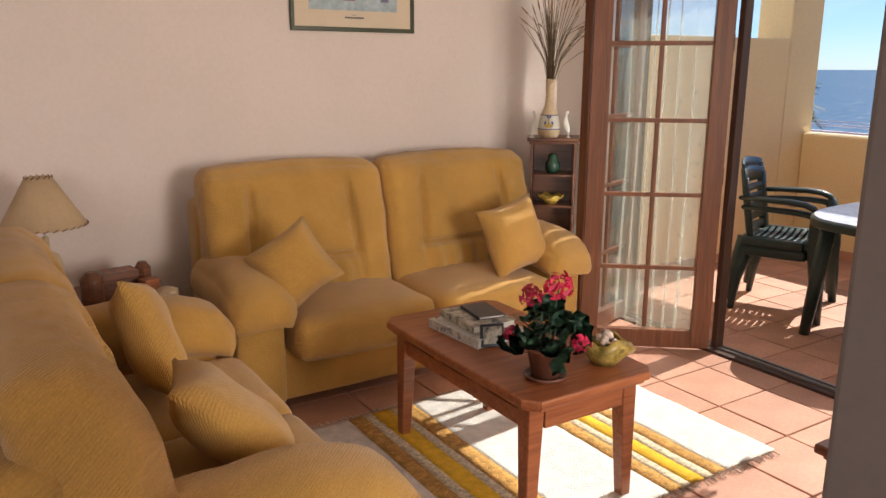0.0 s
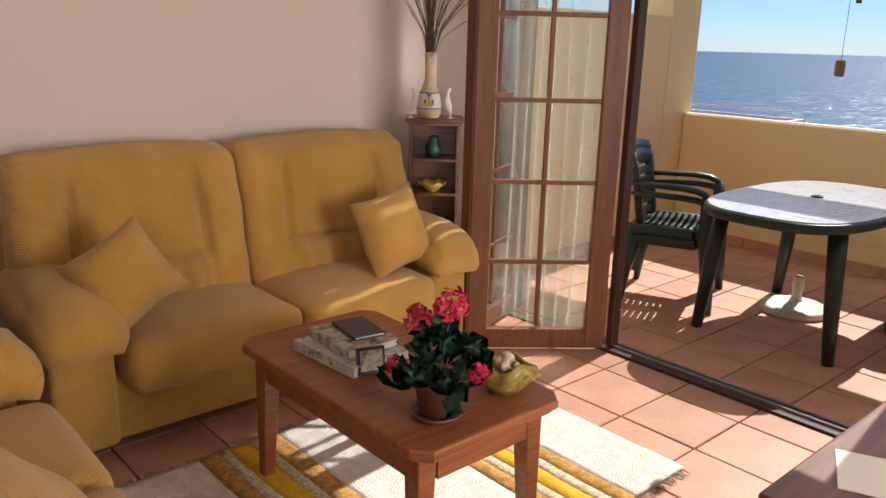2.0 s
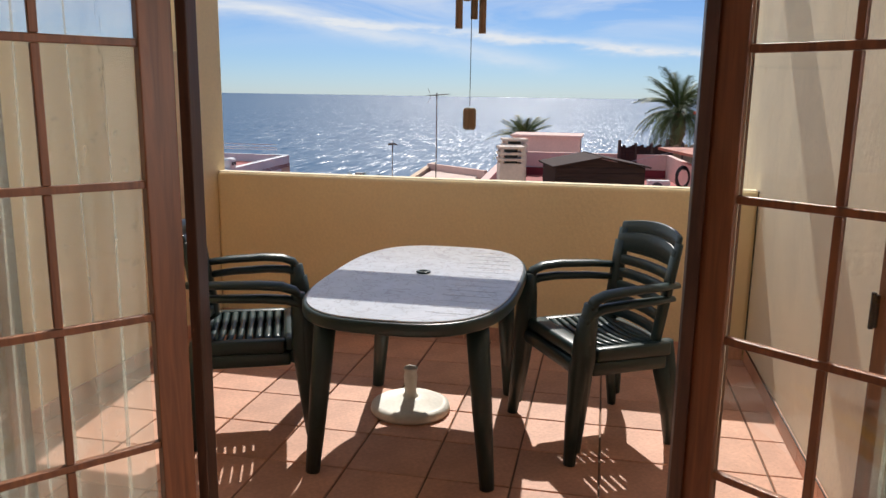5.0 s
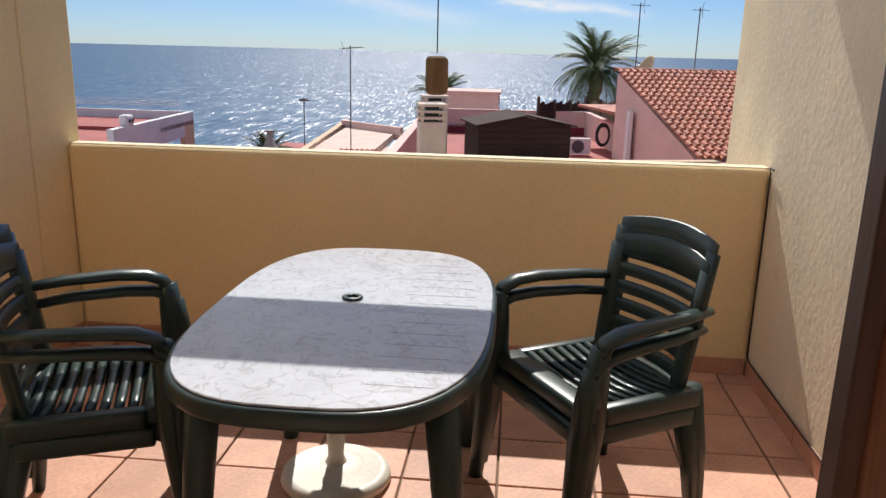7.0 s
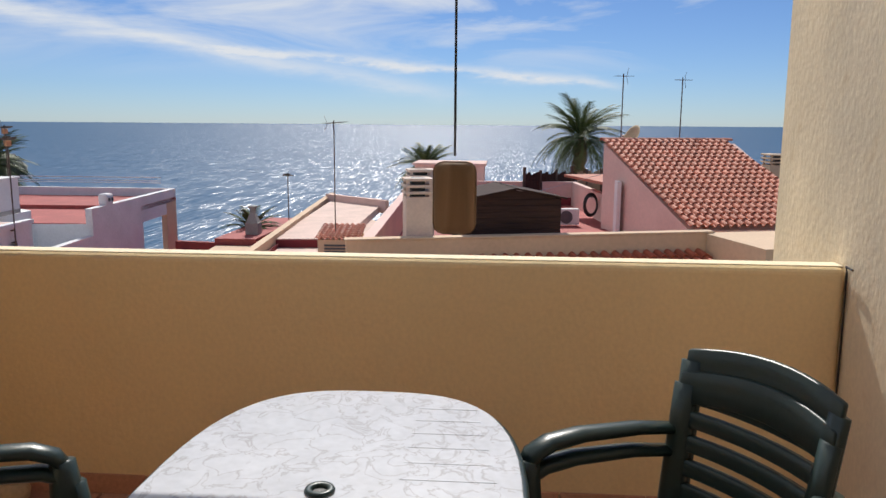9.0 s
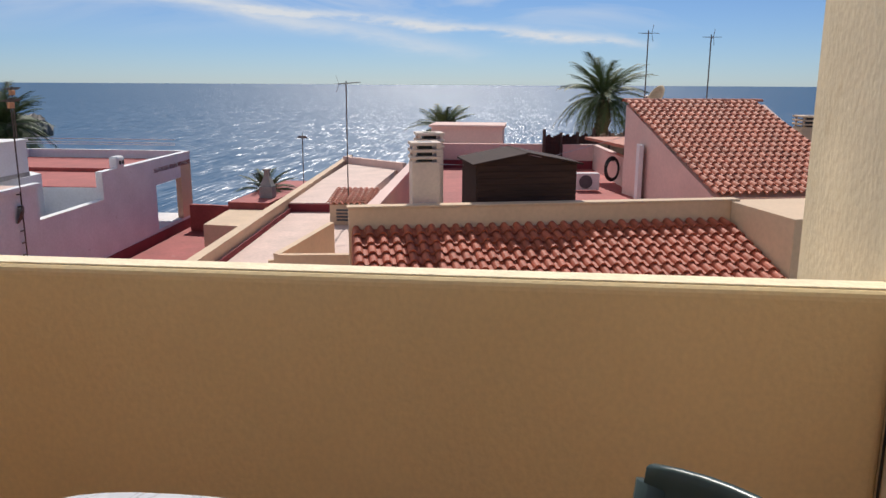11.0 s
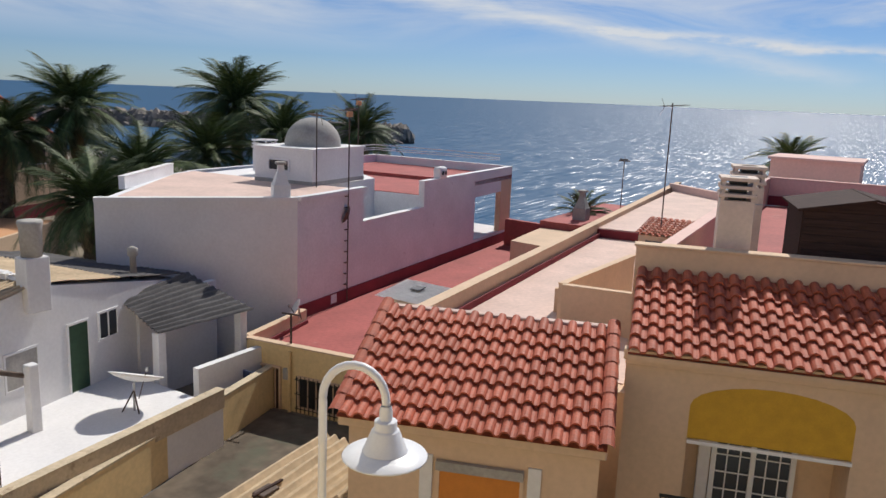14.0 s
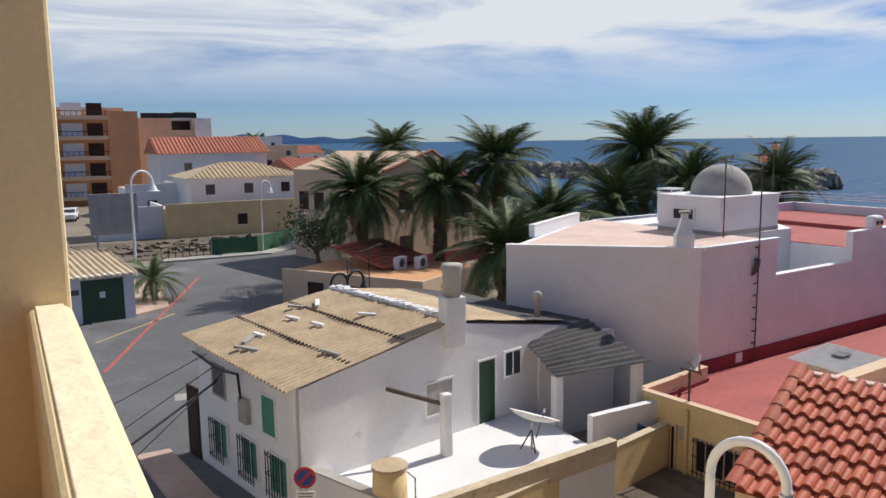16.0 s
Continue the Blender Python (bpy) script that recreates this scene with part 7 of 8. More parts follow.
part("pot", lathe([(0.0, 1.25), (0.22, 1.25), (0.24, 1.9), (0.27, 2.0), (0.25, 2.06), (0.0, 2.02)], 18, cap=False), M["concrete"], hc, smooth=True)
vp = thing("vent_pipe", "grey cowled vent pipe on the roof edge", "vent pipe", pose(18.6, 18.45, -3.70))
part("pipe", lathe([(0.09, 0), (0.085, 0.62), (0.14, 0.66), (0.14, 0.84), (0.05, 0.9)], 14), M["concrete"], vp, smooth=True)
fm = frame_at((10.8, 16.35), math.degrees(math.atan2(P4.y - P1.y, P4.x - P1.x)))
opening(hs, fm, 3.55, 4.40, -5.25, -4.45, "window", "white", "concrete", depth=0.03)
opening(hs, fm, 5.35, 5.95, -5.94, -4.25, "door", "white", "greendoor", depth=0.03)
opening(hs, fm, 6.35, 6.95, -4.85, -4.20, "window", "white", "paneglass", bars=1, depth=0.04)
gm2 = frame_at((P2.x, P2.y), math.degrees(math.atan2(P1.y - P2.y, P1.x - P2.x)))
opening(hs, gm2, 3.55, 4.15, -5.15, -4.25, "window", "white", "greenblind", depth=0.03)
opening(hs, gm2, 0.95, 1.6, -4.85, -4.1, "window", "concrete", "greydark", depth=0.03)
for x in (0.9, 2.5, 3.9):
    opening(hs, gm2, x, x + 0.75, -6.45, -5.55, "window", "white", "greenblind", bars=1, grille=True)
part("street_door", box(-0.75, -0.05, -7.0, -0.05, 0.0, -5.0, m=gm2), M["shedbrown"], hs)
part("facade_box", box(2.55, -0.14, -5.15, 2.95, -0.002, -4.55, 0.01, m=gm2), M["concrete"], hs)
part("downpipe", tube([gm2 @ Vector((5.15, -0.06, -3.7)), gm2 @ Vector((5.15, -0.06, -6.9))], 0.045, 8), M["white"], hs)
part("cable_bundle", tube([gm2 @ Vector((0, -0.1, -3.95)), gm2 @ Vector((1.5, -0.12, -4.1)), gm2 @ Vector((2.6, -0.12, -3.98)), gm2 @ Vector((2.7, -0.12, -4.6))], 0.035, 6), M["black"], hs)
cs = thing("carport_roof", "dark grey corrugated lean-to roof on posts", "lean-to roof")
sheet_between("corrugated_sheet", (17.7, 16.4, -4.62), (17.9, 18.2, -4.05), (20.1, 18.1, -3.72), (20.1, 15.5, -4.35), M["corrugated_grey"], cs, 0.18, 0.03)
for x, y, z in ((17.8, 16.5, -4.6), (19.9, 15.8, -4.35)):
    part("post", box(x - 0.12, y - 0.12, GZ, x + 0.12, y + 0.12, z - 0.03, 0.02), M["white"], cs)
part("low_wall", box(17.9, 15.2, GZ, 20.2, 15.4, -5.35), M["white"], cs)
part("back_wall", box(18.3, 17.9, GZ, 21.0, 18.1, -4.1), M["white"], cs)
pole = thing("leaning_pole", "thin dark pole leaning on the white house wall", "pole", pose(13.0, 16.7, -4.95))
part("rod", tube([(0, 0, 0.75), (1.3, -0.35, 0.25)], 0.06, 8), M["rust"], pole)
fp = solo("fence_panel", box(-0.02, 0, 0, 0.02, 1.2, 1.2, m=pose(19.4, 14.85, -7.0)), M["navy"], "navy blue panel closing the gap between houses", "panel")

# traffic signs by the white house
M["signred"] = material("sign_red", (0.45, 0.02, 0.02), 0.4, vary=0.08)
M["signblue"] = material("sign_blue", (0.02, 0.05, 0.25), 0.4, vary=0.08)
ns = thing("no_parking_sign", "round blue and red no-parking sign on a grey post", "traffic sign", pose(10.4, 15.0, GZ, 0, 0, -30))
part("post", tube([(0, 0.04, 0), (0, 0.04, 2.1)], 0.03, 8), M["metal"], ns)
part("rim", lathe([(0.0, 0), (0.22, 0), (0.22, 0.02), (0.0, 0.02)], 28, m=pose(0, 0, 1.92, 90), cap=False), M["signred"], ns)
part("face", lathe([(0.0, 0), (0.165, 0), (0.165, 0.006), (0.0, 0.006)], 28, m=pose(0, -0.021, 1.92, 90), cap=False), M["signblue"], ns)
part("bar", box(-0.025, -0.033, -0.16, 0.025, -0.028, 0.16, m=pose(0, 0, 1.92, 0, 45, 0)), M["signred"], ns)
part("plate", box(-0.19, -0.02, 1.48, 0.19, 0.0, 1.64), M["white"], ns)
part("plate_text", box(-0.14, -0.024, 1.58, 0.14, -0.0205, 1.60), M["greydark"], ns)
part("plate_text", box(-0.14, -0.024, 1.52, 0.14, -0.0205, 1.54), M["greydark"], ns)
ws = thing("warning_sign", "red-edged triangular warning sign on a grey post", "traffic sign", pose(11.2, 13.65, GZ, 0, 0, -35))
part("post", tube([(0, 0.04, 0), (0, 0.04, 1.7)], 0.03, 8), M["metal"], ws)
part("triangle", prism([(-0.33, 1.15), (0.33, 1.15), (0, 1.72)], -0.02, 0.0, m=pose(0, 0, 0, 90)), M["signred"], ws)
part("face", prism([(-0.22, 1.21), (0.22, 1.21), (0, 1.60)], 0.001, 0.006, m=pose(0, 0, 0, 90)), M["white"], ws)
part("lower_plate", box(-0.26, -0.01, 0.65, 0.26, 0.01, 1.1), M["signblue"], ws)

# overhead cables at the corner
for k, (z, dz) in enumerate(((-3.9, 0.25), (-4.15, 0.4), (-4.35, 0.2), (-4.05, 0.6))):
    solo("overhead_cable", tube([(9.9, 20.9 - 0.5 * k, z), (5.9, 17.0 - k, z - dz), (2.0, 13.5 - 2 * k, z + 0.1)], 0.03 if k == 2 else 0.012, 5), M["black"], "slack overhead cable crossing the street", "cable", group="overhead cables")

# -- white street lamp near the terrace
def street_lamp(label, m, height, reach, r, mat, shade=0.28):
    s = thing("street_lamp", label, "street lamp", m, group="street lamps")
    arc = [(0, 0, 0), (0, 0, height * 0.4), (0, 0, height - reach * 0.55)]
    for a in range(0, 181, 15):
        arc.append((reach / 2 - reach / 2 * math.cos(radians(a)), 0, height - reach * 0.5 + reach * 0.55 * math.sin(radians(a))))
    arc.append((reach, 0, height - reach * 0.5 - 0.04))
    part("pole", tube(arc, r, 12), mat, s, smooth=True)
    z = height - reach * 0.5 - 0.04
    part("neck", lathe([(r * 1.2, z + 0.02), (r * 1.5, z - 0.02), (r * 1.5, z - 0.09), (r * 1.6, z - 0.095), (r * 2.5, z - 0.10), (r * 2.6, z - 0.105), (r * 2.6, z - 0.165), (r * 2.7, z - 0.17), (r * 3.1, z - 0.175), (r * 3.2, z - 0.18), (shade * 0.52, z - 0.335), (shade * 0.54, z - 0.345)], 24, m=pose(reach, 0, 0), cap=False), mat, s, smooth=True)
    part("shade", lathe([(shade * 0.54, z - 0.347), (shade * 0.64, z - 0.36), (shade * 0.66, z - 0.363), (shade, z - 0.382), (shade * 1.02, z - 0.392), (shade * 0.99, z - 0.394), (shade * 0.6, z - 0.377), (0.0, z - 0.374)], 32, m=pose(reach, 0, 0), cap=False), mat, s, smooth=True)
    return s


street_lamp("white curved street lamp with a bell shade near the terrace", pose(9.82, 4.60, GZ, 0, 0, -70), 6.42, 0.51, 0.034, M["lampwhite"], 0.33)

pr = thing("porch_roof", "tan corrugated porch roof over the yard", "porch roof")
sheet_between("corrugated_sheet", (13.0, 9.84, -5.16), (13.0, 7.80, -5.16), (16.25, 7.80, -4.96), (16.25, 9.88, -4.96), M["corrugated"], pr, 0.22, 0.05, seed=3)
for x, z in ((13.1, -5.19), (16.1, -5.0)):
    for y in (7.95, 9.7):
        part("post", box(x - 0.05, y - 0.05, -7.0, x + 0.05, y + 0.05, z), M["concrete"], pr)
part("debris", box(13.9, 9.2, -5.08, 14.3, 9.45, -5.02, 0.02), M["rust"], pr)
part("debris", box(13.8, 9.3, -5.04, 14.5, 9.36, -5.0, 0.01), M["shedbrown"], pr)

# -- garage, lot, far houses
ga = thing("garage", "small white garage with dark door and corrugated roof", "garage", pose(8.0, 40.5, GZ, 0, 0, 6))
part("wall", box(0, 0, 0, 2.85, 6.2, 2.3), M["white"], ga)
sheet_between("roof_sheet", (-0.1, -0.25, 2.28), (3.0, -0.25, 2.28), (3.0, 6.4, 2.75), (-0.1, 6.4, 2.75), M["corrugated"], ga, 0.3, 0.04)
dr = part("garage_door", box(0.45, -0.03, 0.02, 2.35, 0.0, 2.1), M["greendoor"], ga)
part("notice", box(1.25, -0.04, 1.2, 1.5, -0.031, 1.5), M["white"], dr)
part("name_plate", box(-0.02, -0.03, 1.45, 0.35, -0.002, 1.7), M["greydark"], ga)
bb = thing("billboard", "blank grey billboard panel on steel posts", "billboard", pose(10.8, 60, GZ))
part("panel", box(-0.1, -0.08, 2.1, 3.1, 0.08, 5.0, 0.02), M["concrete"], bb)
for x in (0.3, 2.7):
    part("post", box(x - 0.08, -0.08, 0, x + 0.08, 0.08, 2.1), M["metal"], bb)
street_lamp("tall white curved street lamp by the waste lot", pose(11.75, 46.5, GZ, 0, 0, 20), 6.9, 1.3, 0.06, M["lampwhite"], 0.4)
street_lamp("tall white curved street lamp by the waste lot", pose(22.7, 59.3, GZ, 0, 0, 20), 5.5, 0.9, 0.05, M["lampwhite"], 0.3)
street_lamp("dark double street lamp beside the white house", pose(17.0, 28.6, GZ, 0, 0, 15), 3.4, 0.8, 0.05, M["black"], 0.25)
street_lamp("dark double street lamp beside the white house", pose(17.0, 28.6, GZ, 0, 0, 195), 3.4, 0.8, 0.05, M["black"], 0.25)
gf = thing("green_fence", "green mesh fence along the waste lot", "fence")
M["greenmesh"] = material("green_mesh", (0.03, 0.11, 0.06), 0.8, vary=0.2, scale=3)
for a, b in (((18.8, 59.4), (22.4, 59.6)), ((22.4, 59.6), (25.4, 62.0)), ((25.4, 62.0), (27.8, 65.5))):
    wall_line(gf, a, b, GZ + 0.05, GZ + 1.3, 0.04, M["greenmesh"], "mesh_panel")
    part("post", box(a[0] - 0.04, a[1] - 0.04, GZ, a[0] + 0.04, a[1] + 0.04, GZ + 1.4), M["metal"], gf)
rnd = random.Random(31)
rail = thing("lot_railing", "rusty post railing along the waste lot", "railing")
for k in range(8):
    part("post", box(15.2 + k * 0.5 - 0.03, 59.3, GZ, 15.2 + k * 0.5 + 0.03, 59.36, GZ + 1.0), M["rust"], rail)
for z in (0.5, 0.95):
    part("bar", box(15.2, 59.31, GZ + z, 18.7, 59.35, GZ + z + 0.05), M["rust"], rail)
rub = bmesh.new()
for k in range(120):
    s = rnd.uniform(0.08, 0.4)
    box(-s, -s * 0.7, 0, s, s * 0.7, s * 0.7, bm=rub, m=pose(rnd.uniform(12, 27), rnd.uniform(62, 70), GZ + 0.02, rnd.uniform(-20, 20), rnd.uniform(-20, 20), rnd.uniform(0, 180)))
solo("rubble", rub, M["dirt"], "scattered rubble and stones on the waste lot", "rubble", kind="stuff")


def simple_house(label, x, y, w, d, z1, mat, ang=0, rows=1, cols=3, roof="flat", roof_mat="rooftile_pale", z0=GZ, pitch=1.2, win=0.9):
    """A block with its storeys, windows on the sides that show, and a flat, hipped or gabled roof."""
    h = thing("house", label, "house", pose(x, y, 0, 0, 0, ang), group="houses along the shore")
    part("wall", box(0, 0, z0, w, d, z1), mat, h)
    st = (z1 - z0) / rows
    for side in (0, 1):
        fm_ = Matrix.Identity(4) if side == 0 else pose(w, 0, 0, 0, 0, 90)
        ln = w if side == 0 else d
        n = cols if side == 0 else max(1, int(d / w * cols))
        for r in range(rows):
            for k in range(n):
                xc, zc = ln * (k + 0.5) / n, z0 + st * (r + 0.55)
                p = part("window", box(xc - win / 2, -0.03, zc - win * 0.55, xc + win / 2, 0.02, zc + win * 0.55, m=fm_), M["paneglass"] if (k + r) % 3 else M["shedbrown"], h)
                part("window_frame", box(xc - win / 2 - 0.1, -0.06, zc - win * 0.55 - 0.1, xc + win / 2 + 0.1, 0.0, zc - win * 0.55, m=fm_), M["white"], p)
    if roof == "flat":
        part("parapet", box(-0.05, -0.05, z1, w + 0.05, 0.2, z1 + 0.5), mat, h)
        part("parapet", box(w - 0.2, 0.2, z1, w + 0.05, d + 0.05, z1 + 0.5), mat, h)
        part("flat_roof", box(0.0, 0.2, z1, w - 0.2, d, z1 + 0.05), M["pinkfloor"], h)
    else:
        own = bmesh.new()
        e = 0.35
        c0 = [own.verts.new(p) for p in ((-e, -e, z1), (w + e, -e, z1), (w + e, d + e, z1), (-e, d + e, z1))]
        if roof == "hip":
            i = min(w, d) * 0.45
            top_ = [own.verts.new((i, d / 2, z1 + pitch)), own.verts.new((w - i, d / 2, z1 + pitch))]
        else:
            top_ = [own.verts.new((-e, d / 2, z1 + pitch)), own.verts.new((w + e, d / 2, z1 + pitch))]
        own.faces.new((c0[0], c0[1], top_[1], top_[0]))
        own.faces.new((c0[2], c0[3], top_[0], top_[1]))
        own.faces.new((c0[1], c0[2], top_[1]))
        own.faces.new((c0[3], c0[0], top_[0]))
        own.faces.new(c0[::-1])
        rf = part("roof", own, M[roof_mat], h)
        ribs = bmesh.new()
        n = int((w + 2 * e) / 0.45)
        for k in range(n):
            xx = -e + (w + 2 * e) * (k + 0.5) / n
            if roof == "hip":
                f = min(1.0, (xx + e) / (i + e), (w + e - xx) / (i + e))
            else:
                f = 1.0
            tube([(xx, -e, z1 + 0.03), (xx, -e + (d / 2 + e) * f, z1 + pitch * f + 0.03)], 0.1, 5, bm=ribs)
        part("tile_row", ribs, M[roof_mat], rf, kind="stuff")
    return h


simple_house("white house with a hipped clay tile roof", 21.5, 79, 11.5, 9, -2.0, M["white"], 0, 2, 3, "hip", "corrugated", pitch=1.4)
simple_house("low beige walled annexe before the white house", 18.0, 72.5, 13.5, 4.5, -4.4, M["ochre"], 0, 1, 1, "flat")
simple_house("white gabled house with a red tile edge", 22, 98, 13, 9, 0.2, M["white"], 0, 2, 2, "gable", pitch=2.0)
simple_house("white gabled house with a red tile edge", 35, 86, 5, 12, -2.0, M["white"], 0, 2, 1, "gable", pitch=1.5)
simple_house("cream flat-roofed house among the shore houses", 33, 126, 13, 10, -0.5, M["beige"], 0, 2, 3)
simple_house("small white flat-roofed house", 16.5, 86, 5, 6, -3.2, M["white"], 0, 1, 1)
simple_house("beige house with a flat roof", 42, 150, 15, 12, 0.3, M["beige"], 0, 3, 4)
simple_house("white flat-roofed house by the shore", 36, 175, 26, 14, 2.2, M["white"], 0, 3, 6)
simple_house("white house with a tiled gable by the shore", 66, 196, 14, 10, -1.6, M["white"], 0, 2, 3, "gable", pitch=2)
simple_house("pale house at the far end of the shore", 60, 240, 20, 14, 0.5, M["beige"], 0, 2, 4)
simple_house("pale block behind the shore houses", 20, 165, 18, 14, 4.2, M["beige"], 0, 3, 5)
simple_house("low white store beside the billboard", 12.5, 74, 5.5, 6, -4.6, M["white"], 0, 1, 1)

# apartment block with balconies
ap = thing("apartment_block", "orange and beige apartment block with stacked balconies", "building", pose(9.5, 118, 0))
part("wall", box(0, 1.2, GZ, 9.4, 14, 5.6), M["orangewall"], ap)
part("wall", box(9.4, 0.8, GZ, 13.4, 14, 6.0), M["orangewall"], ap)
part("roof_block", box(3, 4, 5.6, 12, 12, 6.6), M["beige"], ap)
for r in range(5):
    z = -6.2 + r * 2.75
    b = part("balcony", box(0.3, -0.4, z, 9.3, 1.2, z + 0.25), M["beige"], ap)
    part("parapet", box(0.3, -0.42, z + 0.25, 9.3, -0.3, z + 0.55), M["beige"], b)
    for k in range(13):
        part("rail_post", box(0.4 + k * 0.72, -0.4, z + 0.55, 0.46 + k * 0.72, -0.34, z + 1.15), M["black"], b)
    part("handrail", box(0.3, -0.42, z + 1.12, 9.3, -0.32, z + 1.2), M["black"], b)
    for x0, x1, key in ((0.8, 3.0, "paneglass"), (3.6, 6.2, "white"), (6.8, 8.8, "shedbrown")):
        part("window", box(x0, 1.12, z + 0.3, x1, 1.21, z + 2.3), M[key], ap)
for z in (-3.2, -0.4, 2.4):
    part("window", box(13.38, 4, z, 13.45, 5.4, z + 1.4), M["shedbrown"], ap)
cb = thing("cream_block", "cream apartment building with recessed dark balconies", "building", pose(24.5, 130, 0))
part("wall", box(0, 0, GZ, 5.0, 12, 5.4), M["beige"], cb)
part("wall", box(8.6, 0, GZ, 11.2, 12, 5.4), M["white"], cb)
part("wall", box(5.0, 2.2, GZ, 8.6, 12, 5.4), M["white"], cb)
for r in range(4):
    z = -5.5 + r * 2.7
    b = part("balcony", box(5.0, 0.2, z, 8.6, 2.2, z + 0.9), M["beige"] if r % 2 else M["shedbrown"], cb)
    part("window", box(5.3, 2.12, z + 0.95, 8.3, 2.21, z + 2.4), M["shedbrown"], cb)
part("roof_rail", box(0.5, 0.2, 5.4, 9, 0.3, 6.2), M["black"], cb)
part("roof_plant", box(5.5, 0.4, 5.4, 9, 1.4, 6.4, 0.3, 2), M["leafdark"], cb)

# house among the palms
ph = thing("palm_house", "tall beige house half hidden behind the palms", "house", pose(26.6, 45.5, 0, 0, 0, 12))
own = bmesh.new()
W_, D_ = 9.5, 11
lo = [own.verts.new(p) for p in ((0, 0, GZ), (W_, 0, GZ), (W_, D_, GZ), (0, D_, GZ))]
hi = [own.verts.new(p) for p in ((0, 0, -0.5), (W_, 0, -2.6), (W_, D_, -2.6), (0, D_, -0.5))]
rg = [own.verts.new((W_ * 0.42, 0, 0.75)), own.verts.new((W_ * 0.42, D_, 0.75))]
own.faces.new((lo[0], lo[1], hi[1], rg[0], hi[0]))
own.faces.new((lo[2], lo[3], hi[3], rg[1], hi[2]))
own.faces.new((lo[1], lo[2], hi[2], hi[1]))
own.faces.new((lo[3], lo[0], hi[0], hi[3]))
own.faces.new((hi[0], rg[0], rg[1], hi[3]))
own.faces.new((rg[0], hi[1], hi[2], rg[1]))
bmesh.ops.recalc_face_normals(own, faces=own.faces[:])
part("wall", own, M["beige"], ph)
part("verge", tube([(-0.1, -0.05, -0.48), (W_ * 0.42, -0.05, 0.82), (W_ + 0.1, -0.05, -2.55)], 0.10, 6), M["rooftile"], ph)
for x, z in ((1.2, -3.0), (3.6, -3.0), (6.6, -3.6), (1.2, -6.0), (4.2, -6.0)):
    w_ = part("window", box(x, -0.04, z, x + 1.1, 0.02, z + 1.3), M["shedbrown"], ph)
    part("window_frame", box(x - 0.08, -0.06, z - 0.08, x + 1.18, -0.045, z), M["white"], w_)
for k in range(5):
    w_ = part("window", box(-0.04, 1 + k * 2, -3.4, 0.02, 2.2 + k * 2, -2.1), M["shedbrown"], ph)
part("plinth", box(-0.06, -0.06, GZ, W_, 0.0, GZ + 0.9), M["redband"], ph)
pw = thing("palm_house_wing", "low beige wing with an orange terrace roof", "house", pose(22.0, 31.8, 0, 0, 0, 30))
part("wall", box(0, 0, GZ, 6.5, 8.5, -5.15), M["beige"], pw)
part("terrace", box(0.15, 0.15, -5.15, 6.4, 8.4, -5.1), M["orangewall"], pw)
part("parapet", box(0, 0, -5.15, 6.5, 0.15, -4.95), M["beige"], pw)
part("parapet", box(0, 0.15, -5.15, 0.15, 8.5, -4.95), M["beige"], pw)
for k in range(3):
    part("window", box(-0.03, 1.0 + 2.4 * k, -6.7, 0.02, 2.0 + 2.4 * k, -5.5), M["shedbrown"], pw)
tile_roof(pw, pose(2.2, 3.6, 0), 4.4, 3.4, -5.0, -4.1, 0.3, 0.5, M["rooftile"], pieces=False)
for k in range(2):
    a = thing("air_conditioner", "white outdoor air conditioner on the orange terrace", "air conditioner", pose(23.2 + k * 1.0, 36.5 - k * 0.4, -5.1, 0, 0, 30))
    part("case", box(-0.42, -0.16, 0.0, 0.42, 0.16, 0.62, 0.02), M["white"], a)
    part("fan_grille", lathe([(0.0, 0.0), (0.22, 0.0), (0.22, 0.02), (0.0, 0.02)], 18, m=pose(-0.08, -0.16, 0.32, 90), cap=False), M["greydark"], a)


# -- palms
def frond_mesh(ln, droop, seed, mat, width=0.50):
    """One feathered palm leaf along +x: a midrib and many narrow leaflets."""
    own = bmesh.new()
    rnd = random.Random(seed)
    n = 26
    pts = []
    for k in range(n + 1):
        f = k / n
        pts.append(Vector((ln * (f - 0.12 * droop * f * f), 0, ln * (0.42 * f - (0.42 + 0.55 * droop) * f * f))))
    for k in range(n):
        a, b = pts[k], pts[k + 1]
        w = 0.03 * (1 - k / n) + 0.006
        own.faces.new([own.verts.new(p) for p in (a + Vector((0, w, 0)), a - Vector((0, w, 0)), b - Vector((0, w * 0.9, 0)), b + Vector((0, w * 0.9, 0)))])
        f = k / n
        if f < 0.12:
            continue
        d = (b - a).normalized()
        for s in (-1, 1):
            l_ = width * (0.55 + 0.9 * math.sin(math.pi * min(1.0, f * 0.85 + 0.12))) * rnd.uniform(0.8, 1.1)
            tip = a + d * l_ * 0.75 + Vector((0, s * l_ * 0.62, -l_ * rnd.uniform(0.12, 0.42)))
            side = d * 0.026
            own.faces.new([own.verts.new(p) for p in (a - side, a + side, tip)])
            a2 = a.lerp(b, 0.5)
            tip2 = tip + (b - a) * 0.5 + Vector((0, 0, rnd.uniform(-0.06, 0.06)))
            own.faces.new([own.verts.new(p) for p in (a2 - side, a2 + side, tip2)])
    return mesh("frond", own, mat)


FRONDS = [frond_mesh(ln, dr_, k, M["frond"]) for k, (ln, dr_) in enumerate(((2.5, 0.25), (2.6, 0.6), (2.4, 1.0), (2.7, 1.4)))]
DRY = [frond_mesh(2.0, 1.9, 9, M["frond_dry"], 0.3)]


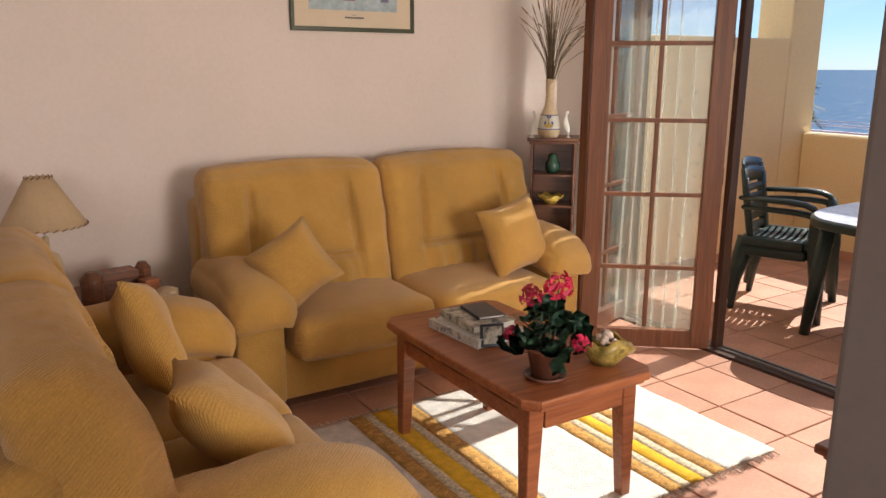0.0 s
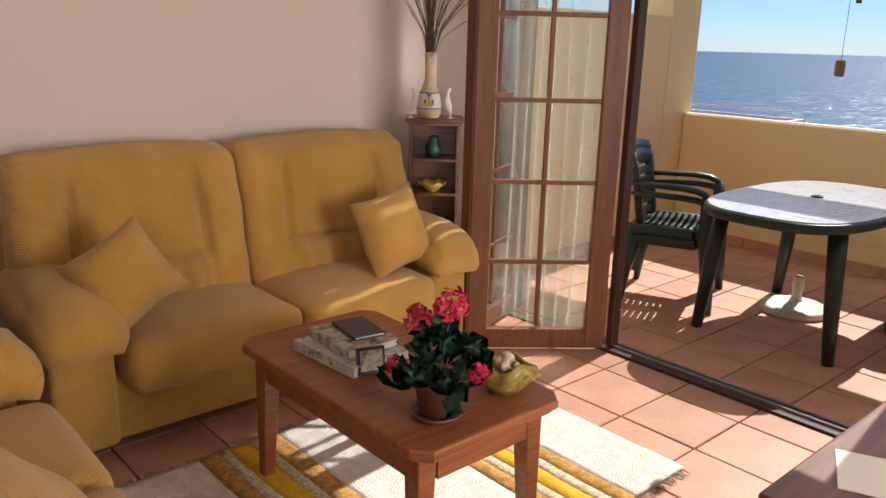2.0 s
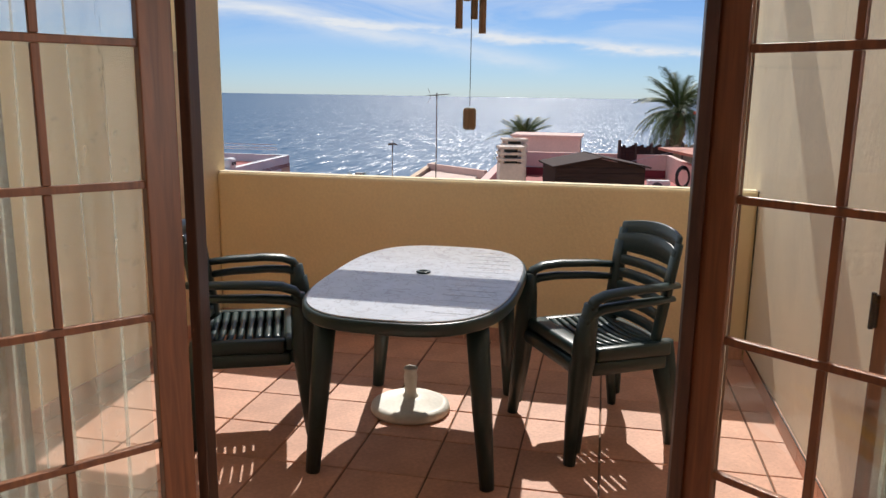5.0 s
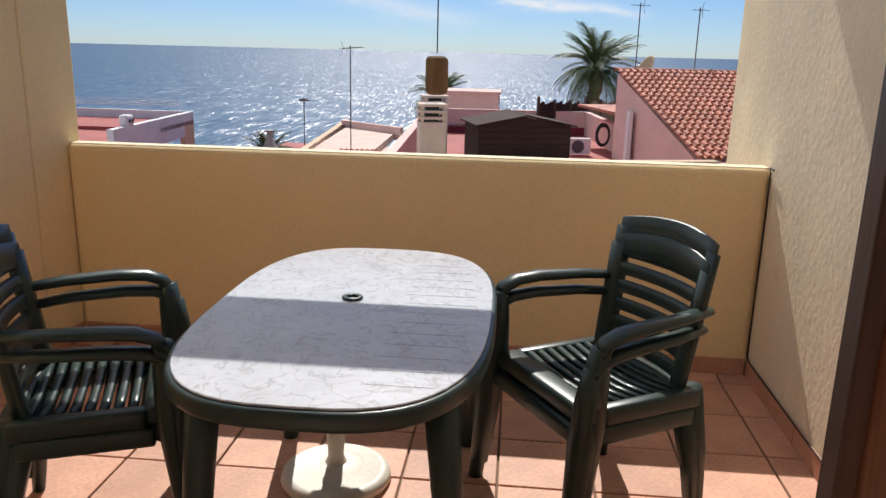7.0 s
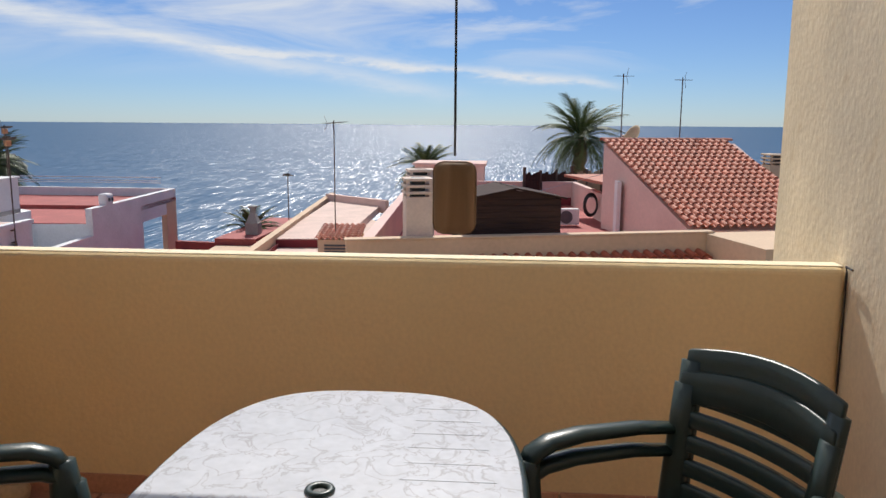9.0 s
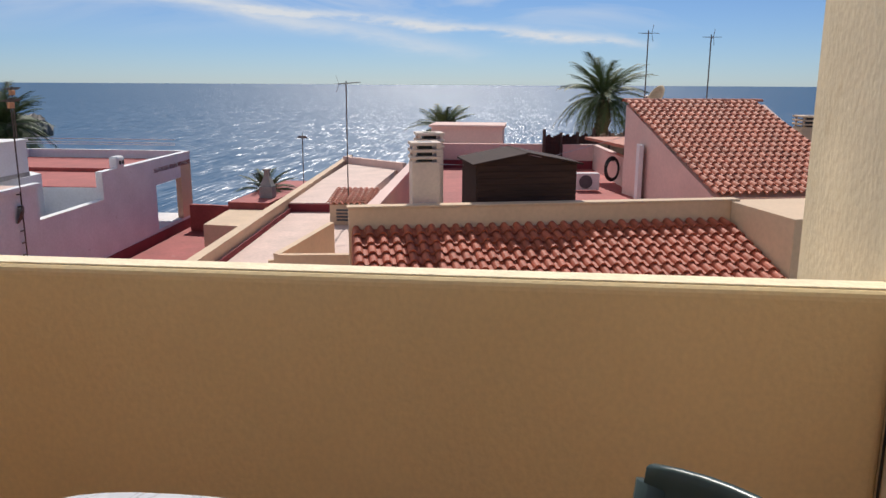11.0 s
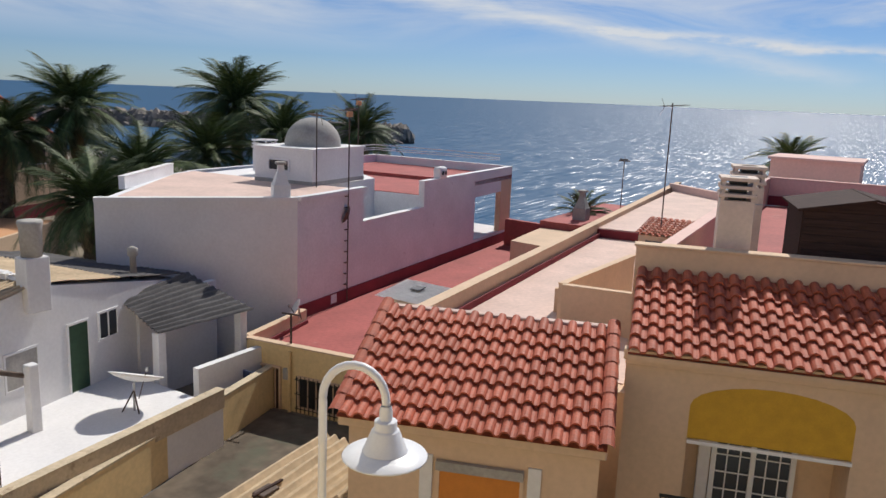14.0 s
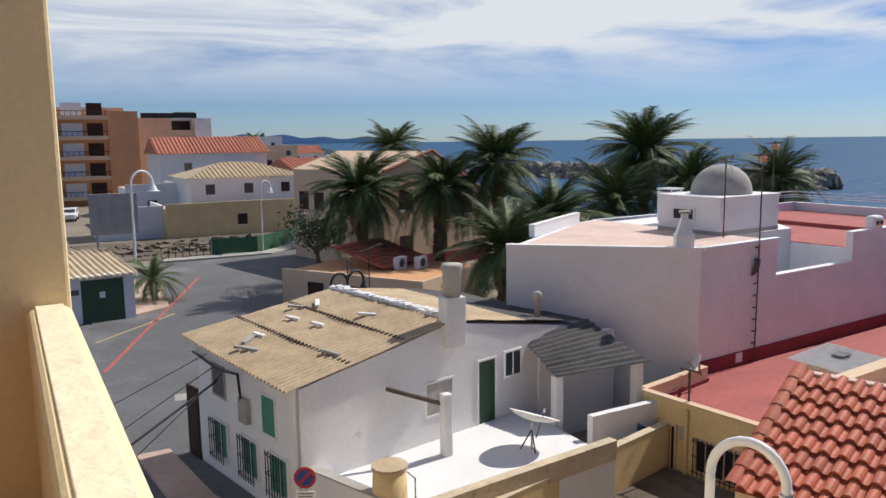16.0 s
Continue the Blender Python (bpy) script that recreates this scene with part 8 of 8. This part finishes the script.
def palm(label, x, y, zb, zc, size=1.0, n=46, seed=0, trunk=0.26, dry=6):
    p = thing("palm_tree", label, "palm tree", pose(x, y, zb), group="date palms")
    rnd = random.Random(seed)
    h = zc - zb - 0.25
    own = bmesh.new()
    lean = rnd.uniform(-0.3, 0.3)
    k = max(3, int(h / 0.22))
    pts = [(lean * (f / k) ** 2, 0.3 * lean * (f / k), h * f / k) for f in range(k + 1)]
    tube(pts, trunk, 12, bm=own, radii=[trunk * (1.2 - 0.25 * f / k + (0.10 if f % 2 else -0.06)) for f in range(k + 1)])
    for f in range(k * 5):
        a, z = rnd.uniform(0, 6.283), h * rnd.uniform(0.25, 1.0)
        g = (z / h)
        box(-0.05, -0.06, 0, 0.05, 0.06, 0.16, bm=own, m=pose(lean * g * g + trunk * math.cos(a), 0.3 * lean * g + trunk * math.sin(a), z, 0, 0, math.degrees(a)) @ pose(0, 0, 0, 0, 25, 0))
    part("trunk", own, M["trunk"], p)
    n = int(n * 1.5)
    for j in range(n):
        up = 88 - 118 * (j / n) ** 0.95 + rnd.uniform(-8, 8)
        kind = 0 if up > 50 else 1 if up > 20 else 2 if up > -5 else 3
        s = size * rnd.uniform(0.72, 0.98)
        part("frond", FRONDS[kind], None, p, m=pose(lean, 0.3 * lean, h, 0, 0, j * 137.5 + rnd.uniform(-15, 15)) @ pose(trunk * 0.4, 0, 0, rnd.uniform(-15, 15), -(up * 0.75), 0) @ Matrix.Diagonal((s, s, s, 1)))
    for j in range(dry):
        part("dry_frond", DRY[0], None, p, m=pose(lean, 0.3 * lean, h - 0.1, 0, 0, j * 360 / max(1, dry) + 20) @ pose(trunk * 0.4, 0, 0, 0, 45, 0) @ Matrix.Diagonal((size * 0.9, size * 0.9, size * 0.9, 1)))
    return p


palm("tall date palm with arching fronds beside the beige house", 23.4, 41.5, GZ, -1.3, 1.5, 50, 1)
palm("tall date palm with arching fronds beside the beige house", 26.6, 38.5, GZ, -1.1, 1.35, 50, 2)
palm("tall date palm standing above the roofs", 30.6, 38.4, GZ, 0.1, 1.45, 54, 3)
palm("tall date palm standing above the roofs", 44.5, 41.0, GZ, 0.3, 1.9, 54, 4)
palm("low spreading date palm beside the white house", 23.6, 27.4, GZ, -3.0, 1.25, 44, 5, 0.3)
palm("low spreading date palm behind the white house", 30.2, 33.2, GZ, -2.9, 1.5, 44, 6, 0.3)
palm("low spreading date palm near the shore", 38.6, 37.5, GZ, -2.6, 1.6, 40, 7, 0.3)
palm("date palm behind the dome", 42.5, 35.0, GZ, -1.3, 1.4, 40, 8)
palm("date palm behind the dome", 48.0, 33.0, GZ, -1.2, 1.4, 40, 9)
palm("far date palm beside the beige house", 35.2, 62.0, GZ, 0.9, 1.4, 44, 10)
palm("date palm with sparse fronds behind the roofs", 45.0, -2.55, GZ, 0.9, 1.15, 34, 11, 0.32, 2)
palm("date palm crown rising behind the chimneys", 47.0, 5.9, GZ, -0.9, 0.85, 40, 12, 0.26, 0)
palm("low palm at the end of the red roof", 41.0, 14.2, GZ, -3.7, 0.75, 26, 13, 0.2, 0)
palm("distant palm on the promenade", 60, 190, GZ, 1.0, 1.8, 30, 14)
palm("distant palm on the promenade", 66, 205, GZ, 0.5, 1.8, 30, 15)
palm("small palm by the waste lot", 12.3, 44.3, GZ, -5.6, 0.8, 24, 16, 0.15, 0)

# leafy tree at the corner
tr_ = thing("street_tree", "small dark leafy street tree at the corner", "tree", pose(21.8, 45.0, GZ))
own = bmesh.new()
tube([(0, 0, 0), (0.1, 0, 1.0), (0.05, 0.1, 2.0)], 0.16, 8, bm=own, radii=[0.2, 0.15, 0.11])
rnd = random.Random(77)
ends = []
for k in range(9):
    a = k * 0.75
    e = Vector((1.1 * math.cos(a) * rnd.uniform(0.6, 1.4), 1.1 * math.sin(a) * rnd.uniform(0.6, 1.4), 2.6 + rnd.uniform(0, 1.4)))
    tube([(0.05, 0.1, 1.8), (e.x * 0.5, e.y * 0.5, 2.3), e], 0.05, 6, bm=own, radii=[0.08, 0.05, 0.02])
    ends.append(e)
part("trunk", own, M["trunk"], tr_)
own = bmesh.new()
for e in ends + [Vector((0, 0, 3.6)), Vector((0.4, 0.2, 3.2))]:
    for k in range(170):
        p = e + Vector((rnd.gauss(0, 0.45), rnd.gauss(0, 0.45), rnd.gauss(0, 0.36)))
        s = rnd.uniform(0.07, 0.14)
        m_ = pose(p.x, p.y, p.z, rnd.uniform(0, 360), rnd.uniform(0, 360), 0)
        own.faces.new([own.verts.new(m_ @ Vector(q)) for q in ((-s, 0, 0), (0, -s * 0.5, 0), (s, 0, 0), (0, s * 0.5, 0))])
part("crown", own, M["leafdark"], tr_, kind="stuff")
antenna(17.3, 27.2, GZ, -2.4, 1.2, 40)
antenna(16.6, 27.6, GZ, -2.9, 1.0, 80)


# -- breakwater, parked cars, far hills
def rocks(label, a, b, w, z1, n, seed, size):
    own = bmesh.new()
    rnd = random.Random(seed)
    a, b = Vector(a), Vector(b)
    for k in range(n):
        f, s = rnd.random(), rnd.gauss(0, 0.4)
        p = a.lerp(b, f)
        d = (b - a).normalized()
        q = p + Vector((-d.y, d.x)) * s * w
        r = size * rnd.uniform(0.5, 1.3)
        i = bmesh.new()
        bmesh.ops.create_icosphere(i, subdivisions=1, radius=r)
        for v in i.verts:
            v.co *= rnd.uniform(0.7, 1.25)
        bmesh.ops.transform(i, matrix=pose(q.x, q.y, SEA + max(0.0, (z1 - SEA) * (1 - abs(s) * 1.1)) - r * 0.3, rnd.uniform(0, 360), rnd.uniform(0, 360)), verts=i.verts)
        join(own, i)
    solo("breakwater", own, M["rock"], label, "breakwater", kind="stuff")


rocks("breakwater of dark piled boulders in the sea", (172, 112), (160, 215), 4.0, -7.2, 700, 41, 1.9)
rocks("breakwater of dark piled boulders in the sea", (160, 215), (104, 235), 4.0, -7.2, 260, 42, 1.9)
jet = structure("jetty", box(70, 105, SEA - 1, 120, 112, -9.3), M["concrete"], "low concrete jetty in the harbour", "jetty")


def car(label, m):
    c = thing("car", label, "car", m, group="parked cars")
    own = prism([(-2.0, 0.3), (-2.0, 0.75), (-1.2, 0.9), (-0.7, 1.4), (0.9, 1.4), (1.5, 0.95), (2.0, 0.85), (2.0, 0.3)], -0.8, 0.8, bevel=0.05, m=pose(0, 0, 0, 90))
    part("body", own, M["lampwhite"], c)
    part("windscreen", box(-1.05, -0.7, 0.95, -1.0, 0.7, 1.3), M["paneglass"], c)
    for s in (-1, 1):
        part("side_window", box(-0.7, s * 0.805 - 0.005, 0.95, 0.9, s * 0.805 + 0.005, 1.3), M["paneglass"], c)
        for x in (-1.25, 1.25):
            w = part("wheel", lathe([(0.0, -0.1), (0.32, -0.1), (0.33, 0.1), (0.0, 0.1)], 16, m=pose(x, s * 0.75, 0.32, 90), cap=False), M["black"], c)
            part("rim", lathe([(0.0, 0), (0.19, 0), (0.19, 0.02), (0, 0.02)], 12, m=pose(x, s * 0.862, 0.32, 90), cap=False), M["metal"], w)


car("white parked car on the far street", pose(7.5, 88, GZ, 0, 0, 85))
car("white parked car on the far street", pose(11.8, 97, GZ, 0, 0, 80))
# pale blue base colour stands in for haze over the distant hills
M["farhill"] = material("hill_haze_tint", (0.52, 0.62, 0.72), 1.0, vary=0.06, scale=0.002)
own = bmesh.new()
rnd = random.Random(8)
base, ridge_ = [], []
for k in range(60):
    a = radians(64 + 22 * k / 59)
    r = 4600
    hgt = 14 + 46 * max(0.0, noise.noise(Vector((k * 0.16, 3.1, 0))) + 0.35) * (0.25 + 0.75 * math.sin(math.pi * min(1, k / 50)))
    base.append((r * math.cos(a), r * math.sin(a)))
    ridge_.append(hgt)
lo = [own.verts.new((x, y, SEA - 1)) for x, y in base]
hi = [own.verts.new((x, y, z)) for (x, y), z in zip(base, ridge_)]
bk = [own.verts.new((x * 1.03, y * 1.03, SEA - 1)) for x, y in base]
for k in range(59):
    own.faces.new((lo[k], lo[k + 1], hi[k + 1], hi[k]))
    own.faces.new((hi[k], hi[k + 1], bk[k + 1], bk[k]))
structure("backdrop", own, M["farhill"], "hills far along the coast, haze put into their pale blue", "hills")
